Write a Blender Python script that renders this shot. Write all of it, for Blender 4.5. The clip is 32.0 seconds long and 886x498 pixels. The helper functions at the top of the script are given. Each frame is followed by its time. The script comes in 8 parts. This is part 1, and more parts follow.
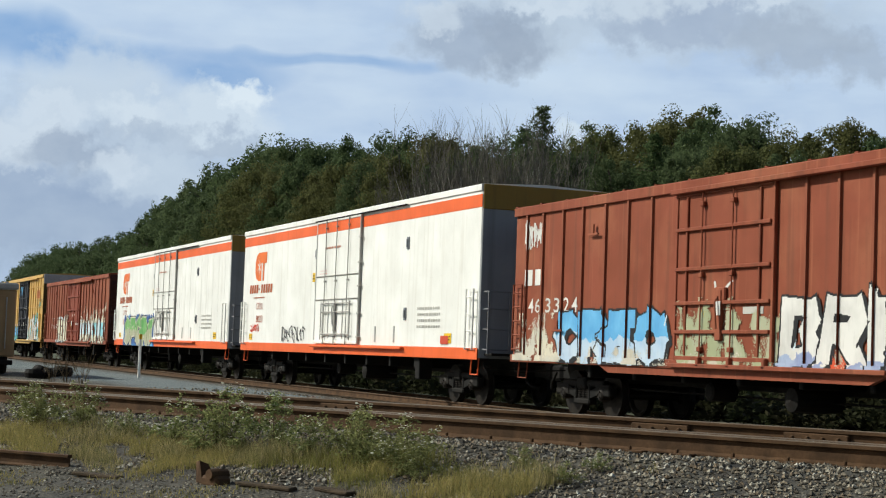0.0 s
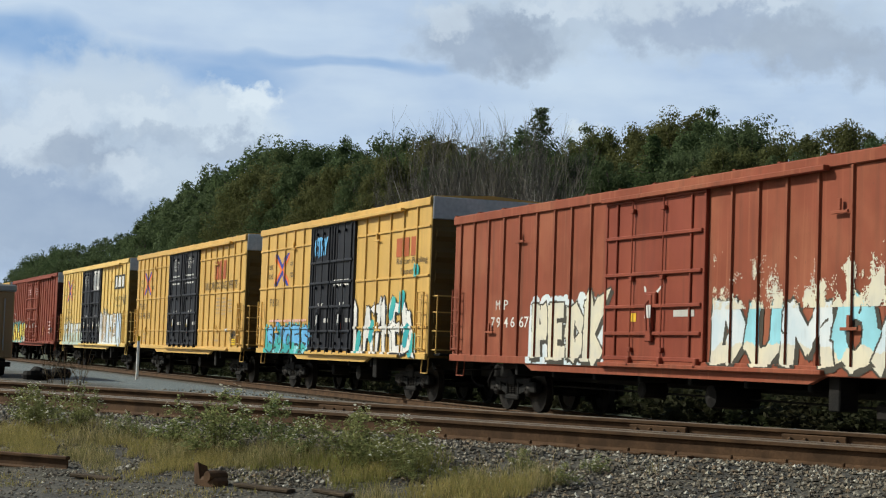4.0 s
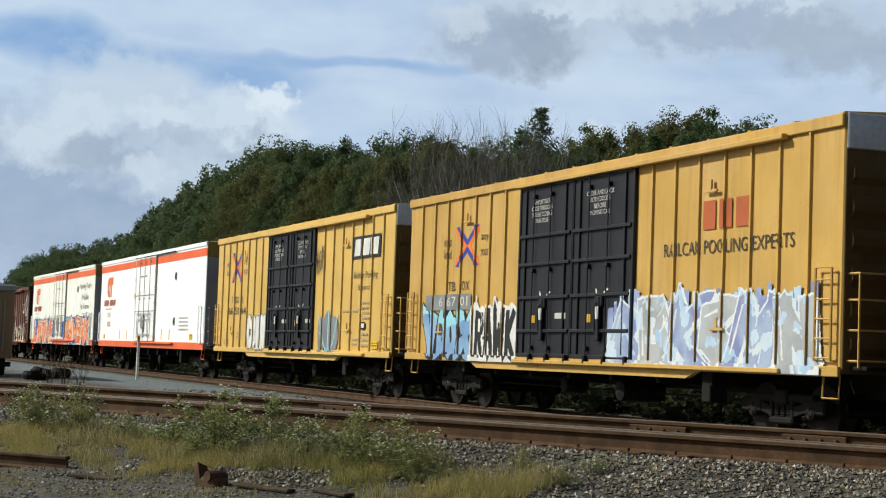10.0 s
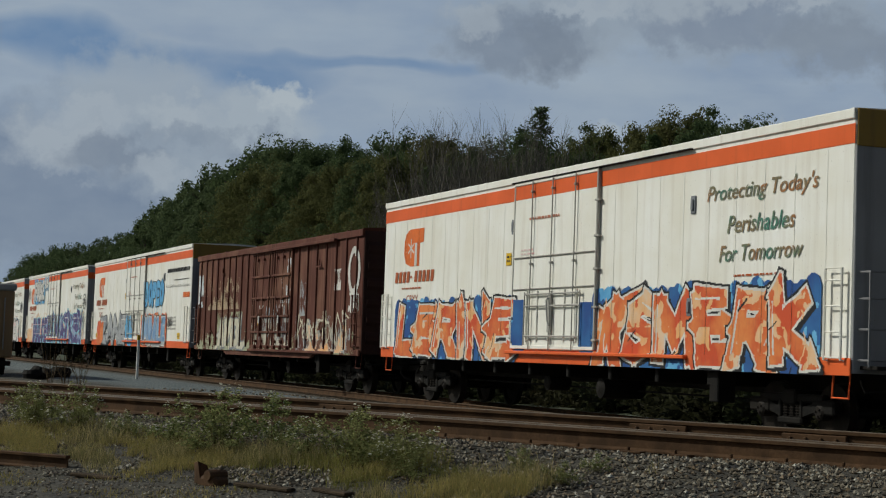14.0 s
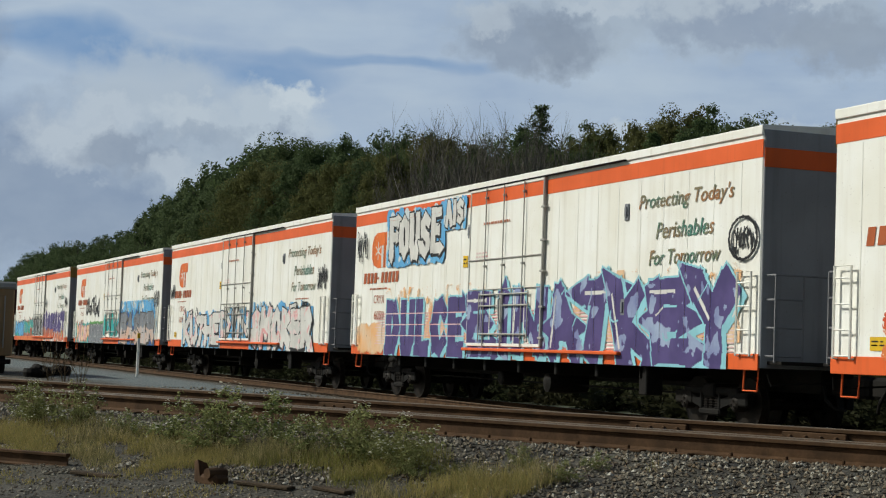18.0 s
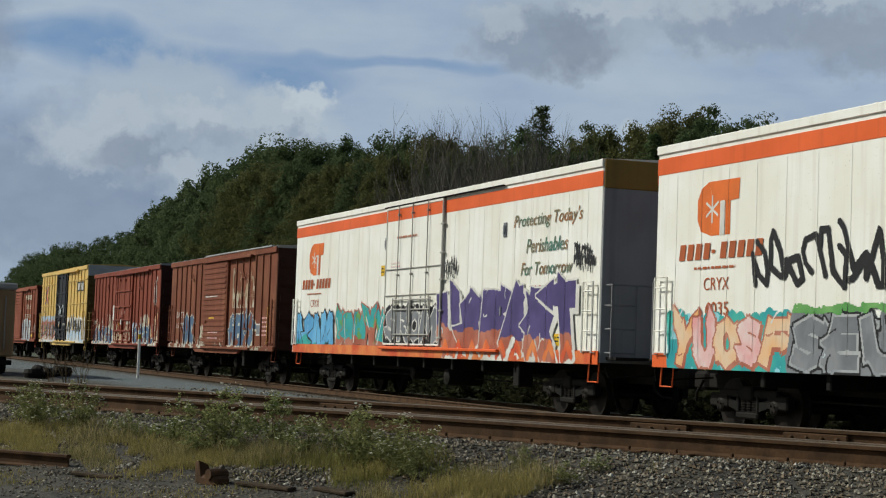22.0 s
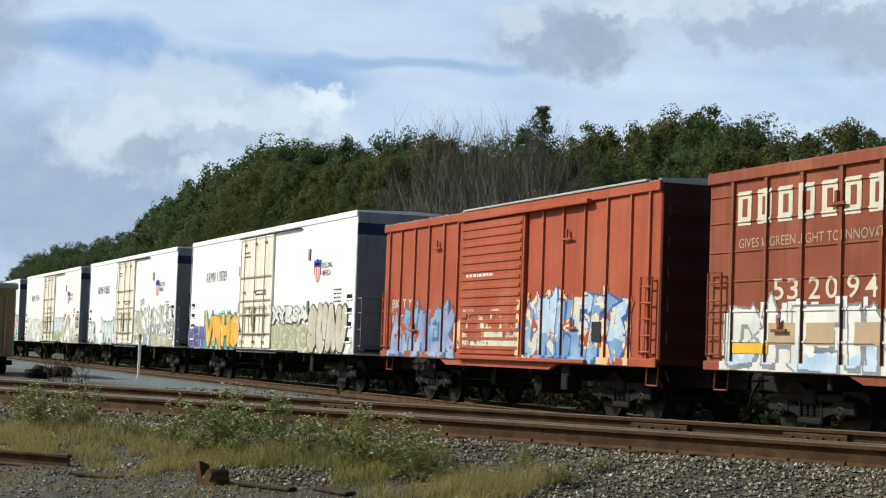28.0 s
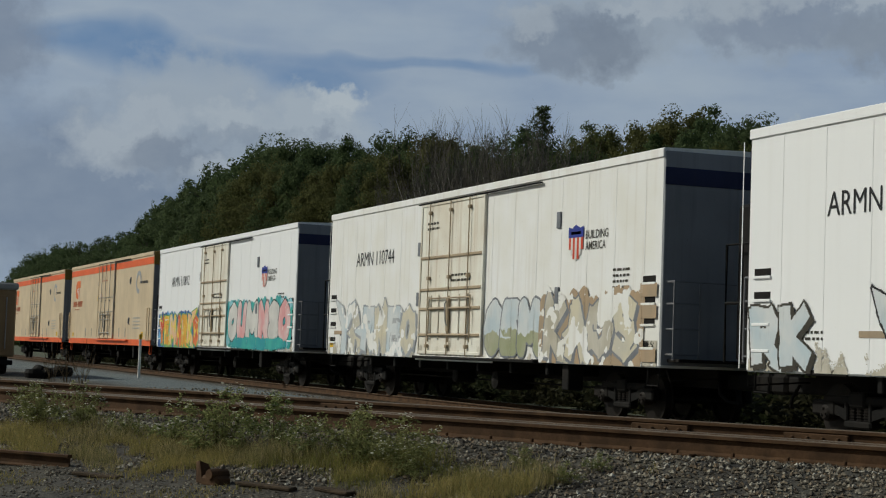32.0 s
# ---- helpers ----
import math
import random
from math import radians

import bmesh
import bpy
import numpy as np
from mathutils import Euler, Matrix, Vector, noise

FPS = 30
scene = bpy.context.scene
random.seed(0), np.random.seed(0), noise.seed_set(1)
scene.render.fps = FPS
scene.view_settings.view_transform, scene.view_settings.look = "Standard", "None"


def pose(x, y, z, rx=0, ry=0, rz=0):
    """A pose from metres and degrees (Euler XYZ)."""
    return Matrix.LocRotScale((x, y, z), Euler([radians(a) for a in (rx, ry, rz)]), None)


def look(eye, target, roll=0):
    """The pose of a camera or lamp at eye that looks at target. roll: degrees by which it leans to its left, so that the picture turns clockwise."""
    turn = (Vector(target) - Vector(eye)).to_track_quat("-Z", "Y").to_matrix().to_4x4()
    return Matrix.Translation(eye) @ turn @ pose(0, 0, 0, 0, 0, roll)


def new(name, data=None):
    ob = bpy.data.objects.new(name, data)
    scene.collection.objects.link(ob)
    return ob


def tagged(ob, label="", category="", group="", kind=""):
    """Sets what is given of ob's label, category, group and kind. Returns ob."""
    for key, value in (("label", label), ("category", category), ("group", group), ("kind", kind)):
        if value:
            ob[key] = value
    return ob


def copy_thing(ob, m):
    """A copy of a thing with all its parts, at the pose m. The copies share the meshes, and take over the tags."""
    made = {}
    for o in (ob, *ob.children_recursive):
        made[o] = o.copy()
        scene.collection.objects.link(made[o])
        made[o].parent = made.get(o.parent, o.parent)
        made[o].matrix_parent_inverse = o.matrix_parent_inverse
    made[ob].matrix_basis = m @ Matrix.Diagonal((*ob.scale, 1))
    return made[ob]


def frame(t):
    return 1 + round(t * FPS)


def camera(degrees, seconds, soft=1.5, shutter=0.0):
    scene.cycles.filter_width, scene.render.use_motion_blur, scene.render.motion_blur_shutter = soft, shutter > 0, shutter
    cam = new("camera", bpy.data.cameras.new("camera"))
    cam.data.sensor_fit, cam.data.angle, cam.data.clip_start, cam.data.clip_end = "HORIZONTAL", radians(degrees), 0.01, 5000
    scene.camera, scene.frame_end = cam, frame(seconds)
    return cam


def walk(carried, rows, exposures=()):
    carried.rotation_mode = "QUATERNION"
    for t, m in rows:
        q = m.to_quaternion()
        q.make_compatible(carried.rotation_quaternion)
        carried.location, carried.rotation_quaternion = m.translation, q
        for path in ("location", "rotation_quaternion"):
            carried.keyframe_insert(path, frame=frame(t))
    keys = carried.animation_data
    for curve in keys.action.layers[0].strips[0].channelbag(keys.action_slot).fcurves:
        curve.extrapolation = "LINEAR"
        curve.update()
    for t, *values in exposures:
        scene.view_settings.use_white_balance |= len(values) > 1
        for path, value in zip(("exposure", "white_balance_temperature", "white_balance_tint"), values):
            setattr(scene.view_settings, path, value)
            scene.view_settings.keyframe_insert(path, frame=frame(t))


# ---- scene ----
# Camera: on a stand beside the yard, 15 m from the near sides of the cars; only a slight tremble.
cam = camera(28.5, 32.0, soft=1.15)
EYE = Vector((0.0, -15.10, 1.154))
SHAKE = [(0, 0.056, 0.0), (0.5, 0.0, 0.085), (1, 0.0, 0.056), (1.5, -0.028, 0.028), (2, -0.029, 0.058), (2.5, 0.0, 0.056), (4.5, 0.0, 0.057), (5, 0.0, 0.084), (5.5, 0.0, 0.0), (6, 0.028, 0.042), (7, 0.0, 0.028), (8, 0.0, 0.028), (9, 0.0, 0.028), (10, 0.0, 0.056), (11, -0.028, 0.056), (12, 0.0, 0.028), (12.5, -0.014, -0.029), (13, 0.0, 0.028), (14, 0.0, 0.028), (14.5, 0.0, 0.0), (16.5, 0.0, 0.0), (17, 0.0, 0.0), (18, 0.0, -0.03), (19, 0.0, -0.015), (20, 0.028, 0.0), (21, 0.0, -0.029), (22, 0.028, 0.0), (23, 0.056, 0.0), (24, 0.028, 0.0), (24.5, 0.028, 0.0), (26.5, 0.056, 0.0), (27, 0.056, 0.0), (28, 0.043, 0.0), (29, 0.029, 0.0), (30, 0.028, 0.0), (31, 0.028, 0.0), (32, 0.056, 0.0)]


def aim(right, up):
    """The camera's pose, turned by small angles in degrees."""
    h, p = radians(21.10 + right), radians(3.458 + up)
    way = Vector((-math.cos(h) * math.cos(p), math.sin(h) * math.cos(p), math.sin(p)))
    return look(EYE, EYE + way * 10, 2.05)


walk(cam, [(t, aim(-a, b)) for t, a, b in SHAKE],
     exposures=[(t, e + 0.1, 6520, 3) for t, e in [(0, -0.2), (1, -0.35), (2, -0.75), (2.5, -0.7), (4.5, -0.15), (6, -0.2), (8, -0.2), (10, -0.2), (11, -0.25), (12, -0.5), (13, -0.78), (14, -1.09), (16.5, -0.5), (18, -0.65), (19, -0.7), (21, -0.7), (22, -0.75), (23, -0.77), (24, -0.48), (26.5, -0.15), (28, -0.1), (29.5, -0.38), (31, -0.9), (32, -1.1)]])

# ---- light ----
SUN_EL, SUN_AZ = radians(37), math.atan2(-0.83, -0.56)   # azimuth of the sun, from x towards y
world = bpy.data.worlds.new("sky")
scene.world = world
world.use_nodes = True
wn, wl = world.node_tree.nodes, world.node_tree.links
sky = wn.new("ShaderNodeTexSky")
sky.sky_type, sky.sun_disc = "NISHITA", False
sky.sun_elevation, sky.sun_rotation = SUN_EL, math.pi / 2 - SUN_AZ
sky.dust_density, sky.air_density = 2.0, 1.0
wn["Background"].inputs[1].default_value = 0.085
wl.new(sky.outputs[0], wn["Background"].inputs[0])
lamp = bpy.data.lights.new("sun", "SUN")
lamp.energy, lamp.angle, lamp.color = 5.0, radians(0.6), (1.0, 0.965, 0.90)
sun = new("sun", lamp)
sun.matrix_world = look((0, 0, 0), (-math.cos(SUN_EL) * math.cos(SUN_AZ), -math.cos(SUN_EL) * math.sin(SUN_AZ), -math.sin(SUN_EL)))
sun.location = (-40, -60, 80)


# ---- materials ----
def material(name, rough=0.7, metal=0.0):
    m = bpy.data.materials.new(name)
    m.use_nodes = True
    b = m.node_tree.nodes["Principled BSDF"]
    b.inputs["Roughness"].default_value, b.inputs["Metallic"].default_value = rough, metal
    return m, m.node_tree.nodes, m.node_tree.links, b


def noise_node(n, l, scale, detail=4.0, stretch=None, coord="Object", seed=0.0):
    tc = n.new("ShaderNodeTexCoord")
    mp = n.new("ShaderNodeMapping")
    mp.inputs["Location"].default_value = (seed, seed * 0.7, seed * 1.3)
    if stretch:
        mp.inputs["Scale"].default_value = stretch
    t = n.new("ShaderNodeTexNoise")
    t.inputs["Scale"].default_value, t.inputs["Detail"].default_value = scale, detail
    l.new(tc.outputs[coord], mp.inputs[0])
    l.new(mp.outputs[0], t.inputs[0])
    return t.outputs[0]


def ramp(n, l, src, a, b):
    r = n.new("ShaderNodeMapRange")
    r.inputs[1].default_value, r.inputs[2].default_value = a, b
    l.new(src, r.inputs[0])
    return r.outputs[0]


def mixed(n, l, fac, a, b):
    m = n.new("ShaderNodeMix")
    m.data_type = "RGBA"
    for sock, v in ((m.inputs[0], fac), (m.inputs[6], a), (m.inputs[7], b)):
        if isinstance(v, (tuple, list)):
            sock.default_value = (*v[:3], 1)
        elif isinstance(v, (int, float)):
            sock.default_value = v
        else:
            l.new(v, sock)
    return m.outputs[2]


def bumped(n, l, b, src, strength, dist=0.01):
    k = n.new("ShaderNodeBump")
    k.inputs["Strength"].default_value, k.inputs["Distance"].default_value = strength, dist
    l.new(src, k.inputs["Height"])
    l.new(k.outputs[0], b.inputs["Normal"])


_mats = {}


def times(n, l, src, k):
    q = n.new("ShaderNodeMath")
    q.operation = "MULTIPLY"
    q.inputs[1].default_value = k
    l.new(src, q.inputs[0])
    return q.outputs[0]


def car_paint(rgb, wear=0.25, stain=(0.06, 0.045, 0.035), rough=0.5, seed=0.0, chalk=None, fade=0.0):
    """Weathered railcar enamel: cloudy fading, vertical run-off streaks, rust specks. chalk: the tone of old faded patches."""
    key = ("paint", tuple(rgb), wear, tuple(stain), rough, seed, chalk, fade)
    if key in _mats:
        return _mats[key]
    m, n, l, b = material("car_paint", rough)
    b.inputs["Specular IOR Level"].default_value = 0.22
    cloud = ramp(n, l, noise_node(n, l, 0.9, 5, seed=seed), 0.35, 0.75)
    streak = ramp(n, l, noise_node(n, l, 2.2, 6, (2.4, 2.4, 0.14), seed=seed + 3), 0.52, 0.80)
    speck = ramp(n, l, noise_node(n, l, 26, 4, seed=seed + 5), 0.66, 0.74)
    faded = tuple(min(0.9, c * 1.12 + 0.01) for c in rgb)
    dull = tuple(c * (1 - 0.35 * wear) + s * 0.35 * wear for c, s in zip(rgb, stain))
    col = mixed(n, l, cloud, dull, faded)
    if chalk:
        patch = ramp(n, l, noise_node(n, l, 0.75, 7, (1.0, 1.0, 0.8), seed=seed + 9), 0.50, 0.70)
        col = mixed(n, l, times(n, l, patch, fade), col, chalk)
        run = ramp(n, l, noise_node(n, l, 3.4, 5, (2.6, 2.6, 0.10), seed=seed + 11), 0.56, 0.74)
        col = mixed(n, l, times(n, l, run, fade * 0.9), col, chalk)
    col = mixed(n, l, times(n, l, streak, wear), col, stain)
    col = mixed(n, l, times(n, l, speck, min(1.0, wear * 0.9)), col, (0.10, 0.045, 0.025))
    l.new(col, b.inputs["Base Color"])
    bumped(n, l, b, noise_node(n, l, 3.0, 3, seed=seed), 0.12, 0.02)
    _mats[key] = m
    return m


def spray(rgb, other=None, seed=0.0):
    """Sprayed paint: two tones that drift into each other."""
    key = ("spray", tuple(rgb), tuple(other or rgb), seed)
    if key in _mats:
        return _mats[key]
    m, n, l, b = material("spray_paint", 0.55)
    b.inputs["Specular IOR Level"].default_value = 0.25
    o = other or tuple(c * 0.8 for c in rgb)
    f = ramp(n, l, noise_node(n, l, 1.6, 5, seed=seed), 0.38, 0.64)
    col = mixed(n, l, f, rgb, o)
    fine = ramp(n, l, noise_node(n, l, 9, 5, (1.4, 1.4, 0.35), seed=seed), 0.55, 0.8)
    k = n.new("ShaderNodeMath")
    k.operation = "MULTIPLY"
    k.inputs[1].default_value = 0.35
    l.new(fine, k.inputs[0])
    col = mixed(n, l, k.outputs[0], col, tuple(c * 0.45 + 0.05 for c in rgb))
    l.new(col, b.inputs["Base Color"])
    _mats[key] = m
    return m


def rough_mat(name, a, b_, scale, rough=0.85, bump=0.4, dist=0.02, metal=0.0, stretch=None, coord="Object"):
    m, n, l, b = material(name, rough, metal)
    b.inputs["Specular IOR Level"].default_value = 0.2
    big = ramp(n, l, noise_node(n, l, scale, 6, stretch, coord), 0.35, 0.68)
    fine = ramp(n, l, noise_node(n, l, scale * 9, 4, stretch, coord, 4), 0.3, 0.75)
    mid = mixed(n, l, big, a, b_)
    dk = tuple(c * 0.55 for c in a)
    f = n.new("ShaderNodeMath")
    f.operation = "MULTIPLY"
    f.inputs[1].default_value = 0.45
    l.new(fine, f.inputs[0])
    l.new(mixed(n, l, f.outputs[0], mid, dk), b.inputs["Base Color"])
    bumped(n, l, b, noise_node(n, l, scale * 9, 4, stretch, coord, 4), bump, dist)
    return m


def leaf_mat(name, a, b_, c):
    m, n, l, b = material(name, 0.8)
    geo = n.new("ShaderNodeNewGeometry")
    info = n.new("ShaderNodeObjectInfo")
    col = mixed(n, l, geo.outputs["Random Per Island"], a, b_)
    f = n.new("ShaderNodeMath")
    f.operation = "MULTIPLY"
    f.inputs[1].default_value = 0.7
    l.new(info.outputs["Random"], f.inputs[0])
    col = mixed(n, l, f.outputs[0], col, c)
    l.new(col, b.inputs["Base Color"])
    b.inputs["Specular IOR Level"].default_value = 0.08
    tr = n.new("ShaderNodeBsdfTranslucent")
    l.new(col, tr.inputs[0])
    mx = n.new("ShaderNodeMixShader")
    mx.inputs[0].default_value = 0.38
    l.new(b.outputs[0], mx.inputs[1])
    l.new(tr.outputs[0], mx.inputs[2])
    l.new(mx.outputs[0], n["Material Output"].inputs[0])
    return m


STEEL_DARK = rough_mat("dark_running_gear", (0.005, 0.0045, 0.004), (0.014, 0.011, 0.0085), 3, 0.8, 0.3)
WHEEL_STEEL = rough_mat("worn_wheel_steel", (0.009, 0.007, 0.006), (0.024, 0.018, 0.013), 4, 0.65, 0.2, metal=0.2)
GALV = rough_mat("galvanised_roof", (0.42, 0.43, 0.44), (0.55, 0.55, 0.55), 1.2, 0.45, 0.15, metal=0.5)
RUST_RAIL = rough_mat("rusty_rail_web", (0.056, 0.030, 0.014), (0.115, 0.062, 0.030), 5, 0.85, 0.4, 0.006)
RAIL_HEAD = rough_mat("worn_rail_head", (0.075, 0.052, 0.032), (0.14, 0.10, 0.066), 6, 0.6, 0.1)
TIE_WOOD = rough_mat("weathered_tie", (0.045, 0.031, 0.018), (0.095, 0.068, 0.042), 4, 0.92, 0.7, 0.02, stretch=(0.6, 4, 4))
GREY_PAINT = car_paint((0.19, 0.19, 0.20), 0.3)


# ---- mesh helpers ----
class Shape:
    """Collects polygons, then becomes one mesh."""

    def __init__(self):
        self.v, self.f, self.m = [], [], []

    def add(self, verts, faces, mat=0):
        k = len(self.v)
        self.v.extend(verts)
        self.f.extend([tuple(k + i for i in f) for f in faces])
        self.m.extend([mat] * len(faces))
        return self

    def box(self, x0, x1, y0, y1, z0, z1, mat=0):
        v = [(x, y, z) for x in (x0, x1) for y in (y0, y1) for z in (z0, z1)]
        return self.add(v, [(0, 1, 3, 2), (4, 6, 7, 5), (0, 4, 5, 1), (2, 3, 7, 6), (0, 2, 6, 4), (1, 5, 7, 3)], mat)

    def cbox(self, x0, x1, y0, y1, z0, z1, c=0.01, mat=0):
        """A box with chamfered edges."""
        lo, hi = (x0, y0, z0), (x1, y1, z1)
        c = min(c, (x1 - x0) * 0.45, (y1 - y0) * 0.45, (z1 - z0) * 0.45)
        v, ix = [], {}
        for s in [(a, b, d) for a in (0, 1) for b in (0, 1) for d in (0, 1)]:
            for ax in range(3):
                p = []
                for k in range(3):
                    e = (lo[k], hi[k])[s[k]]
                    if k != ax:
                        e += c if s[k] == 0 else -c
                    p.append(e)
                ix[s, ax] = len(v)
                v.append(tuple(p))
        f = []
        for ax in range(3):
            a, b = [k for k in range(3) if k != ax]
            for side in (0, 1):
                q = []
                for i, j in ((0, 0), (1, 0), (1, 1), (0, 1)):
                    s = [0, 0, 0]
                    s[ax], s[a], s[b] = side, i, j
                    q.append(ix[tuple(s), ax])
                flip = (side == 1) == (ax == 1)
                f.append(tuple(reversed(q)) if flip else tuple(q))
            for i in (0, 1):
                for j in (0, 1):
                    s0, s1 = [0, 0, 0], [0, 0, 0]
                    s0[ax], s1[ax] = 0, 1
                    s0[a] = s1[a] = i
                    s0[b] = s1[b] = j
                    s0, s1 = tuple(s0), tuple(s1)
                    f.append((ix[s0, a], ix[s1, a], ix[s1, b], ix[s0, b]))
        for s in [(a, b, d) for a in (0, 1) for b in (0, 1) for d in (0, 1)]:
            f.append((ix[s, 0], ix[s, 1], ix[s, 2]))
        return self.add(v, f, mat)

    def tube(self, pts, r, n=6, mat=0, cap=True):
        """A round bar through the points; r: one radius or one per point."""
        pts = [Vector(p) for p in pts]
        rs = r if isinstance(r, (list, tuple)) else [r] * len(pts)
        v, f = [], []
        for i, p in enumerate(pts):
            d = (pts[min(i + 1, len(pts) - 1)] - pts[max(i - 1, 0)]).normalized()
            side = d.cross(Vector((0, 0, 1)) if abs(d.z) < 0.9 else Vector((1, 0, 0))).normalized()
            up = side.cross(d)
            for k in range(n):
                a = 2 * math.pi * k / n
                v.append(tuple(p + (side * math.cos(a) + up * math.sin(a)) * rs[i]))
        for i in range(len(pts) - 1):
            for k in range(n):
                f.append((i * n + k, i * n + (k + 1) % n, (i + 1) * n + (k + 1) % n, (i + 1) * n + k))
        if cap:
            f.append(tuple(range(n - 1, -1, -1)))
            f.append(tuple((len(pts) - 1) * n + k for k in range(n)))
        return self.add(v, f, mat)

    def lathe(self, axis_y, profile, cx, cz, n=20, mat=0):
        """A wheel-like body about an axle along y: profile of (radius, y)."""
        v, f = [], []
        for r, y in profile:
            for k in range(n):
                a = 2 * math.pi * k / n
                v.append((cx + r * math.cos(a), axis_y + y, cz + r * math.sin(a)))
        for i in range(len(profile) - 1):
            for k in range(n):
                f.append((i * n + k, (i + 1) * n + k, (i + 1) * n + (k + 1) % n, i * n + (k + 1) % n))
        f.append(tuple(range(n)))
        f.append(tuple((len(profile) - 1) * n + k for k in range(n - 1, -1, -1)))
        return self.add(v, f, mat)

    def sweep(self, outline, path, mat=0, closed=True):
        """An outline of (across, up) swept along a path of (point, across direction)."""
        v, f, n = [], [], len(outline)
        for p, a in path:
            for o, u in outline:
                v.append((p[0] + a[0] * o, p[1] + a[1] * o, p[2] + u))
        for i in range(len(path) - 1):
            for k in range(n if closed else n - 1):
                f.append((i * n + k, (i + 1) * n + k, (i + 1) * n + (k + 1) % n, i * n + (k + 1) % n))
        if closed:
            f.append(tuple(range(n)))
            f.append(tuple((len(path) - 1) * n + k for k in range(n - 1, -1, -1)))
        return self.add(v, f, mat)

    def mesh(self, name, *mats, smooth=False):
        me = bpy.data.meshes.new(name)
        me.from_pydata(self.v, [], self.f)
        for m in mats:
            me.materials.append(m)
        if len(mats) > 1:
            me.polygons.foreach_set("material_index", self.m)
        if smooth:
            me.polygons.foreach_set("use_smooth", [True] * len(self.f))
        return me


def part(name, shape, mats, parent, label="", smooth=False):
    """One mesh object under a thing or a part; shape: a Shape or a ready mesh."""
    if isinstance(shape, Shape):
        shape = shape.mesh(name, *(mats if isinstance(mats, (list, tuple)) else (mats,)), smooth=smooth)
    ob = new(name, shape)
    ob.parent = parent
    if label:
        ob["label"] = label
    return ob


def thing(name, label, category, group="", at=None, kind=""):
    ob = new(name)
    ob.empty_display_size = 0.3
    if at is not None:
        ob.matrix_basis = at
    return tagged(ob, label, category, group, kind)


def interp(x, table):
    return float(np.interp(x, [a for a, _ in table], [b for _, b in table]))


# ---- ground ----
NEAR_DIR = radians(28.7)
NU = Vector((math.cos(NEAR_DIR), math.sin(NEAR_DIR)))
NEAR_MID = Vector((-15.95, -9.05))     # a point on the near track's centre line


def near_y(x):
    """The near track's centre line; it swings parallel to the main line east of the place."""
    y = NEAR_MID.y + (x - NEAR_MID.x) * math.tan(NEAR_DIR)
    top = -3.6
    return y if y < top - 2.4 else top - 2.4 * math.exp(-(y - top + 2.4) / 2.4)


SIDE = [(-60, -0.02), (-9, 0.05), (-4.2, 0.16), (-2.0, 0.34), (-1.5, 0.405), (1.35, 0.405), (1.7, 0.36), (2.8, 0.20), (4.0, 0.05), (4.8, 0.0), (60, -0.05)]
MAIN = [(-9.0, 1.0), (-3.2, 1.0), (-1.6, 0.0)]


def ground_z(x, y):
    s = (near_y(x) - y) * math.cos(NEAR_DIR)
    z = interp(s, SIDE)
    if y > -9:
        k = interp(y, MAIN)
        flat = interp(y, [(-9, 0.0), (-3.0, -0.05), (-1.2, -0.22), (-0.7, -0.19), (3.9, -0.19), (4.6, -0.40), (5.2, -0.46), (6.6, -0.50), (9, -0.48), (12, -0.35), (20, 0.0), (30, 0.9), (60, 3.0), (400, 6.0)])
        z = z * k + flat * (1 - k)
    wob = noise.noise((x * 0.35, y * 0.35, 0)) * 0.035 + noise.noise((x * 1.7, y * 1.7, 3)) * 0.018
    if -2 < s < 1.6 or -1 < y < 4:
        wob *= 0.4
    return z + wob


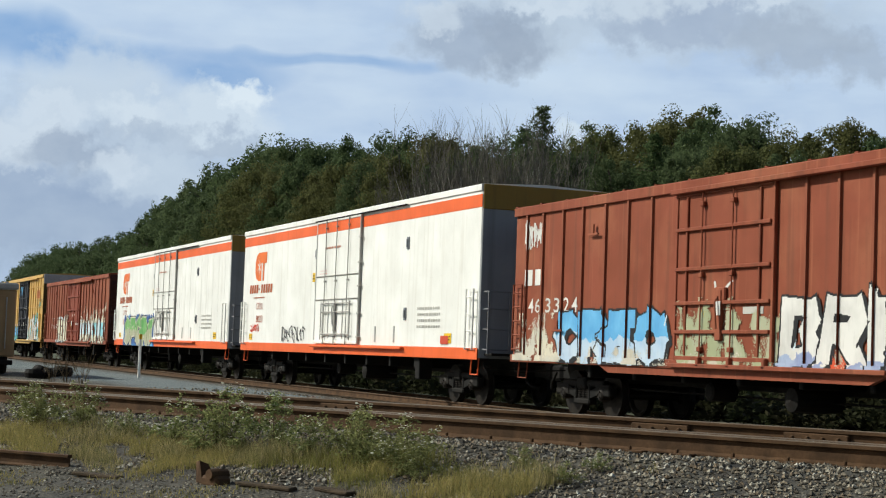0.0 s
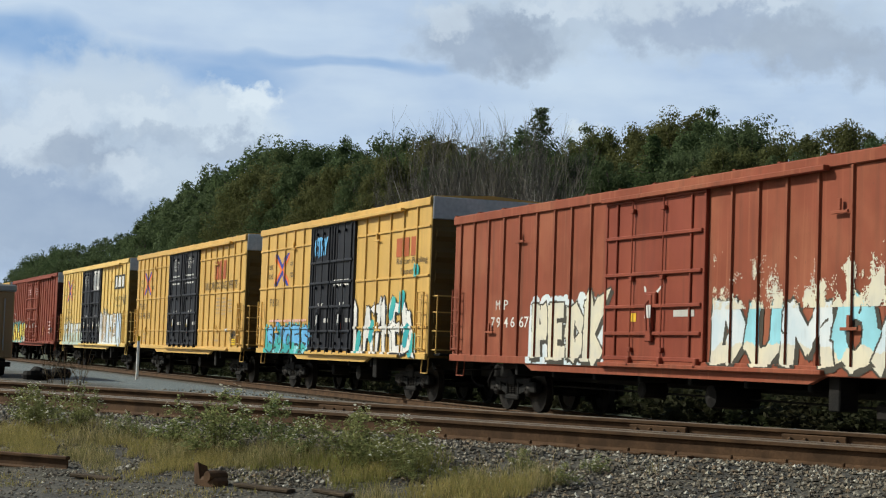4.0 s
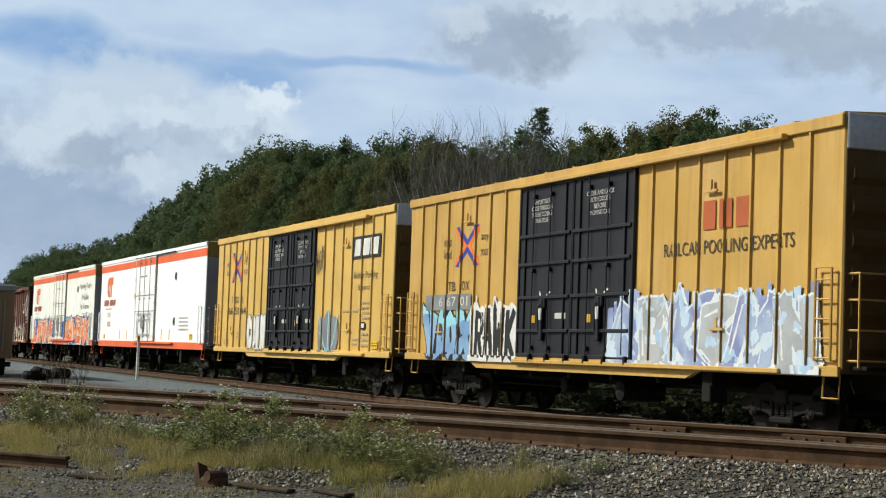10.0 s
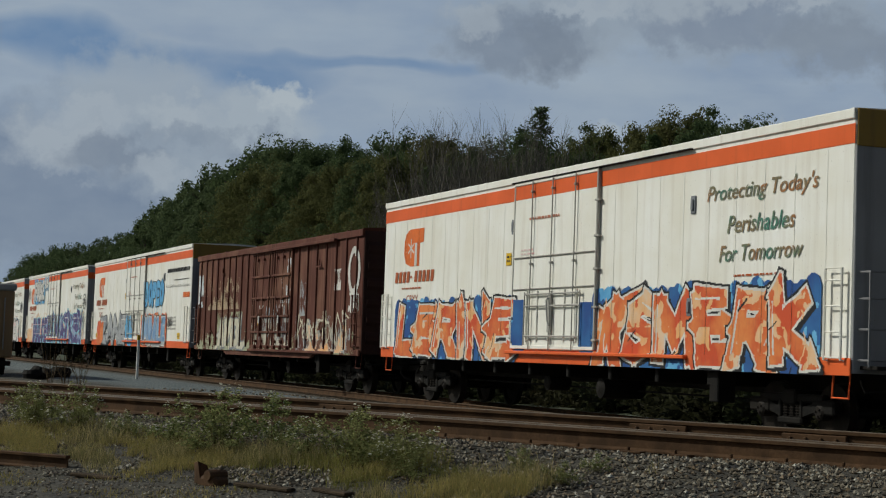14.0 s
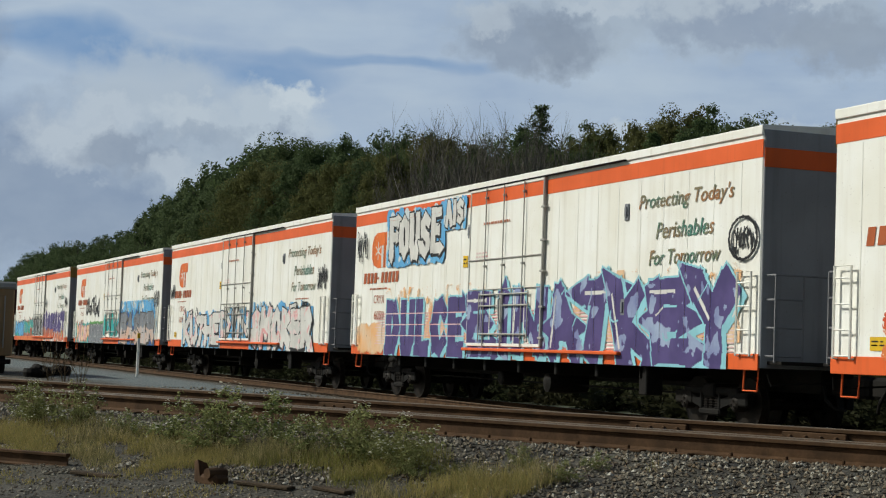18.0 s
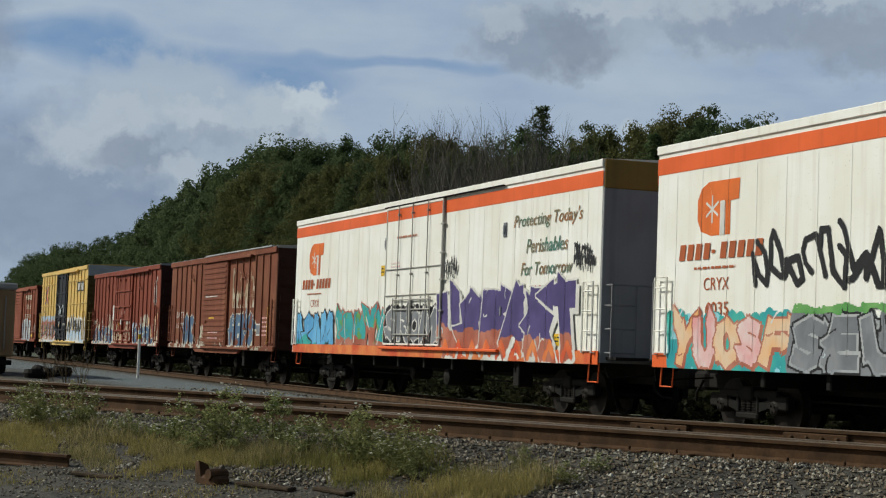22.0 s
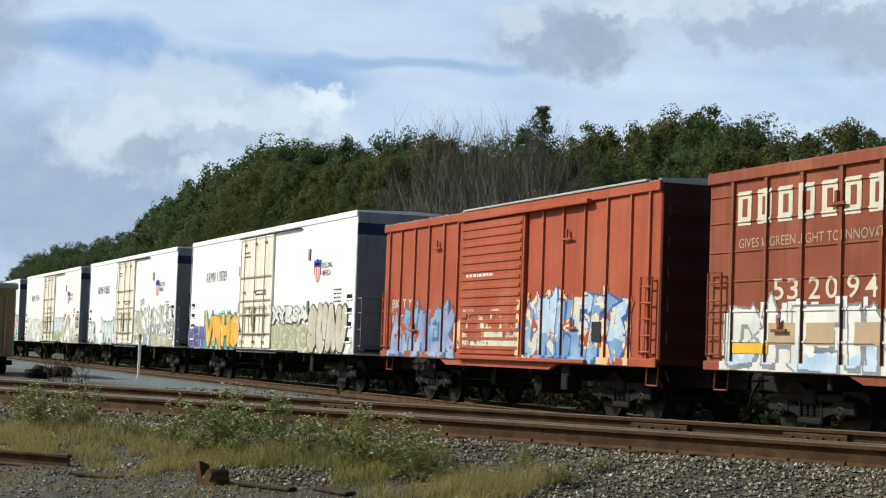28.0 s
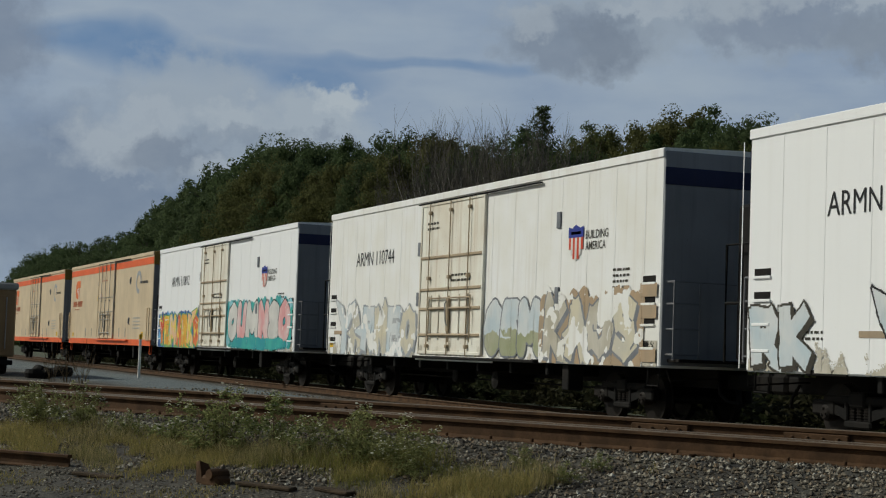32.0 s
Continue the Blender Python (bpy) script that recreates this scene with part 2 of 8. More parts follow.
def ground():
    xs = np.concatenate([[-2500, -1200, -700], np.arange(-420, -60, 12), np.arange(-60, -28, 1.0), np.arange(-28, -6, 0.24), np.arange(-6, 40, 3.0), [60, 120, 300, 900, 2500]])
    ys = np.concatenate([[-2500, -900, -300, -120, -60, -35], np.arange(-25, -15, 1.0), np.arange(-15, 0.01, 0.2), np.arange(0.6, 6, 0.8), np.arange(6, 44, 3.0), [60, 120, 300, 900, 2500]])
    nx, ny = len(xs), len(ys)
    v = [(float(x), float(y), ground_z(float(x), float(y))) for x in xs for y in ys]
    f = [(i * ny + j, (i + 1) * ny + j, (i + 1) * ny + j + 1, i * ny + j + 1) for i in range(nx - 1) for j in range(ny - 1)]
    m, n, l, b = material("yard_ground", 0.95)
    big = ramp(n, l, noise_node(n, l, 1.1, 8), 0.40, 0.62)
    mid = ramp(n, l, noise_node(n, l, 2.5, 6, seed=2), 0.35, 0.7)
    vor = n.new("ShaderNodeTexVoronoi")
    vor.inputs["Scale"].default_value = 26
    tc = n.new("ShaderNodeTexCoord")
    l.new(tc.outputs["Object"], vor.inputs["Vector"])
    cell = n.new("ShaderNodeSeparateColor")
    l.new(vor.outputs["Color"], cell.inputs[0])
    soil = mixed(n, l, big, (0.016, 0.013, 0.009), (0.060, 0.052, 0.033))
    stones = mixed(n, l, cell.outputs[0], (0.02, 0.017, 0.012), (0.105, 0.092, 0.068))
    base = mixed(n, l, mid, soil, stones)
    # gravel lane and pale bluish ballast beside the main line
    sep = n.new("ShaderNodeSeparateXYZ")
    l.new(tc.outputs["Object"], sep.inputs[0])
    wig = noise_node(n, l, 0.5, 4, seed=7)
    edge = n.new("ShaderNodeMath")
    edge.operation = "MULTIPLY_ADD"
    edge.inputs[1].default_value = 2.2
    l.new(wig, edge.inputs[0])
    l.new(sep.outputs[1], edge.inputs[2])
    lane = ramp(n, l, edge.outputs[0], -6.0, -4.6)
    pale = mixed(n, l, cell.outputs[1], (0.05, 0.063, 0.066), (0.17, 0.20, 0.20))
    base = mixed(n, l, lane, base, pale)
    dark = ramp(n, l, edge.outputs[0], 0.1, 1.4)
    base = mixed(n, l, dark, base, mixed(n, l, cell.outputs[1], (0.035, 0.028, 0.021), (0.11, 0.09, 0.068)))
    green = ramp(n, l, edge.outputs[0], 4.8, 6.0)
    base = mixed(n, l, green, base, mixed(n, l, mid, (0.05, 0.060, 0.030), (0.105, 0.11, 0.072)))
    l.new(base, b.inputs["Base Color"])
    bumped(n, l, b, vor.outputs["Distance"], 0.7, 0.03)
    me = bpy.data.meshes.new("ground")
    me.from_pydata(v, [], f)
    me.polygons.foreach_set("use_smooth", [True] * len(f))
    me.materials.append(m)
    return tagged(new("ground", me), "dirt yard with crushed stone, weeds and a pale gravel lane", "ground", kind="structure")


ground()

# ---- tracks ----
RAIL = [(-0.07, -0.17), (0.07, -0.17), (0.07, -0.158), (0.012, -0.14), (0.010, -0.045), (0.036, -0.034), (0.036, -0.008), (0.028, 0.0), (-0.028, 0.0), (-0.036, -0.008), (-0.036, -0.034), (-0.010, -0.045), (-0.012, -0.14), (-0.07, -0.158)]


def rail_path(pts):
    out = []
    for i, p in enumerate(pts):
        a, b = pts[max(i - 1, 0)], pts[min(i + 1, len(pts) - 1)]
        d = Vector((b[0] - a[0], b[1] - a[1])).normalized()
        out.append((p, (d.y, -d.x)))
    return out


def rail_mesh(pts, name="rail"):
    s = Shape().sweep(RAIL, rail_path(pts))
    n = len(RAIL)
    for i in range(len(pts) - 1):
        for k in (6, 7, 8):
            s.m[i * n + k] = 1
    return s


def main_line():
    top = thing("main_track", "main line track with rusty rails on dark ballast", "railway track", kind="structure")
    for y in (1.6 - 0.755, 1.6 + 0.755):
        part("rail", rail_mesh([(-900, y, 0), (-300, y, 0), (-60, y, 0), (60, y, 0)]), (RUST_RAIL, RAIL_HEAD), top)
    tie = Shape().cbox(-0.115, 0.115, 0.3, 2.9, -0.33, -0.165, 0.02).mesh("tie", TIE_WOOD)
    for i in range(170):
        t = part("tie", tie, None, top)
        t.matrix_basis = pose(-96 + i * 0.56 + random.uniform(-0.03, 0.03), random.uniform(-0.05, 0.05), random.uniform(-0.01, 0.0), 0, 0, random.uniform(-1, 1))
    far = Shape()
    for i in range(420):
        x = -96 - (i + 1) * 0.56
        far.box(x - 0.115, x + 0.115, 0.3, 2.9, -0.33, -0.165)
    tagged(part("far_ties", far, TIE_WOOD, top), kind="stuff")


def near_track():
    top = thing("siding_track", "rusty siding track with guard rail and bolted joints on old wooden ties", "railway track", kind="structure")
    xs = list(np.arange(-60, 6, 1.5))
    nrm = Vector((NU.y, -NU.x))     # towards the camera

    def line(off, z):
        return [(x + nrm.x * off, near_y(x) + nrm.y * off, z) for x in xs]
    part("rail", rail_mesh(line(0.755, 0.585)), (RUST_RAIL, RAIL_HEAD), top)
    part("guard_rail", rail_mesh(line(0.60, 0.592)), (RUST_RAIL, RAIL_HEAD), top, "guard rail beside the running rail")
    part("rail", rail_mesh(line(-0.72, 0.632)), (RUST_RAIL, RAIL_HEAD), top)
    tie = Shape().cbox(-0.115, 0.115, -1.32, 1.32, 0.25, 0.425, 0.02).mesh("tie", TIE_WOOD)
    plate = Shape().cbox(-0.1, 0.1, -0.17, 0.17, 0.0, 0.02, 0.004).cbox(-0.07, -0.05, -0.12, -0.09, 0.02, 0.05, 0.004).cbox(0.05, 0.07, 0.09, 0.12, 0.02, 0.05, 0.004).mesh("tie_plate", RUST_RAIL)
    for i in range(86):
        x = -46 + i * 0.49 * math.cos(NEAR_DIR) + random.uniform(-0.02, 0.02)
        t = part("tie", tie, None, top)
        t.matrix_basis = pose(x, near_y(x), random.uniform(-0.02, 0.0), 1.8, 0, math.degrees(NEAR_DIR) + random.uniform(-1.2, 1.2))
        if -30 < x < -8:
            for off, z in ((0.755, 0.405), (-0.72, 0.452)):
                p = part("tie_plate", plate, None, top)
                p.matrix_basis = pose(x + nrm.x * off, near_y(x) + nrm.y * off, z, 0, 0, math.degrees(NEAR_DIR))
    # bolted joint bars
    bar = Shape().cbox(-0.31, 0.31, -0.022, 0.022, -0.135, -0.045, 0.008)
    for k in range(4):
        x = -0.22 + k * 0.147
        bar.lathe(-0.022, [(0.02, 0.0), (0.02, -0.022), (0.012, -0.03)], x, -0.09, 6)
    bar = bar.mesh("joint_bar", RUST_RAIL)
    for x, off, z in ((-17.54, -0.72, 0.632), (-14.0, -0.72, 0.632), (-12.6, -0.72, 0.632), (-24.0, 0.755, 0.585)):
        j = part("joint_bar", bar, None, top, "rusty bolted joint bar")
        j.matrix_basis = pose(x + nrm.x * (off + 0.032), near_y(x) + nrm.y * (off + 0.032), z, 0, 0, math.degrees(NEAR_DIR))


main_line()
near_track()


# ---- sky backdrop with drifting clouds ----
def cloud_sheet():
    """A far sheet of cloudy sky behind the woods, in degrees right (u) and up (v) of the middle of the view."""
    r, v, f, uv = 2600.0, [], [], []
    us, vs = np.linspace(-42, 42, 43), np.linspace(-9, 36, 24)
    for a in us:
        for e in vs:
            h, p = radians(21.1 + a), radians(3.46 + e)
            v.append((-math.cos(h) * math.cos(p) * r, math.sin(h) * math.cos(p) * r, math.sin(p) * r))
            uv.append((float(a), float(e)))
    n_ = len(vs)
    for i in range(len(us) - 1):
        for j in range(n_ - 1):
            f.append((i * n_ + j, i * n_ + j + 1, (i + 1) * n_ + j + 1, (i + 1) * n_ + j))
    me = bpy.data.meshes.new("cloud_backdrop")
    me.from_pydata(v, [], f)
    lay = me.uv_layers.new(name="sky")
    for lp in me.loops:
        lay.data[lp.index].uv = uv[lp.vertex_index]
    m = bpy.data.materials.new("cloudy_sky")
    m.use_nodes = True
    n, l = m.node_tree.nodes, m.node_tree.links
    n.remove(n["Principled BSDF"])
    em = n.new("ShaderNodeEmission")
    l.new(em.outputs[0], n["Material Output"].inputs[0])
    tc = n.new("ShaderNodeTexCoord")

    def warp(scale, amp, seed, detail=7, gritty=0.6):
        mp = n.new("ShaderNodeMapping")
        mp.inputs["Location"].default_value = (seed, seed, 0)
        l.new(tc.outputs["UV"], mp.inputs[0])
        t = n.new("ShaderNodeTexNoise")
        t.inputs["Scale"].default_value, t.inputs["Detail"].default_value = scale, detail
        t.inputs["Roughness"].default_value = gritty
        l.new(mp.outputs[0], t.inputs[0])
        a = n.new("ShaderNodeVectorMath")
        a.operation = "SUBTRACT"
        a.inputs[1].default_value = (0.5, 0.5, 0.5)
        l.new(t.outputs["Color"], a.inputs[0])
        b = n.new("ShaderNodeVectorMath")
        b.operation = "SCALE"
        b.inputs["Scale"].default_value = amp
        l.new(a.outputs[0], b.inputs[0])
        c = n.new("ShaderNodeVectorMath")
        l.new(tc.outputs["UV"], c.inputs[0])
        l.new(b.outputs[0], c.inputs[1])
        return c.outputs[0]
    wisp = warp(0.30, 1.9, 3.0, 3, 0.45)
    puff = warp(0.7, 3.4, 11.0)
    wool = warp(1.0, 2.6, 23.0)

    def blob(src, cu, cv, ru, rv, soft=0.45):
        mp = n.new("ShaderNodeMapping")
        mp.inputs["Location"].default_value = (-cu / ru, -cv / rv, 0)
        mp.inputs["Scale"].default_value = (1 / ru, 1 / rv, 0)
        l.new(src, mp.inputs[0])
        d = n.new("ShaderNodeVectorMath")
        d.operation = "LENGTH"
        l.new(mp.outputs[0], d.inputs[0])
        return ramp(n, l, d.outputs["Value"], 1.0 + soft, 1.0 - soft)

    def noise_uv(scale, su, sv, seed, detail=6):
        mp = n.new("ShaderNodeMapping")
        mp.inputs["Location"].default_value, mp.inputs["Scale"].default_value = (seed, seed, 0), (su, sv, 1)
        l.new(tc.outputs["UV"], mp.inputs[0])
        t = n.new("ShaderNodeTexNoise")
        t.inputs["Scale"].default_value, t.inputs["Detail"].default_value = scale, detail
        l.new(mp.outputs[0], t.inputs[0])
        return t.outputs[0]

    def scaled(fac, k):
        q = n.new("ShaderNodeMath")
        q.operation = "MULTIPLY"
        q.inputs[1].default_value = k
        l.new(fac, q.inputs[0])
        return q.outputs[0]
    # high veil over pale blue, hazier towards the horizon
    sep = n.new("ShaderNodeSeparateXYZ")
    l.new(tc.outputs["UV"], sep.inputs[0])
    veil = ramp(n, l, noise_uv(0.16, 1, 2.6, 5), 0.36, 0.66)
    col = mixed(n, l, veil, (0.55, 0.64, 0.80), (0.73, 0.79, 0.88))
    streaks = ramp(n, l, noise_uv(0.22, 0.8, 4.0, 21), 0.5, 0.72)
    col = mixed(n, l, scaled(streaks, 0.55), col, (0.74, 0.81, 0.91))
    # open blue gaps
    for cu, cv, ru, rv, k in ((-12.4, 6.0, 3.0, 0.55, 0.8), (-7.4, 5.4, 1.9, 0.55, 0.75), (-4.0, 6.1, 4.0, 0.22, 0.6), (-15.5, 6.4, 2.4, 0.5, 0.7), (13, 10.5, 3, 1.0, 0.4)):
        col = mixed(n, l, scaled(blob(wisp, cu, cv, ru, rv), k), col, (0.26, 0.43, 0.70))
    # grey-blue shade low on the west side, brighter banks above it
    for cu, cv, ru, rv, k, c in ((-14.0, 1.2, 7.5, 2.6, 0.75, (0.37, 0.43, 0.55)), (-10.8, 3.4, 3.6, 1.6, 0.8, (0.62, 0.67, 0.75)), (-13.8, 2.9, 1.7, 0.9, 0.9, (0.80, 0.82, 0.86)),
                                 (-11.6, 4.9, 1.9, 1.2, 0.75, (0.72, 0.76, 0.82)), (-9.6, 2.0, 1.8, 0.9, 0.7, (0.70, 0.74, 0.80)), (-12.2, 2.6, 1.6, 0.6, 0.75, (0.40, 0.45, 0.55)),
                                 (-7.6, 3.9, 1.7, 1.0, 0.85, (0.80, 0.83, 0.87)), (-6.9, 4.6, 0.75, 0.5, 0.95, (0.93, 0.94, 0.95)), (-7.4, 3.1, 1.4, 0.45, 0.7, (0.47, 0.52, 0.62)),
                                 (4.0, 3.9, 0.6, 0.35, 0.7, (0.86, 0.88, 0.90)), (9.0, 4.2, 2.2, 0.4, 0.6, (0.80, 0.83, 0.87)), (-10.2, 4.1, 1.0, 0.6, 0.8, (0.84, 0.86, 0.89)), (-9.8, 3.5, 1.3, 0.35, 0.6, (0.50, 0.55, 0.64)), (-12.9, 4.0, 1.2, 0.4, 0.7, (0.82, 0.84, 0.88)), (-10.8, 2.3, 0.9, 0.5, 0.7, (0.80, 0.82, 0.86)), (-18, 6.0, 1.6, 1.6, 0.85, (0.42, 0.47, 0.58))):
        col = mixed(n, l, scaled(blob(wool, cu, cv, ru, rv, 0.36), k), col, c)
    # grey cloud bellies high on the east side
    for cu, cv, ru, rv, k, c in ((1.3, 7.2, 2.9, 1.3, 0.8, (0.62, 0.66, 0.72)), (0.9, 6.9, 2.2, 0.9, 0.85, (0.44, 0.49, 0.59)), (2.0, 6.1, 1.0, 0.5, 0.6, (0.50, 0.54, 0.62)),
                                 (8.8, 7.7, 5.0, 1.2, 0.75, (0.60, 0.64, 0.70)), (3.2, 7.9, 1.4, 0.35, 0.7, (0.82, 0.84, 0.88)), (9.4, 8.2, 1.5, 0.3, 0.7, (0.80, 0.82, 0.86)), (-0.6, 7.6, 1.0, 0.5, 0.6, (0.78, 0.80, 0.84)), (1.9, 6.8, 1.0, 0.7, 0.6, (0.38, 0.42, 0.50)), (13.3, 6.4, 1.2, 0.8, 0.7, (0.46, 0.50, 0.58)), (7.6, 7.5, 2.6, 0.7, 0.8, (0.45, 0.50, 0.61)), (11.2, 6.9, 2.0, 0.9, 0.8, (0.47, 0.51, 0.59)), (5.2, 8.6, 3.0, 0.7, 0.6, (0.76, 0.78, 0.82))):
        col = mixed(n, l, scaled(blob(wool, cu, cv, ru, rv, 0.30), k), col, c)
    grain = ramp(n, l, noise_uv(0.9, 1, 1.4, 31, 8), 0.3, 0.75)
    col = mixed(n, l, scaled(grain, 0.16), col, (0.84, 0.87, 0.91))
    blue = n.new("ShaderNodeVectorMath")
    blue.operation = "MULTIPLY"
    blue.inputs[1].default_value = (0.92, 1.0, 1.13)
    l.new(col, blue.inputs[0])
    l.new(blue.outputs[0], em.inputs[0])
    em.inputs[1].default_value = 0.93
    me.materials.append(m)
    ob = new("cloud_backdrop", me)
    ob.location = EYE
    return tagged(ob, "bright cloudy sky with white and grey clouds and blue gaps", "sky", kind="structure")


clouds = cloud_sheet()

# ---- woods behind the main line ----
BARK = rough_mat("bark", (0.07, 0.055, 0.042), (0.13, 0.11, 0.09), 6, 0.9, 0.6, 0.02)
PALE_BARK = rough_mat("pale_bark", (0.30, 0.28, 0.255), (0.54, 0.51, 0.47), 6, 0.85, 0.4, 0.02)
LEAF = leaf_mat("broad_leaves", (0.050, 0.078, 0.034), (0.105, 0.145, 0.062), (0.085, 0.11, 0.05))
LEAF_OLIVE = leaf_mat("olive_leaves", (0.06, 0.075, 0.026), (0.14, 0.15, 0.055), (0.11, 0.10, 0.04))
TWIG = rough_mat("grey_twigs", (0.10, 0.088, 0.072), (0.20, 0.18, 0.155), 6, 0.9, 0.3, 0.02)
NEEDLE = leaf_mat("needles", (0.045, 0.072, 0.030), (0.10, 0.14, 0.055), (0.085, 0.105, 0.045))


def leaves(rng, centres, sizes, per, size, flat=0.6, soft=False):
    """Leaf sprays: small leaf blades round each centre; soft: thinning out towards the outside."""
    c = np.repeat(np.array(centres), per, 0)
    rad = np.repeat(np.array(sizes), per)[:, None]
    n = len(c)
    d = rng.normal(size=(n, 3))
    far = np.linalg.norm(d, axis=1)[:, None]
    if soft:
        d *= np.minimum(1.0, 1.7 / far)
        p = c + d * rad * 0.55 * np.array([1, 1, flat + 0.2])
    else:
        p = c + d / far * rad * rng.uniform(0.25, 1.0, (n, 1)) ** 0.6 * np.array([1, 1, flat + 0.25])
    nrm = d / far + rng.normal(size=(n, 3)) * 0.45 + np.array([0, 0, 0.35]) if soft else rng.normal(size=(n, 3))
    a = np.cross(nrm, rng.normal(size=(n, 3)))
    a /= np.linalg.norm(a, axis=1)[:, None]
    b = np.cross(nrm, a)
    b /= np.linalg.norm(b, axis=1)[:, None]
    s = size * rng.uniform(0.6, 1.35, (n, 1))
    if soft:
        a, b = a * s, b * s * 0.6
        v = np.stack([p - a, p + a * 0.7 - b, p + a * 0.7 + b], 1).reshape(-1, 3)
        return v, np.arange(n * 3).reshape(-1, 3)
    a, b = a * s, b * s * 0.55
    v = np.stack([p - a, p - b * 0.9 + a * 0.1, p + a, p + b], 1).reshape(-1, 3)
    return v, np.arange(n * 4).reshape(-1, 4)


def np_mesh(name, v, f, *mats):
    me = bpy.data.meshes.new(name)
    me.from_pydata([tuple(map(float, p)) for p in v], [], [tuple(map(int, q)) for q in f])
    for m in mats:
        me.materials.append(m)
    return me


def broad_tree(seed, height, width, base=0.12, clumps=220, per=150, leaf=0.075):
    """Trunk with limbs, and a crown of leaf sprays at the limb ends with gaps between. Meshes (trunk, crown)."""
    rng = np.random.default_rng(seed)
    s = Shape()
    lean = rng.normal(0, 0.03, 2)
    pts = [(lean[0] * z * height + rng.normal(0, 0.08), lean[1] * z * height + rng.normal(0, 0.08), z * height) for z in np.linspace(-0.02, 0.9, 7)]
    s.tube(pts, [0.24 * (1 - 0.13 * i) for i in range(7)], 7)
    cs, rs = [], []
    for k in range(clumps):
        z = base + (1 - base) * (rng.uniform() ** 0.8)
        t = (z - base) / (1 - base)
        reach = width * 0.5 * (0.55 + 0.65 * math.sin(math.pi * min(1, t * 0.82 + 0.12))) * (1 - 0.62 * max(0, t - 0.6) / 0.4) * rng.uniform(0.35, 1.12)
        a = rng.uniform(0, 2 * math.pi)
        c = (lean[0] * z * height + reach * math.cos(a), lean[1] * z * height + reach * math.sin(a), z * height + rng.normal(0, 0.25))
        cs.append(c)
        rs.append(rng.uniform(0.45, 1.05) * (1.0 - 0.35 * t))
        if k % 4 == 0:
            zz = max(0.08, z - 0.12)
            s.tube([(lean[0] * zz * height, lean[1] * zz * height, zz * height), tuple(np.array(c) * [0.55, 0.55, 1] - [0, 0, 0.5]), c], [0.075, 0.045, 0.015], 4)
    v, f = leaves(rng, cs, rs, per, leaf, 0.6, True)
    return s, (v, f)


def bare_tree(seed, height):
    """A slim leafless tree: a straight stem that forks into rising limbs with many fine twigs."""
    rng = np.random.default_rng(seed)
    s = Shape()

    def limb(p, d, ln, r, depth):
        pts, rr = [tuple(p)], [r]
        q, k = p, 4
        for i in range(k):
            d = d + rng.normal(0, 0.06 + 0.03 * (2 - depth), 3) + np.array([0, 0, 0.05])
            d = d / np.linalg.norm(d)
            q = q + d * ln / k
            pts.append(tuple(q))
            rr.append(r * (1 - 0.20 * (i + 1)))
            if depth and i:
                for _ in range(1 if depth > 1 else 2):
                    a, open_ = rng.uniform(0, 6.28), rng.uniform(0.3, 0.62)
                    side = np.array([math.cos(a) * open_, math.sin(a) * open_, 1.0]) * 0.75 + d * 0.35
                    limb(q, side / np.linalg.norm(side), ln * rng.uniform(0.34, 0.6), max(0.009, r * 0.42), depth - 1)
        s.tube(pts, rr, 3 if depth < 2 else 5, 0 if depth == 2 else 1, cap=False)
    lean = np.array([rng.normal(0, 0.05), rng.normal(0, 0.05), 1.0])
    lean /= np.linalg.norm(lean)
    fork = height * rng.uniform(0.38, 0.55)
    s.tube([(0, 0, -0.2), tuple(lean * fork * 0.5 + rng.normal(0, 0.05, 3)), tuple(lean * fork)], [0.085, 0.07, 0.055], 6, cap=False)
    for k in range(rng.integers(2, 5)):
        a, open_ = rng.uniform(0, 6.28), rng.uniform(0.12, 0.42)
        d = np.array([math.cos(a) * open_, math.sin(a) * open_, 1.0])
        limb(lean * fork * rng.uniform(0.8, 1.0), d / np.linalg.norm(d), height * rng.uniform(0.42, 0.58), 0.042, 2)
    return s


def conifer(seed, height):
    """A ragged conifer: whorls of uneven rising boughs on a stem hidden by needles."""
    rng = np.random.default_rng(seed)
    s = Shape().tube([(0, 0, 0), (0.1, 0, height * 0.5), (0, 0, height * 0.97)], [0.22, 0.13, 0.02], 6)
    cs, rs = [], []
    for k in range(34):
        z = height * (0.2 + 0.79 * k / 34)
        reach = ((height - z) * 0.28 + 0.25) * rng.uniform(0.6, 1.3)
        for j in range(5):
            a = j * 1.257 + k * 0.6 + rng.normal(0, 0.25)
            own = reach * rng.uniform(0.55, 1.2)
            for t in (0.1, 0.4, 0.7, 1.0):
                q = own * t
                cs.append((q * math.cos(a), q * math.sin(a), z + q * 0.12 + rng.normal(0, 0.08)))
                rs.append(min(0.42, 0.16 + reach * 0.22) * (1.15 - 0.4 * t))
            if k % 3 == 0:
                s.tube([(0, 0, z), (own * math.cos(a), own * math.sin(a), z + own * 0.12)], [0.03, 0.01], 3, cap=False)
    return s, leaves(rng, cs, rs, 15, 0.085, 0.5, True)


SKY_SCALE = 0.90
SKYLINE = [(-420, 13), (-364, 14.5), (-312, 17.0), (-276, 16.0), (-239, 15.4), (-230, 17.5), (-212, 19.0), (-187, 20.0), (-172, 21.2), (-158, 20.2), (-147, 18.9), (-128, 18.3), (-115, 16.9), (-105, 15.9),
           (-94, 14.3), (-87, 14.1), (-81, 13.6), (-77, 12.9), (-70, 11.8), (-62, 10.7), (-40, 9.6)]


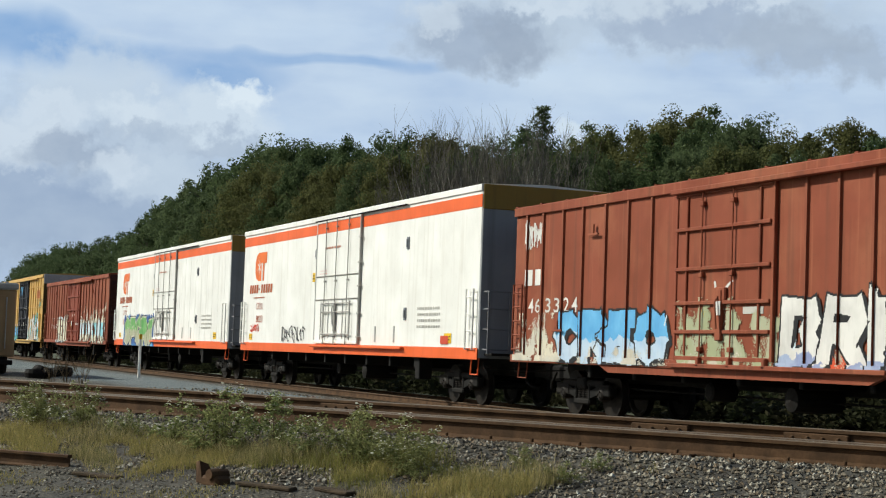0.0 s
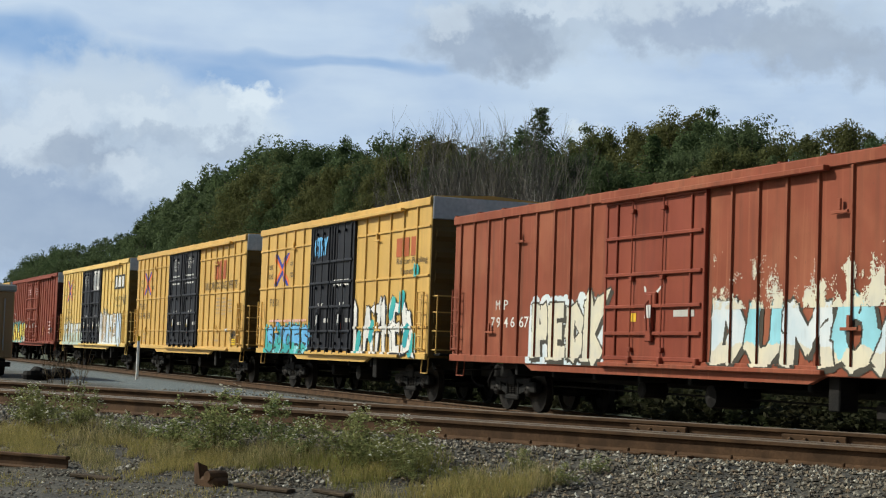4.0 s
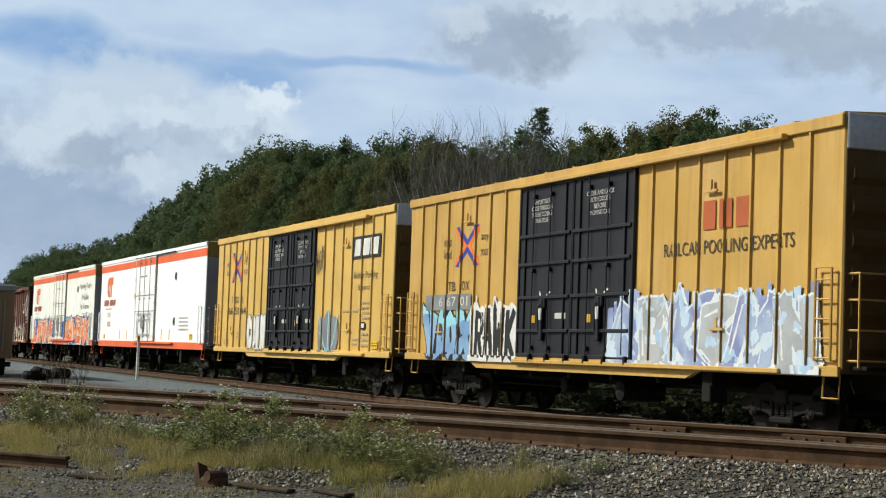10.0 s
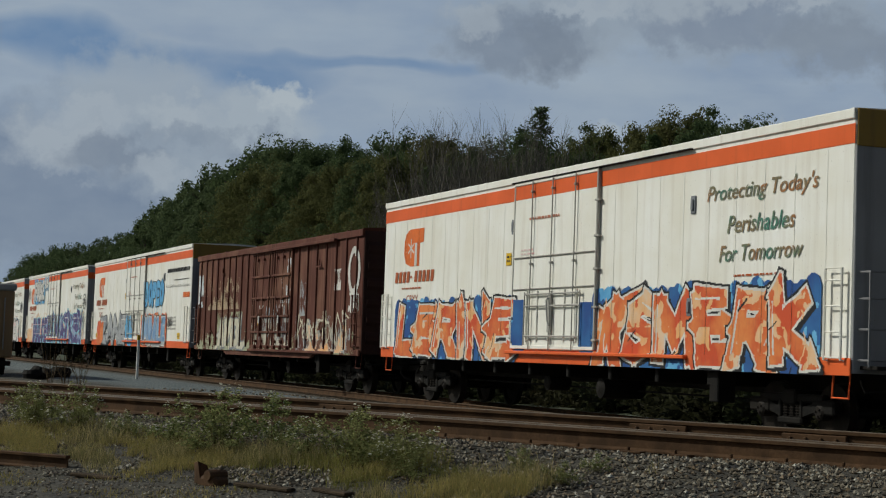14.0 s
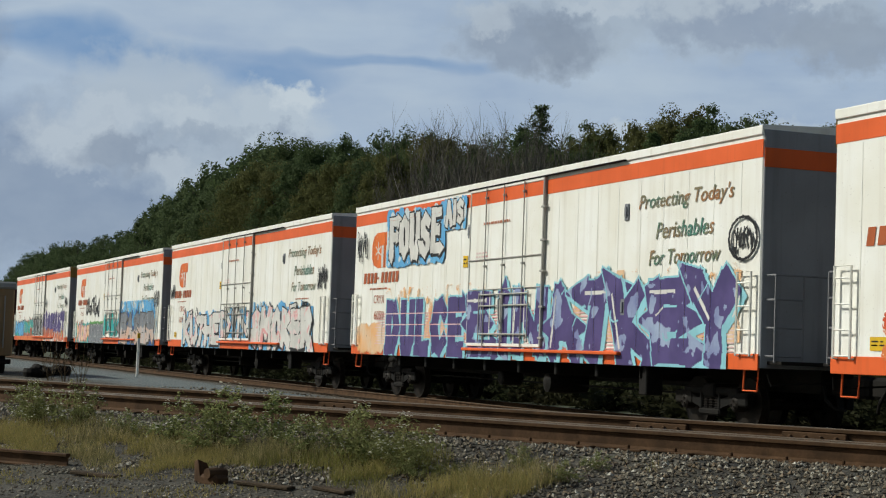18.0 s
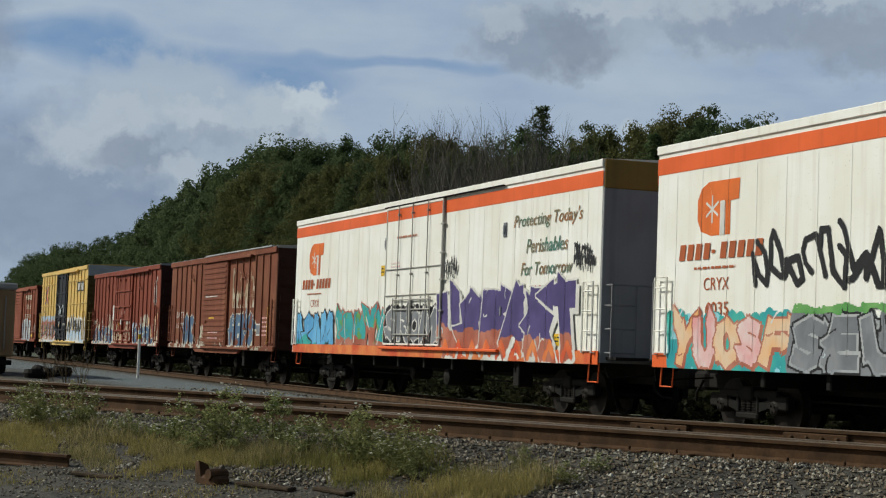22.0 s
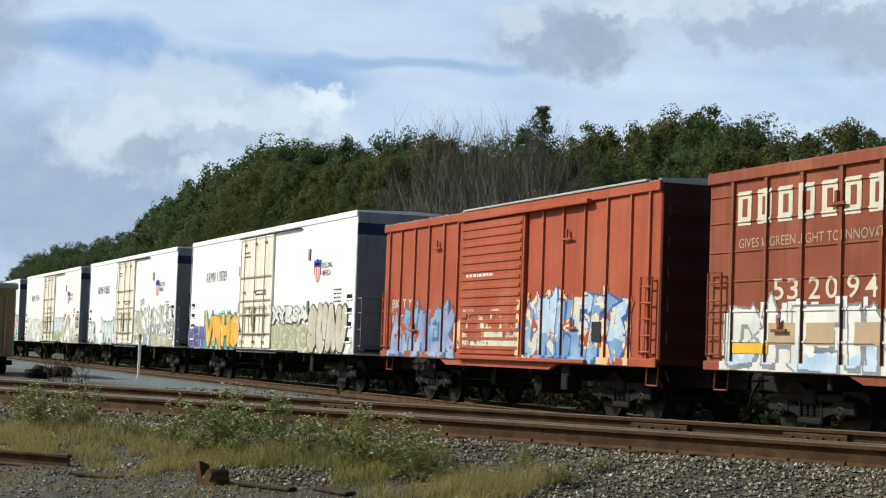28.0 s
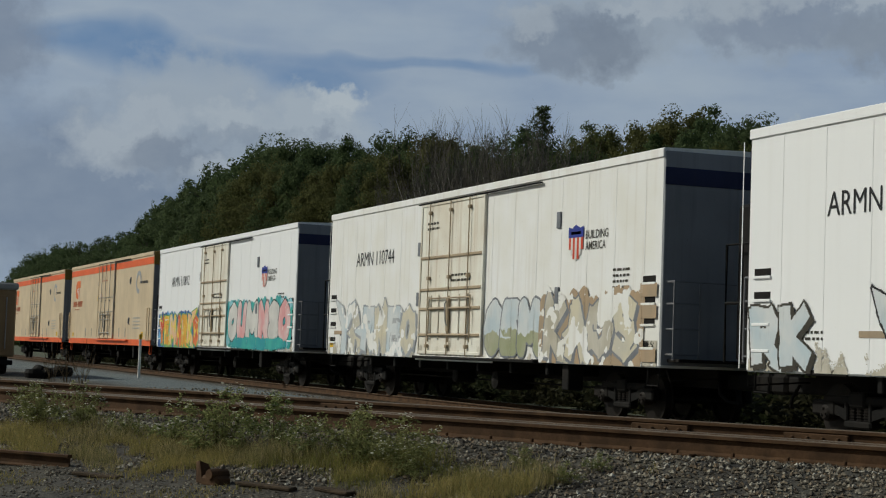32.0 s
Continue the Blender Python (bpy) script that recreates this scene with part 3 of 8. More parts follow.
def woods():
    kinds = []
    for k in range(7):
        tr, (v, f) = broad_tree(40 + k, 10.0, 6.4 + 0.5 * (k % 3), 0.06 + 0.03 * (k % 3))
        mat = LEAF_OLIVE if k in (2, 5) else LEAF
        kinds.append((tr.mesh("trunk", BARK), np_mesh("crown", v, f, mat)))
    for k in range(2):
        tr, (v, f) = broad_tree(60 + k, 10.0, 6.8, 0.06, 150, 45, 0.12)
        kinds.append((tr.mesh("trunk", BARK), np_mesh("crown", v, f, LEAF)))
    rng = random.Random(5)
    protos = []
    for tr, cr in kinds:
        t = thing("tree", "leafy green tree in the woods behind the tracks", "tree", "woods behind the tracks")
        part("trunk", tr, None, t)
        part("crown", cr, None, t)
        protos.append(t)
    used = set()
    for row, (y0, step, scale) in enumerate(((28.0, 3.6, 0.62), (31.5, 4.0, 0.96), (37.0, 4.6, 1.06), (33.8, 3.4, 0.90))):
        x = -400.0 if row < 3 else -96.0
        while x < -38:
            y = y0 + rng.uniform(-1.3, 1.3)
            far = x < -260
            h = SKY_SCALE * interp(x * 46.1 / (y + 15.1), SKYLINE) * scale * (y + 15.1) / 46.1 * rng.uniform(0.93, 1.0) * (0.94 if -122 < x * 46.1 / (y + 15.1) < -100 else 1.0)
            bare = -134 < x * 46.1 / (y + 15.1) < -99 and row < 2
            if not (bare and (row == 0 or rng.random() < 0.15)):
                k = rng.randrange(7) if x > -185 else 7 + rng.randrange(2)
                m = pose(x, y, ground_z(x, y) - 0.1, 0, 0, rng.uniform(0, 360)) @ Matrix.Diagonal((h / 10 * rng.uniform(0.75, 0.95), h / 10 * rng.uniform(0.75, 0.95), h / 10, 1))
                if k in used:
                    t = copy_thing(protos[k], m)
                    t.scale = m.to_scale()
                else:
                    used.add(k)
                    t = protos[k]
                    t.matrix_basis = m
            x += step * rng.uniform(0.75, 1.25) * (1.5 if far else 1.0)
    bares = []
    for k in range(6):
        s = bare_tree(200 + k, 10.0)
        k = 10.0 / max(p[2] for p in s.v)
        s.v = [(p[0] * k, p[1] * k, p[2] * k) for p in s.v]
        bares.append(s.mesh("trunk", PALE_BARK, TWIG))
    for i in range(150):
        u = (i + rng.random()) / 150
        y = 24.6 + rng.uniform(-0.6, 3.0)
        x = (-134 + 35.5 * u) * (y + 15.1) / 46.1
        h = (1.08 if -122 < x * 46.1 / (y + 15.1) < -100 else 0.84) * interp(x * 46.1 / (y + 15.1), SKYLINE) * rng.uniform(0.80, 1.03) * (y + 15.1) / 46.1
        t = thing("bare_tree", "leafless grey alder with thin pale trunk and twigs", "tree", "bare trees in the woods",
                  pose(x, y, ground_z(x, y) - 0.1, 0, 0, rng.uniform(0, 360)))
        t.scale = (h / 10,) * 3
        part("trunk", bares[i % 6], None, t)
    tr, (v, f) = conifer(9, 16.9)
    t = thing("conifer", "dark green conifer standing above the woods", "tree", at=pose(-100.4, 30.0, 0.5))
    part("trunk", tr, BARK, t)
    part("crown", np_mesh("crown", v, f, NEEDLE), None, t)
    tr, (v, f) = conifer(12, 13.6)
    t = thing("conifer", "dark green conifer standing above the woods", "tree", at=pose(-86.2, 30.5, 0.5))
    part("trunk", tr, BARK, t)
    part("crown", np_mesh("crown", v, f, NEEDLE), None, t)


woods()


# ---- paint that lies on a car's side: polygons in (x, z), split where ribs and doors stand proud ----
def clip(poly, ax, val, keep_low):
    out = []
    for i, p in enumerate(poly):
        q = poly[(i + 1) % len(poly)]
        a, b = (p[ax] <= val) == keep_low or p[ax] == val, (q[ax] <= val) == keep_low or q[ax] == val
        if a:
            out.append(p)
        if a != b:
            t = (val - p[ax]) / (q[ax] - p[ax])
            out.append((p[0] + (q[0] - p[0]) * t, p[1] + (q[1] - p[1]) * t))
    return out if len(out) > 2 else None


class Paint:
    """Paint on the near side of a car. Strokes and clouds are laid down in order on a fine mesh of cells, so that later ones cover earlier ones; letters and plates are cut shapes."""
    CELL = 0.019

    def __init__(self, face, steps, root):
        self.face, self.steps, self.root, self.polys, self.ops, self.level = face, steps, root, [], [], 0
        self.rng = np.random.default_rng(len(steps) + 7)

    def poly(self, pts, mat, layer):
        self.polys.append((list(pts), mat, layer))

    def rect(self, x0, x1, z0, z1, mat, layer=1, slant=0.0):
        self.poly([(x0, z0), (x1, z0), (x1 + slant, z1), (x0 + slant, z1)], mat, layer)

    def stroke(self, pts, w, mat, layer, other=None, split=0.5):
        """A sprayed line. other: a second colour below the share split of the height."""
        xs, zs = [q[0] for q in pts], [q[1] for q in pts]
        self.ops.append((layer, (min(xs) - w * 1.3, max(xs) + w * 1.3, min(zs) - w * 1.3, max(zs) + w * 1.3), ("stroke", pts, w), mat, other, split))

    def blob(self, x0, x1, z0, z1, mat, layer, rng, jag=0.22, floor=None):
        z0 = max(z0, floor or z0)
        self.ops.append((layer, (x0, x1, z0, z1), ("blob", jag), mat, None, 0))

    def wedges(self, segs, grow, mat, layer, other=None, split=0.5):
        """Straight-sided strokes with cut ends: (from, to, half width at each end, run past the ends)."""
        xs, zs = [q[0] for g in segs for q in g[:2]], [q[1] for g in segs for q in g[:2]]
        w = max(max(g[2], g[3]) + g[4] for g in segs) + grow
        self.ops.append((layer, (min(xs) - w, max(xs) + w, min(zs) - w, max(zs) + w), ("wedge", segs, grow), mat, other, split))

    def swirl(self, pts, w, mat, layer):
        """A thin line that stays on paint already laid."""
        xs, zs = [q[0] for q in pts], [q[1] for q in pts]
        self.ops.append((layer, (min(xs) - w, max(xs) + w, min(zs) - w, max(zs) + w), ("stroke", pts, w, True), mat, None, 0))

    def smear(self, x0, x1, z0, z1, mat, layer, density=0.5):
        """Old paint half washed away: ragged, thinning out upwards."""
        self.ops.append((layer, (x0, x1, z0, z1), ("smear", density), mat, None, 0))

    def fleck(self, x0, x1, z0, z1, mat, layer, on, share=0.5):
        """A second tone laid in patches over the colours named in on."""
        self.ops.append((layer, (x0, x1, z0, z1), ("fleck", tuple(on), share), mat, None, 0))

    def text(self, key, x0, x1, z0, z1, mat, layer=2):
        p = Paint(self.face, self.steps, self.root)
        p.level = self.level
        for tri in TEXT[key]:
            p.poly([(x0 + u * (x1 - x0), z0 + w * (z1 - z0)) for u, w in tri], mat, layer)
        p.into("lettering", self.root)
        self.level += 0.25

    def marks(self, word, x0, x1, z0, z1, mat, layer=2):
        """Stencilled characters, each set between the side posts."""
        n = len(word)
        pitch = (x1 - x0) / n
        posts = [(a + b) / 2 for a, b, c, d, o in self.steps if b - a < 0.2 and d - c > 1.5]
        half, last = pitch * 0.31, -99.0
        p = Paint(self.face, self.steps, self.root)
        p.level = self.level
        for i, ch in enumerate(word):
            m = x0 + (i + 0.5) * pitch
            for q in posts:
                if abs(m - q) < half + 0.07:
                    m = q + (half + 0.08) * (1 if m >= q else -1)
            m = max(m, last + 2.3 * half)
            for q in posts:
                if abs(m - q) < half + 0.07:
                    m = q + half + 0.08
            last = m
            thin = 0.3 if ch in "1I" else 1.0
            for tri in TEXT[ch]:
                p.poly([(m - half * thin + u * 2 * half * thin, z0 + w * (z1 - z0)) for u, w in tri], mat, layer)
        p.into("lettering", self.root)
        self.level += 0.25

    def notice(self, lines, x0, x1, z0, z1, mat, layer=2):
        """Centred lines of stencilled print."""
        h = (z1 - z0) / len(lines)
        most = max(len(q) for q in lines)
        for i, q in enumerate(lines):
            w = (x1 - x0) * len(q) / most
            self.text(q, (x0 + x1 - w) / 2, (x0 + x1 + w) / 2, z1 - (i + 0.82) * h, z1 - (i + 0.1) * h, mat, layer)

    def bars(self, x0, x1, z0, z1, mat, rows=1, seed=0, layer=1):
        """Small print that cannot be read, as bars."""
        rng = random.Random(seed)
        h = (z1 - z0) / rows
        for r in range(rows):
            x = x0
            while x < x1 - 0.02:
                w = min(rng.uniform(0.06, 0.2), x1 - x)
                self.rect(x, x + w, z0 + r * h + h * 0.30, z0 + r * h + h * 0.72, mat, layer)
                x += w + rng.uniform(0.03, 0.06)

    def cells(self, floor):
        """The sprayed layers as runs of cells: (x0, x1, z0, z1, material)."""
        if not self.ops:
            return []
        c = self.CELL
        x0, x1 = min(o[1][0] for o in self.ops) - 0.2, max(o[1][1] for o in self.ops) + 0.2
        z0, z1 = max(floor, min(o[1][2] for o in self.ops) - 0.2), max(o[1][3] for o in self.ops) + 0.2
        nx, nz = int((x1 - x0) / c) + 1, int((z1 - z0) / c) + 1
        grid = np.full((nz, nx), -1, int)
        gx, gz = x0 + (np.arange(nx) + 0.5) * c, z0 + (np.arange(nz) + 0.5) * c
        # smooth unevenness of a hand-held can
        wob = np.zeros((nz, nx))
        for step, amp in ((14, 1.0), (6, 0.5)):
            r = self.rng.normal(size=(nz // step + 3, nx // step + 3))
            iz, ix = np.arange(nz) / step, np.arange(nx) / step
            fz, fx = (iz % 1)[:, None], (ix % 1)[None, :]
            a, b = iz.astype(int), ix.astype(int)
            wob += amp * ((r[a][:, b] * (1 - fx) + r[a][:, b + 1] * fx) * (1 - fz) + (r[a + 1][:, b] * (1 - fx) + r[a + 1][:, b + 1] * fx) * fz)
        wob2 = np.roll(wob, (nz // 3, nx // 3), (0, 1))
        runs = np.interp(np.arange(nx), np.arange(0, nx + 9, 5), self.rng.normal(size=len(range(0, nx + 9, 5))))
        mats = []
        for layer, box, how, mat, other, split in sorted(self.ops, key=lambda o: o[0]):
            pad = 0.2
            i0, i1 = max(0, int((box[0] - pad - x0) / c)), min(nx, int((box[1] + pad - x0) / c) + 1)
            j0, j1 = max(0, int((box[2] - pad - z0) / c)), min(nz, int((box[3] + pad - z0) / c) + 1)
            if i1 <= i0 or j1 <= j0:
                continue
            X, Z = np.meshgrid(gx[i0:i1], gz[j0:j1])
            n = wob[j0:j1, i0:i1]
            if how[0] == "stroke":
                d = np.full(X.shape, 9.0)
                pts = how[1] if len(how[1]) > 1 else how[1] * 2
                for (ax, az), (bx, bz) in zip(pts, pts[1:]):
                    ux, uz = bx - ax, bz - az
                    t = np.clip(((X - ax) * ux + (Z - az) * uz) / (ux * ux + uz * uz + 1e-9), 0, 1)
                    d = np.minimum(d, np.hypot(X - ax - t * ux, Z - az - t * uz))
                w = how[2]
                hit = d + n * min(0.014, w * 0.12) < w
                if len(how) > 3:
                    hit &= grid[j0:j1, i0:i1] >= 0
            elif how[0] == "wedge":
                hit = np.zeros(X.shape, bool)
                for (ax, az), (bx, bz), wa, wb, ext in how[1]:
                    ln = max(1e-4, math.hypot(bx - ax, bz - az))
                    ux, uz = (bx - ax) / ln, (bz - az) / ln
                    along, off = (X - ax) * ux + (Z - az) * uz, np.abs((Z - az) * ux - (X - ax) * uz)
                    wide = wa + (wb - wa) * np.clip(along / ln, 0, 1) + how[2]
                    hit |= (off + n * 0.007 < wide) & (along > -ext - how[2]) & (along < ln + ext + how[2])
            elif how[0] == "smear":
                u = np.clip(np.minimum(X - box[0], box[1] - X) / 0.35, 0, 1)
                v = np.clip((Z - box[2]) / max(0.1, box[3] - box[2]), 0, 1)
                inside = (X > box[0]) & (X < box[1]) & (Z > box[2]) & (Z < box[3])
                fall = (how[1] - 0.55) * 1.6 + 0.75 * (1 - v) * 1.1 - 0.35
                hit = inside & (u * fall + 0.40 * n + 0.16 * runs[i0:i1][None, :] + self.rng.normal(size=X.shape) * 0.13 > 0.14)
            elif how[0] == "fleck":
                part_ = np.isin(grid[j0:j1, i0:i1], [mats.index(q) for q in how[1] if q in mats])
                hit = part_ & (n * 0.6 + 0.5 * wob2[j0:j1, i0:i1] > 1.1 - 1.6 * how[2])
            else:
                u = (X - (box[0] + box[1]) / 2) / max(0.05, (box[1] - box[0]) / 2)
                v = (Z - (box[2] + box[3]) / 2) / max(0.05, (box[3] - box[2]) / 2)
                m = (np.abs(u) ** 3.2 + np.abs(v) ** 3.2) ** (1 / 3.2) + n * how[1] * 0.30
                hit = m + np.abs(self.rng.normal(size=m.shape)) * 0.05 < 1.0
            for mm, sel in ((mat, hit),) if other is None else ((mat, hit), (other, hit & (Z + n * 0.06 < box[2] + split * (box[3] - box[2])))):
                if mm not in mats:
                    mats.append(mm)
                grid[j0:j1, i0:i1][sel] = mats.index(mm)
        out = []
        for j in range(nz):
            row = grid[j]
            cut = np.flatnonzero(np.diff(row)) + 1
            for a, b in zip([0, *cut], [*cut, nx]):
                if row[a] >= 0:
                    out.append((x0 + a * c, x0 + b * c, z0 + j * c, z0 + (j + 1) * c, mats[row[a]]))
        self.ops = []
        return out

    def into(self, name, parent, label="", floor=1.07):
        s, mats = Shape(), []
        todo = [([(a, c), (b, c), (b, d), (a, d)], m, 1, 0) for a, b, c, d, m in self.cells(floor)]
        todo += [(pts, m, layer, 0.0006 * (i % 4)) for i, (pts, m, layer) in enumerate(self.polys)]
        self.polys = []
        if not todo:
            return None
        self.level += 1
        for pts, mat, layer, eps in todo:
            if mat not in mats:
                mats.append(mat)
            k = mats.index(mat)
            work = [(pts, 0.0)]
            x0, x1 = min(p[0] for p in pts), max(p[0] for p in pts)
            z0, z1 = min(p[1] for p in pts), max(p[1] for p in pts)
            for a, b, c, d, out in self.steps:
                if b <= x0 or a >= x1 or d <= z0 or c >= z1:
                    continue
                nxt = []
                for pp, o in work:
                    rest = pp
                    for ax, val, low in ((0, a, True), (0, b, False), (1, c, True), (1, d, False)):
                        if rest is None:
                            break
                        side = clip(rest, ax, val, low)
                        if side:
                            nxt.append((side, o))
                        rest = clip(rest, ax, val, not low)
                    if rest:
                        nxt.append((rest, max(o, out)))
                work = nxt
            for pp, o in work:
                y = self.face - o - 0.0018 * layer - 0.0035 * self.level - eps
                v = [(p[0], y, p[1]) for p in pp]
                area = sum(pp[i][0] * pp[(i + 1) % len(pp)][1] - pp[(i + 1) % len(pp)][0] * pp[i][1] for i in range(len(pp)))
                f = tuple(range(len(v)))
                s.add(v, [f if area > 0 else tuple(reversed(f))], k)
        return tagged(part(name, s, mats, parent), label, kind="stuff")


GLYPH = {
    "A": [[(0, 0), (.5, 1), (1, 0)], [(.22, .38), (.78, .38)]], "C": [[(.95, .8), (.6, 1), (.2, .9), (0, .5), (.2, .1), (.6, 0), (.95, .2)]],
    "B": [[(.05, 0), (.05, 1), (.8, .95), (.9, .75), (.75, .52), (.95, .25), (.8, .05), (.05, 0)]], "G": [[(.95, .8), (.5, 1), (.1, .8), (0, .4), (.3, 0), (.9, .1), (.95, .45), (.55, .45)]],
    "D": [[(.05, 0), (.05, 1), (.6, .95), (.95, .5), (.6, .05), (.05, 0)]], "E": [[(.95, 1), (.05, 1), (.05, 0), (.95, 0)], [(.05, .52), (.75, .52)]],
    "F": [[(.95, 1), (.05, 1), (.05, 0)], [(.05, .52), (.75, .52)]], "H": [[(.05, 0), (.05, 1)], [(.95, 0), (.95, 1)], [(.05, .5), (.95, .5)]],
    "K": [[(.05, 0), (.05, 1)], [(.95, 1), (.1, .45), (.95, 0)]], "L": [[(.05, 1), (.05, 0), (.95, 0)]], "M": [[(0, 0), (.1, 1), (.5, .35), (.9, 1), (1, 0)]],
    "N": [[(.05, 0), (.05, 1), (.95, 0), (.95, 1)]], "O": [[(.5, 1), (.1, .8), (0, .5), (.1, .2), (.5, 0), (.9, .2), (1, .5), (.9, .8), (.5, 1)]],
    "P": [[(.05, 0), (.05, 1), (.8, .95), (.95, .72), (.8, .48), (.05, .45)]], "R": [[(.05, 0), (.05, 1), (.8, .95), (.95, .72), (.8, .48), (.05, .45)], [(.4, .45), (.95, 0)]],
    "S": [[(.95, .85), (.5, 1), (.1, .82), (.2, .6), (.8, .42), (.9, .18), (.5, 0), (.05, .15)]], "T": [[(0, 1), (1, 1)], [(.5, 1), (.5, 0)]],
    "U": [[(.05, 1), (.05, .3), (.3, 0), (.7, 0), (.95, .3), (.95, 1)]], "V": [[(0, 1), (.5, 0), (1, 1)]], "I": [[(.5, 0), (.5, .7)], [(.5, .95), (.5, 1)]], "Y": [[(0, 1), (.5, .5), (1, 1)], [(.5, .5), (.5, 0)]],
    "X": [[(0, 0), (1, 1)], [(0, 1), (1, 0)]], "Z": [[(0, 1), (1, 1), (0, 0), (1, 0)]], "W": [[(0, 1), (.2, 0), (.5, .65), (.8, 0), (1, 1)]], "J": [[(.9, 1), (.9, .3), (.6, 0), (.1, .2)]],
    # loose wild shapes that are no letters
    "1": [[(.1, 0), (.0, .7), (.5, 1), (.55, .4), (1, .9)], [(.5, .4), (.9, 0)]], "2": [[(.0, .9), (.7, 1), (.3, .5), (.95, .45), (.4, 0), (1, .1)]],
    "3": [[(.1, .1), (.3, .95), (.6, .5), (.9, 1), (.8, .05)], [(.2, .3), (.9, .25)]], "4": [[(.0, .2), (.45, .9), (.95, .7), (.5, .35), (.95, .0), (.2, 0)]],
    "5": [[(.9, .95), (.2, .8), (.05, .3), (.5, 0), (.9, .3), (.45, .55)]], "6": [[(.05, 1), (.3, .2), (.6, .8), (.95, 0)], [(.1, 0), (.5, .1)]],
}


def piece(car, box, word, fill, line, back=None, seed=1, label="", slim=0.55, gap=0.03, inner=None, wave=0.06, low=None, wild=0.5, soft=False, rim=None, ragged=False, cut=0.4, worn=None):
    """A sprayed piece: a cloud behind, outlined letters with pointed ends in front, shaded in a second tone.
    soft: rounded letters; low: colour of the lower part up to the share cut; rim: a second outline inside the first; ragged: a stepped cloud; worn: the car's paint showing through."""
    rng = random.Random(seed)
    x0, x1, z0, z1 = box
    p = car["paint"]
    ht = z1 - z0
    if back and ragged:
        x = x0 - 0.1
        while x < x1 + 0.1:
            wd = rng.uniform(0.06, 0.16)
            top = z1 + rng.uniform(-0.22, 0.10) * ht
            p.wedges([((x, z0 - 0.05), (x, top), wd, wd * 0.8, 0.0)], 0, back, 1)
            x += wd * 1.4
    elif back:
        r = min(0.25, ht * 0.17)
        n = max(3, int((x1 - x0) / (r * 1.05)))
        for i in range(n + 1):
            x = x0 + (x1 - x0) * i / n
            top = z1 + rng.uniform(-0.5, 0.15) * r
            p.stroke([(x, z0 + r * 0.4), (x + rng.uniform(-0.1, 0.1), top - r * 0.5)], r * rng.uniform(0.75, 1.05), back, 1)
    wide = [{"M": 1.3, "W": 1.3, "I": 0.55, "1": 0.9, "3": 1.15, " ": 0.5}.get(ch, 1.0) for ch in word]
    k = (x1 - x0) / sum(wide)
    fat = min(k * 0.185, ht * 0.135) * (0.70 + 0.45 * slim)
    edge = max(0.024, min(0.042, fat * 0.30))
    at = x0
    for i, ch in enumerate(word):
        a, at = at, at + wide[i] * k
        if ch == " ":
            continue
        a, b = a - gap * k + fat, at + gap * k - fat
        c, d = z0 + fat + rng.uniform(0, wave) * ht, z1 - fat - rng.uniform(0, wave) * ht
        sk = rng.uniform(-0.16, 0.20) * k * wild * 1.6
        lay = 2 + i * 4
        tone = fill[i % len(fill)]
        lines_ = [[(a + u * (b - a) + sk * (v - 0.4), c + v * (d - c)) for u, v in st] for st in GLYPH[ch]]
        segs = []
        for pts in lines_:
            for e, f in zip(pts, pts[1:]):
                up = abs(f[1] - e[1]) > abs(f[0] - e[0])
                q = fat * (1.0 if up else 0.82)
                segs.append((e, f, q * rng.uniform(0.88, 1.12), q * rng.uniform(0.88, 1.12 + 0.3 * wild), q * 0.75))
            for e, f in ((pts[0], pts[1]), (pts[-1], pts[-2])):
                if rng.random() < wild * 0.8 and pts[0] != pts[-1]:
                    dx, dz = e[0] - f[0], e[1] - f[1]
                    q = fat * rng.uniform(2.0, 3.6) / max(0.01, math.hypot(dx, dz))
                    tip = (e[0] + dx * q + rng.uniform(-1.4, 1.4) * fat, min(z1 + 0.16, max(z0 - 0.04, e[1] + dz * q)))
                    segs.append((e, tip, fat * 1.25, fat * 0.08, 0.0))
        if soft:
            for pts in lines_:
                if line:
                    p.stroke(pts, fat * 1.15 + edge, line, lay)
            for pts in lines_:
                p.stroke(pts, fat * 1.15, tone, lay + 1, low, cut + rng.uniform(-0.05, 0.05))
        else:
            if line:
                p.wedges([((e[0] + fat * 0.5, e[1] - fat * 0.35), (f[0] + fat * 0.5, f[1] - fat * 0.35), g, h, x) for e, f, g, h, x in segs], edge * 0.7, line, lay)
                p.wedges(segs, edge * (2.1 if rim else 1.0), line, lay)
            if rim:
                p.wedges(segs, edge * 1.1, rim, lay + 0.5)
            p.wedges(segs, 0.0, tone, lay + 1, low, cut + rng.uniform(-0.05, 0.05))
        if inner:
            e, f = lines_[0][0], lines_[0][1]
            p.wedges([((e[0] - fat * 0.5, e[1]), (f[0] - fat * 0.5, f[1]), fat * 0.13, fat * 0.10, 0.0)], 0.0, CHALK, lay + 2)
    over = 2 + len(word) * 4
    tones = [line or CHALK, CHALK, inner or ICE, line or INK]
    for k in range(int((x1 - x0) * 1.6 * wild)):
        cx, cz, r = rng.uniform(x0, x1), rng.uniform(z0, z1), rng.uniform(0.12, 0.42) * ht * 0.8
        a, turn = rng.uniform(0, 6.28), rng.uniform(0.5, 1.6)
        p.swirl([(cx + r * math.cos(a + turn * j / 6) * (0.4 + 0.1 * j), cz + r * math.sin(a + turn * j / 6)) for j in range(7)], rng.uniform(0.012, 0.026), tones[rng.randrange(len(tones))], over + 2)
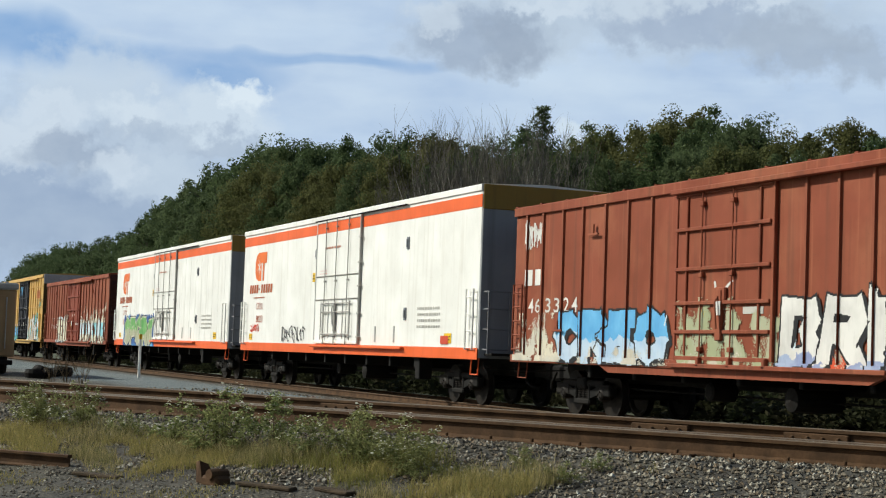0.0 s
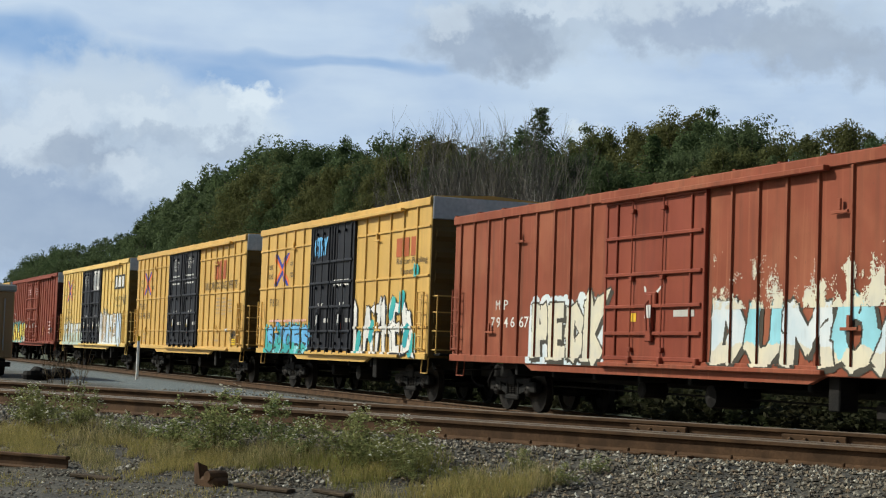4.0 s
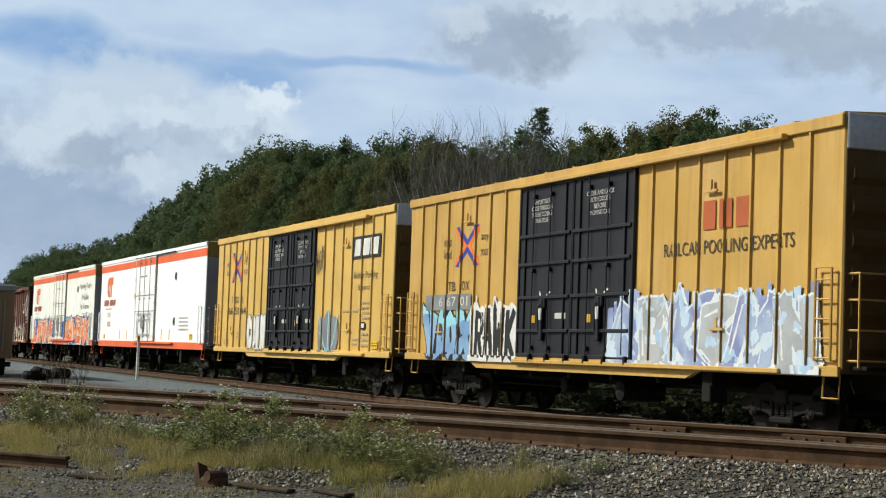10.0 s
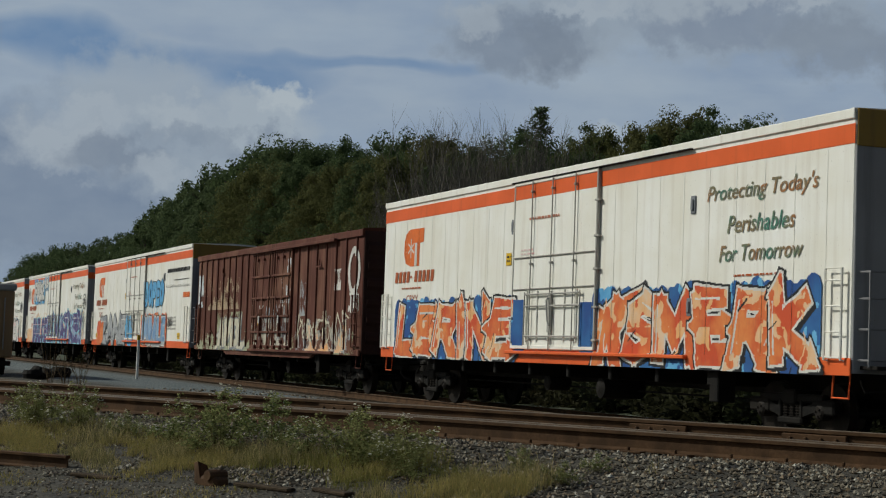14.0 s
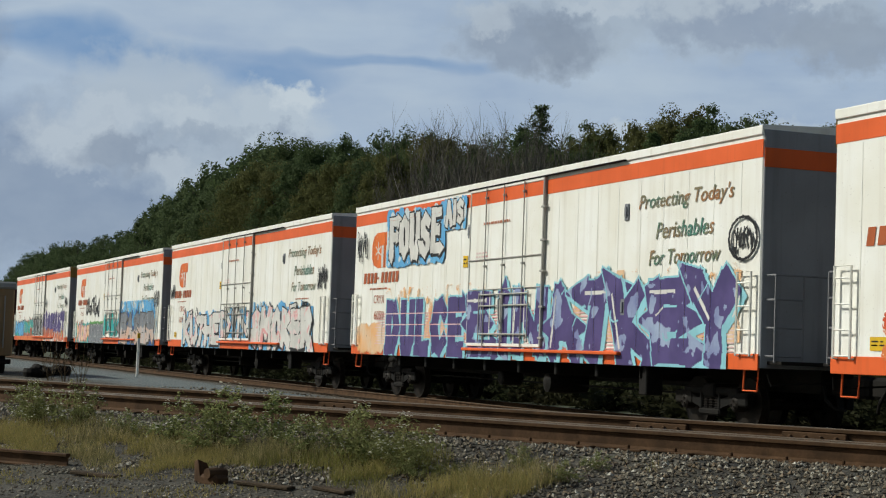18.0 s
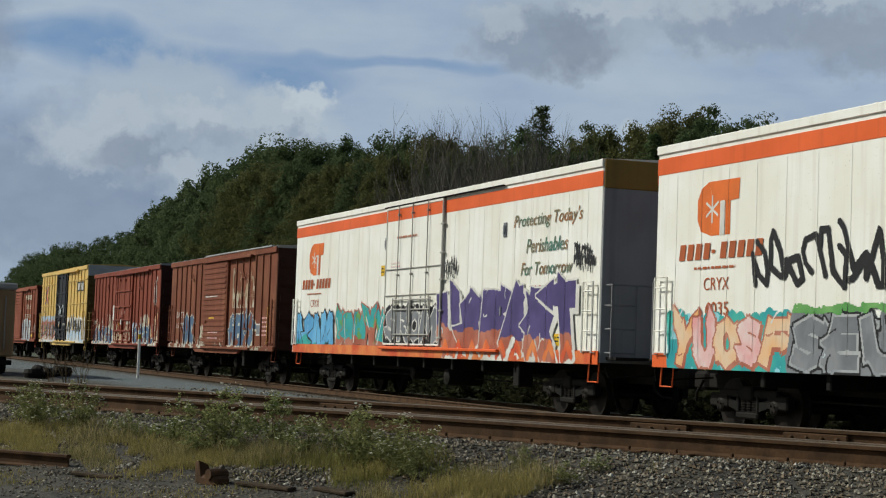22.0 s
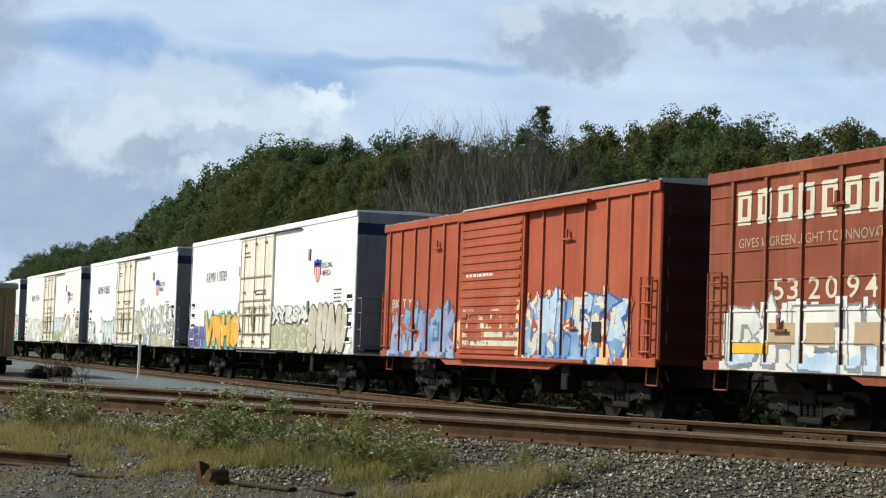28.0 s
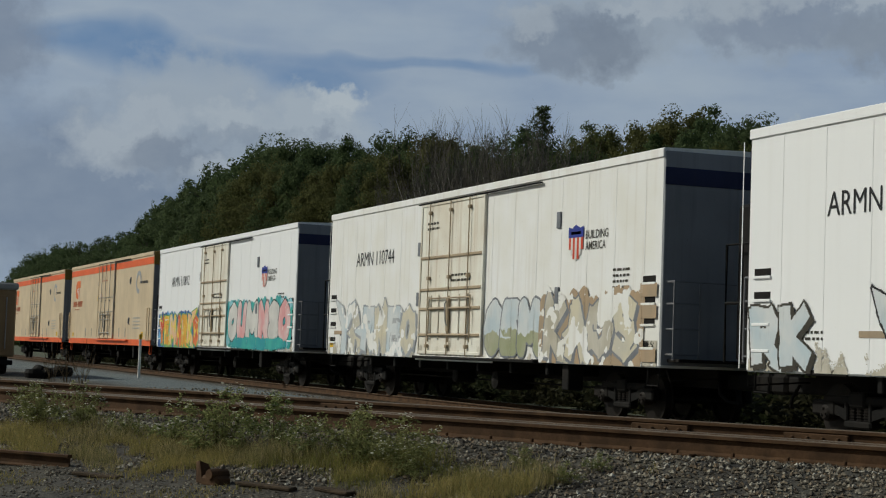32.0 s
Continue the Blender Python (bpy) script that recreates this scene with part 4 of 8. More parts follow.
    if inner:
        p.fleck(x0, x1, z0, z1, inner, over, fill, 0.38)
    if worn:
        p.fleck(x0 - 0.3, x1 + 0.3, z0, z1, worn, over + 3, list(fill) + [q for q in (line, low, back) if q], 0.42)
    if back in (SKYB, COBALT, TEAL, PERI, HOT):
        p.fleck(x0 - 0.3, x1 + 0.3, z0, z1, PEACH if back is HOT else AQUA if back is TEAL else SKYB if back is COBALT else ICE, over, [back], 0.33)
    return p.into("graffiti", car["root"], label, car["floor"])


def scrawl(car, box, mat, seed, n=6, w=0.03):
    """A quick handwritten tag of loops and hooks."""
    rng = random.Random(seed)
    x0, x1, z0, z1 = box
    cw, ht = (x1 - x0) / n, z1 - z0
    for k in range(n):
        cx, lo, hi = x0 + (k + 0.5) * cw, z0 + rng.uniform(0, 0.25) * ht, z1 - rng.uniform(0, 0.25) * ht
        pts = []
        for j in range(7):
            t = j / 6
            pts.append((cx + cw * (0.55 * math.sin(t * 5.2 + rng.uniform(-0.4, 0.4) + k) + 0.35 * (t - 0.5)), lo + (hi - lo) * (0.5 + 0.5 * math.cos(t * rng.choice((3.1, 6.2)) + k * 1.3))))
        car["paint"].stroke(pts, max(w * 0.8, 0.02), mat, 2)
    return car["paint"].into("tag", car["root"])


# words on the cars, as triangles in a unit box
SHUT = ["CLOSE AND LOCK", "BOTH DOORS BEFORE", "MOVING CAR"]
FIRST = ["-IMPORTANT-", "CLOSE THIS DOOR", "BEFORE CLOSING", "MAIN DOOR"]
BOTH = ["CLOSE AND LOCK", "BOTH DOORS", "BEFORE", "MOVING CAR"]
WORDS = [*sorted(set("TBOXFXMPNRWKBY0123456789")), *sorted(set(SHUT + FIRST + BOTH)), "8087", "6163", "6152", "6103", "CRYX", "8023", "8205", "6059", "6010", "6035", "6021", "6303", "463324", "794667", "TBOX", "FBOX", "664613", "666147", "667011", "665164", "502285", "BKTY", "152770", "155047", "532094", "737179", "NRWK", "MP",
         "ARMN 110769", "ARMN 110835", "ARMN 110744", "ARMN 110812", "BUILDING", "AMERICA", "next", "load", "any", "road", "Protecting Today's", "Perishables", "For Tomorrow", "Railcar Pooling", "RAILCAR POOLING EXPERTS", "Experts",
         "GIVES A GREEN LIGHT TO INNOVATIONS", "SERVES", "THE SOUTH", "EXCESS HEIGHT CAR", "Rock Solid Transportation Solutions"]
TEXT = {}


def letter_all():
    obs = []
    for w in WORDS:
        c = bpy.data.curves.new("word", "FONT")
        c.body, c.size, c.resolution_u = w, 1.0, 3
        if w in ("Protecting Today's", "Perishables", "For Tomorrow"):
            c.shear, c.offset = 0.25, 0.012
        elif w.startswith(("BUILD", "AMER")) or w.isdigit():
            c.offset = 0.006
        obs.append(new("word", c))
    dg = bpy.context.evaluated_depsgraph_get()
    for w, o in zip(WORDS, obs):
        me = bpy.data.meshes.new_from_object(o.evaluated_get(dg))
        v = np.array([(p.co.x, p.co.y) for p in me.vertices])
        lo, hi = v.min(0), v.max(0)
        v = (v - lo) / (hi - lo)
        TEXT[w] = [[tuple(map(float, v[i])) for i in q.vertices] for q in me.polygons]
        bpy.data.meshes.remove(me)
    for o in obs:
        c = o.data
        bpy.data.objects.remove(o)
        bpy.data.curves.remove(c)


letter_all()

# ---- freight cars ----
WHITE = car_paint((0.77, 0.765, 0.73), 0.30, (0.40, 0.34, 0.25), 0.45)
CREAM = car_paint((0.86, 0.845, 0.765), 0.30, (0.42, 0.34, 0.24), 0.48, 2.0)
BEIGE = car_paint((0.60, 0.48, 0.32), 0.25, (0.2, 0.13, 0.07), 0.5, 3.0)
CHALKY = car_paint((0.87, 0.86, 0.81), 0.25, (0.40, 0.31, 0.20), 0.45, 2.5)
FRESH = car_paint((0.92, 0.92, 0.915), 0.06, (0.35, 0.30, 0.24), 0.35, 4.0)
ORANGE = car_paint((0.72, 0.115, 0.022), 0.22, (0.16, 0.05, 0.02), 0.5)
YELLOW = car_paint((0.60, 0.385, 0.10), 0.28, (0.24, 0.15, 0.05), 0.5)
OCHRE = car_paint((0.50, 0.30, 0.07), 0.4, (0.22, 0.12, 0.045), 0.55, 5.0, (0.58, 0.38, 0.17), 0.4)
PALE_YELLOW = car_paint((0.64, 0.435, 0.13), 0.22, (0.26, 0.16, 0.05), 0.5, 6.0)
BLACK = car_paint((0.0058, 0.0066, 0.0115), 0.22, (0.032, 0.028, 0.026), 0.5)
BROWN = car_paint((0.225, 0.050, 0.021), 0.5, (0.075, 0.035, 0.02), 0.7, 0.0, (0.36, 0.13, 0.065), 0.5)
DEEP_RED = car_paint((0.20, 0.036, 0.016), 0.4, (0.07, 0.022, 0.012), 0.65, 7.0, (0.30, 0.075, 0.035), 0.4)
OLD_BROWN = car_paint((0.175, 0.047, 0.021), 0.55, (0.07, 0.033, 0.018), 0.75, 8.0, (0.31, 0.13, 0.065), 0.5)
MAROON = car_paint((0.10, 0.027, 0.016), 0.6, (0.05, 0.022, 0.014), 0.75, 9.0, (0.24, 0.12, 0.075), 0.7)
BRICK = car_paint((0.35, 0.067, 0.027), 0.4, (0.12, 0.04, 0.02), 0.65, 10.0, (0.40, 0.13, 0.06), 0.45)
WARM_YELLOW = car_paint((0.555, 0.338, 0.088), 0.30, (0.24, 0.145, 0.05), 0.5, 16.0)
# boxcar ends: each body paint darkened, so their shade sits in the colour
END_SHADE = {}
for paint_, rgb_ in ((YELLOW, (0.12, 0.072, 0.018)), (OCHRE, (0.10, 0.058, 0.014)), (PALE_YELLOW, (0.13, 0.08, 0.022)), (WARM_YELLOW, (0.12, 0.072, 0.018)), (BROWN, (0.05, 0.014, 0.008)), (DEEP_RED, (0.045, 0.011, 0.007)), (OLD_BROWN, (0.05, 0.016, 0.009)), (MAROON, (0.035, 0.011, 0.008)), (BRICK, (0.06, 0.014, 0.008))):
    END_SHADE[paint_] = car_paint(rgb_, 0.4, (0.02, 0.014, 0.01), 0.75, 15.0)
NAVY = car_paint((0.014, 0.02, 0.07), 0.2)
END_GREY = car_paint((0.27, 0.275, 0.29), 0.35, (0.06, 0.05, 0.045), 0.55)
DOOR_STEEL = car_paint((0.40, 0.39, 0.36), 0.5, (0.12, 0.09, 0.06), 0.5, 17.0)
RAW = car_paint((0.33, 0.33, 0.32), 0.35, (0.14, 0.10, 0.07), 0.5)
GILT = car_paint((0.27, 0.165, 0.03), 0.4)
REFLECT = spray((0.75, 0.45, 0.03))
SIGN_YELLOW = spray((0.80, 0.50, 0.02))
INK = spray((0.015, 0.015, 0.017))
INK_SOFT = spray((0.055, 0.048, 0.036))
FAINT = spray((0.50, 0.48, 0.44))
CHALK = spray((0.72, 0.70, 0.66))
RUST_TXT = spray((0.42, 0.10, 0.03))
BRICK_TXT = spray((0.52, 0.22, 0.14))
RED = spray((0.60, 0.07, 0.03))
BLUE_LOGO = spray((0.03, 0.05, 0.30))
ORANGE_LOGO = spray((0.78, 0.17, 0.03))
GREEN_TXT = spray((0.07, 0.20, 0.15), (0.35, 0.16, 0.06))
SKYB = spray((0.10, 0.34, 0.62), (0.16, 0.45, 0.72))
TEAL = spray((0.03, 0.30, 0.34), (0.06, 0.42, 0.36))
AQUA = spray((0.30, 0.62, 0.70))
MIDBLUE = spray((0.14, 0.26, 0.46), (0.26, 0.41, 0.60))
DUSTY = spray((0.60, 0.40, 0.30), (0.50, 0.46, 0.45))
MINT = spray((0.50, 0.60, 0.53), (0.42, 0.50, 0.40))
PURPLE = spray((0.062, 0.045, 0.15), (0.095, 0.07, 0.21))
PERI = spray((0.20, 0.23, 0.42), (0.34, 0.41, 0.56))
HOT = spray((0.60, 0.085, 0.030), (0.74, 0.24, 0.07))
PINK = spray((0.72, 0.34, 0.34), (0.75, 0.62, 0.60))
PEACH = spray((0.78, 0.42, 0.18), (0.74, 0.55, 0.38))
LEMON = spray((0.78, 0.62, 0.12), (0.74, 0.52, 0.06))
ICE = spray((0.66, 0.68, 0.68), (0.52, 0.60, 0.64))
SILVER = spray((0.42, 0.43, 0.44), (0.28, 0.30, 0.33))
SMOKE = spray((0.16, 0.17, 0.19), (0.24, 0.25, 0.27))
BONE = spray((0.66, 0.60, 0.45), (0.55, 0.52, 0.44))
OLIVE = spray((0.32, 0.34, 0.20), (0.40, 0.40, 0.28))
TAN = spray((0.45, 0.32, 0.20), (0.36, 0.28, 0.19))
GREEN = spray((0.10, 0.30, 0.08), (0.20, 0.42, 0.14))
COBALT = spray((0.022, 0.075, 0.26), (0.035, 0.14, 0.36))
DULL_BLUE = spray((0.05, 0.095, 0.18), (0.085, 0.16, 0.26))
RUSTY_RED = spray((0.36, 0.095, 0.055), (0.48, 0.19, 0.13))
PALE_BLUE = spray((0.36, 0.50, 0.66), (0.52, 0.61, 0.70))
WASHED = spray((0.46, 0.42, 0.33), (0.58, 0.54, 0.46))
GOLD = spray((0.74, 0.42, 0.05), (0.66, 0.30, 0.04))

W2 = 1.60          # half the width over the side sheets
_shared = {}


def shared(key, build):
    if key not in _shared:
        _shared[key] = build()
    return _shared[key]


def truck(car, x, parent):
    """A two-axle truck: side frames, bolster, springs, and two wheelsets that turn."""
    def side():
        s = Shape()
        for y in (-1.0, 1.0):
            s.cbox(-1.25, -0.62, y - 0.09, y + 0.09, 0.42, 0.66, 0.03).cbox(0.62, 1.25, y - 0.09, y + 0.09, 0.42, 0.66, 0.03)
            s.add([(sx * a, y + o, z) for sx in (-1, 1) for o in (-0.07, 0.07) for a, z in ((0.95, 0.66), (0.95, 0.52), (0.30, 0.36), (0.30, 0.52))],
                  [(0, 1, 2, 3), (7, 6, 5, 4), (0, 4, 5, 1), (1, 5, 6, 2), (3, 2, 6, 7), (0, 3, 7, 4), (11, 10, 9, 8), (12, 13, 14, 15), (9, 13, 12, 8), (10, 14, 13, 9), (15, 14, 10, 11), (12, 15, 11, 8)])
            s.cbox(-0.95, 0.95, y - 0.08, y + 0.08, 0.60, 0.74, 0.03).cbox(-0.36, 0.36, y - 0.10, y + 0.10, 0.24, 0.36, 0.03)
            s.cbox(-0.36, -0.27, y - 0.09, y + 0.09, 0.34, 0.66, 0.02).cbox(0.27, 0.36, y - 0.09, y + 0.09, 0.34, 0.66, 0.02)
        s.cbox(-0.2, 0.2, -1.12, 1.12, 0.56, 0.80, 0.03)
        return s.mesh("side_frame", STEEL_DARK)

    def springs():
        prof = [(0.07, 0.34)]
        for k in range(5):
            prof += [(0.07, 0.36 + k * 0.045), (0.088, 0.366 + k * 0.045), (0.088, 0.376 + k * 0.045), (0.07, 0.382 + k * 0.045)]
        prof.append((0.07, 0.57))
        n = 8
        s = Shape()
        s.add([(r * math.cos(i * 6.2832 / n), r * math.sin(i * 6.2832 / n), z) for r, z in prof for i in range(n)],
              [(j * n + i, j * n + (i + 1) % n, (j + 1) * n + (i + 1) % n, (j + 1) * n + i) for j in range(len(prof) - 1) for i in range(n)])
        return s.mesh("spring", WHEEL_STEEL)

    def wheels():
        s = Shape()
        for sg in (-1, 1):
            prof = [(0.10, 0.10), (0.40, 0.07), (0.46, 0.065), (0.46, -0.055), (0.485, -0.06), (0.485, -0.085), (0.42, -0.09), (0.36, -0.03), (0.15, -0.05), (0.10, -0.1)]
            s.lathe(0.76 * sg, [(r, y * sg) for r, y in prof], 0, 0, 24)
            s.lathe(1.02 * sg, [(0.10, -0.16 * sg), (0.13, -0.1 * sg), (0.13, 0.07 * sg), (0.09, 0.10 * sg)], 0, 0, 12)
            for k in range(3):
                a = k * 2.094
                s.lathe(1.12 * sg, [(0.02, -0.02 * sg), (0.02, 0.02 * sg)], 0.06 * math.cos(a), 0.06 * math.sin(a), 6)
        s.lathe(0, [(0.08, -0.9), (0.08, 0.9)], 0, 0, 10)
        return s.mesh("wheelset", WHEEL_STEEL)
    t = part("truck", shared("side", side), None, parent)
    t.location = (x, 0, 0)
    for y in (-1.0, 1.0):
        for dx in (-0.18, 0.0, 0.18):
            part("spring", shared("spring", springs), None, t).location = (dx, y, 0)
    for dx in (-0.865, 0.865):
        w = part("wheelset", shared("wheels", wheels), None, t, "worn steel wheels on an axle")
        w.location = (dx, 0, 0.46)
        car["wheels"].append((w, dx))
    return t


def running_gear(car, L, stub):
    """Frame, couplers, trucks, hoses and brake gear under a car."""
    root, h = car["root"], L / 2
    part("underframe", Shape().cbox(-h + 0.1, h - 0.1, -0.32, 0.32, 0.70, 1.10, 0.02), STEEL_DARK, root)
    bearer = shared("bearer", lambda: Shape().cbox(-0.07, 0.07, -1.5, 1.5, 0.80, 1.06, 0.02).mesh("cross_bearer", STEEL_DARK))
    for x in np.arange(-h + 3.6, h - 3.4, 1.9):
        part("cross_bearer", bearer, None, root).location = (float(x), 0, 0)
    for sg in (-1, 1):
        c = Shape().cbox(min(sg * (h - 0.1), sg * (h + stub - 0.35)), max(sg * (h - 0.1), sg * (h + stub - 0.35)), -0.13, 0.13, 0.70, 0.98, 0.03)
        c.cbox(min(sg * (h + stub - 0.45), sg * (h + stub + 0.03)), max(sg * (h + stub - 0.45), sg * (h + stub + 0.03)), -0.20, 0.16, 0.66, 1.02, 0.06)
        part("coupler", c, STEEL_DARK, root)
        x = sg * (h + 0.15)
        part("brake_hose", Shape().tube([(x, -0.45, 0.85), (x + sg * 0.15, -0.5, 0.62), (x + sg * 0.3, -0.42, 0.48), (x + sg * 0.45, -0.3, 0.46)], 0.03, 6), STEEL_DARK, root, "black rubber brake hose")
        part("cut_lever", Shape().tube([(x - sg * 0.05, -1.5, 1.0), (x, -1.45, 0.82), (x, -0.9, 0.86), (x, -0.25, 0.9)], 0.016, 5), STEEL_DARK, root)
        truck(car, sg * (h - 2.45), root)
    part("air_reservoir", Shape().lathe(-0.8, [(0.05, -0.5), (0.2, -0.45), (0.22, 0.0), (0.2, 0.45), (0.05, 0.5)], 1.6, 0.62, 12), STEEL_DARK, root)
    part("brake_cylinder", Shape().lathe(-0.75, [(0.12, -0.3), (0.17, -0.28), (0.17, 0.2), (0.1, 0.25)], -1.4, 0.66, 12), STEEL_DARK, root)
    part("brake_rod", Shape().tube([(-h + 3.2, -0.6, 0.6), (h - 3.2, -0.55, 0.58)], 0.02, 5), STEEL_DARK, root)
    part("jacking_pad", Shape().cbox(h - 4.35, h - 4.05, -1.5, -1.15, 0.52, 1.05, 0.02), STEEL_DARK, root)


def ladder_mesh(z0, z1, n, width=0.44):
    """The bent side bars of a ladder, in one piece; its rungs are parts of their own."""
    w = width / 2
    return Shape().tube([(-w, 0.0, z0 + 0.04), (-w, -0.085, z0 + 0.04), (-w, -0.085, z1 - 0.04), (w, -0.085, z1 - 0.04), (w, -0.085, z0 + 0.04), (w, 0.0, z0 + 0.04)], 0.024, 6)


def add_rungs(ladder, z0, z1, n, mat, width=0.44):
    rung = shared(("rung", width, id(mat)), lambda: Shape().tube([(-width / 2, -0.085, 0), (width / 2, -0.085, 0)], 0.015, 5).mesh("rung", mat))
    for k in range(n):
        part("rung", rung, None, ladder).location = (0, 0, z0 + 0.08 + (z1 - z0 - 0.3) * k / max(1, n - 1))


def end_gear(car, L, mat, z1=2.72, n=4, platform=True, bars=None, ladders=True):
    """Side ladders, crossover platforms with their hand rails, and steps."""
    root, h = car["root"], L / 2
    lm = shared(("ladder", z1, n, mat.name, id(mat)), lambda: ladder_mesh(1.25, z1, n).mesh("ladder", mat))
    for sg in (-1, 1):
        if ladders:
            o = part("ladder", lm, None, root)
            o.location = (sg * (h - 0.38), -W2, 0)
            add_rungs(o, 1.25, z1, n, mat)
        x = sg * (h - 0.38)
        part("step", Shape().tube([(x - 0.22, -1.5, 1.1), (x - 0.22, -1.52, 0.72), (x + 0.22, -1.52, 0.72), (x + 0.22, -1.5, 1.1)], 0.02, 5), car["sill_mat"] if ladders else STEEL_DARK, root)
        if platform:
            xe = sg * (h + 0.28)
            part("end_platform", Shape().cbox(min(sg * h, sg * (h + 0.45)), max(sg * h, sg * (h + 0.45)), -1.45, 1.45, 1.16, 1.22, 0.01), STEEL_DARK, root)
            r = Shape()
            for z in (1.30, 1.76, 2.22, 2.62):
                r.tube([(sg * h, -1.5, z), (xe, -1.48, z), (xe, -0.95, z)], 0.017, 5)
            for y in (-1.48, -0.95):
                r.tube([(xe, y, 1.2), (xe, y, 2.62)], 0.019, 5)
            r.tube([(xe, -0.95, 2.62), (xe, 1.45, 2.60), (sg * h, 1.5, 2.60)], 0.017, 5)
            part("end_handrail", r, bars or GREY_PAINT, root)


def roof(car, L, top, mat, panels, peak=0.10, over=0.03):
    """A slightly peaked roof with seam caps across it."""
    h = L / 2
    s = Shape()
    out = [(-W2 - over, -0.02), (-W2 - over, 0.03), (0, peak), (W2 + over, 0.03), (W2 + over, -0.02)]
    s.add([(x, y, top + z) for x in (-h, h) for y, z in out], [(0, 5, 6, 1), (1, 6, 7, 2), (2, 7, 8, 3), (3, 8, 9, 4), (4, 9, 5, 0), (0, 1, 2, 3, 4), (9, 8, 7, 6, 5)])
    r = part("roof", s, mat, car["root"])
    seam = shared(("roof_seam", peak, over, id(mat)), lambda: Shape().add([(dx, y, z + 0.024) for dx in (-0.045, 0.045) for y, z in out], [(0, 5, 6, 1), (1, 6, 7, 2), (2, 7, 8, 3), (3, 8, 9, 4), (0, 1, 2, 3, 4), (9, 8, 7, 6, 5)]).mesh("roof_seam", mat))
    for k in range(panels + 1):
        part("roof_seam", seam, None, r).location = (-h + 0.05 + (L - 0.1) * k / panels, 0, top)
    return r


def end_wall(car, L, z0, z1, mat, ribs, cap=None, band=None):
    """Corrugated ends with an upper cap plate."""
    h = L / 2
    for sg in (-1, 1):
        s = Shape()
        a, b = sg * (h - 0.06), sg * h
        b = b + sg * 0.014
        s.cbox(min(a, b), max(a, b), -W2 + 0.02, W2 - 0.02, z0, z1, 0.01)
        zt = z1 - (0.5 if cap else 0.12)
        e = part("end_wall", s, mat, car["root"])
        w = (zt - z0) / max(ribs, 1) * 0.32
        rib = shared(("rib", sg, round(w, 4), id(mat)), lambda: Shape().add([(sg * o, y, dz) for y in (-W2 + 0.12, W2 - 0.12) for o, dz in ((0, -w), (0.07, -w * 0.35), (0.07, w * 0.35), (0, w))],
                     [(0, 4, 5, 1), (1, 5, 6, 2), (2, 6, 7, 3), (0, 1, 2, 3), (7, 6, 5, 4)]).mesh("end_rib", mat))
        for k in range(ribs):
            part("end_rib", rib, None, e).location = (b, 0, z0 + 0.2 + (zt - z0 - 0.3) * (k + 0.5) / ribs)
        if cap:
            part("end_cap", Shape().cbox(min(b, b + sg * 0.05), max(b, b + sg * 0.05), -W2 + 0.01, W2 - 0.01, z1 - 0.5, z1 + 0.06, 0.02), cap, car["root"])
        if band:
            part("end_band", Shape().cbox(min(b, b + sg * 0.015), max(b, b + sg * 0.015), -W2 + 0.01, W2 - 0.01, z1 - 0.62, z1 - 0.30, 0.004), band, car["root"])


def reflectors(car, L, z, mat, xs):
    for x in xs:
        part("reflector", Shape().cbox(x - 0.05, x + 0.05, -W2 - 0.012, -W2 - 0.002, z, z + 0.42, 0.003), mat, car["root"], "worn reflector strip")


def new_car(name, label, L0, R0, group="cars of the passing freight train"):
    root = thing(name, label, "freight car", group, pose((L0 + R0) / 2, W2, 0))
    return {"root": root, "x": (L0 + R0) / 2, "L": R0 - L0, "wheels": [], "floor": 1.06, "steps": []}


ALL_CARS = []


def start_paint(car):
    car["paint"] = Paint(-W2, car["steps"], car["root"])
    ALL_CARS.append(car)


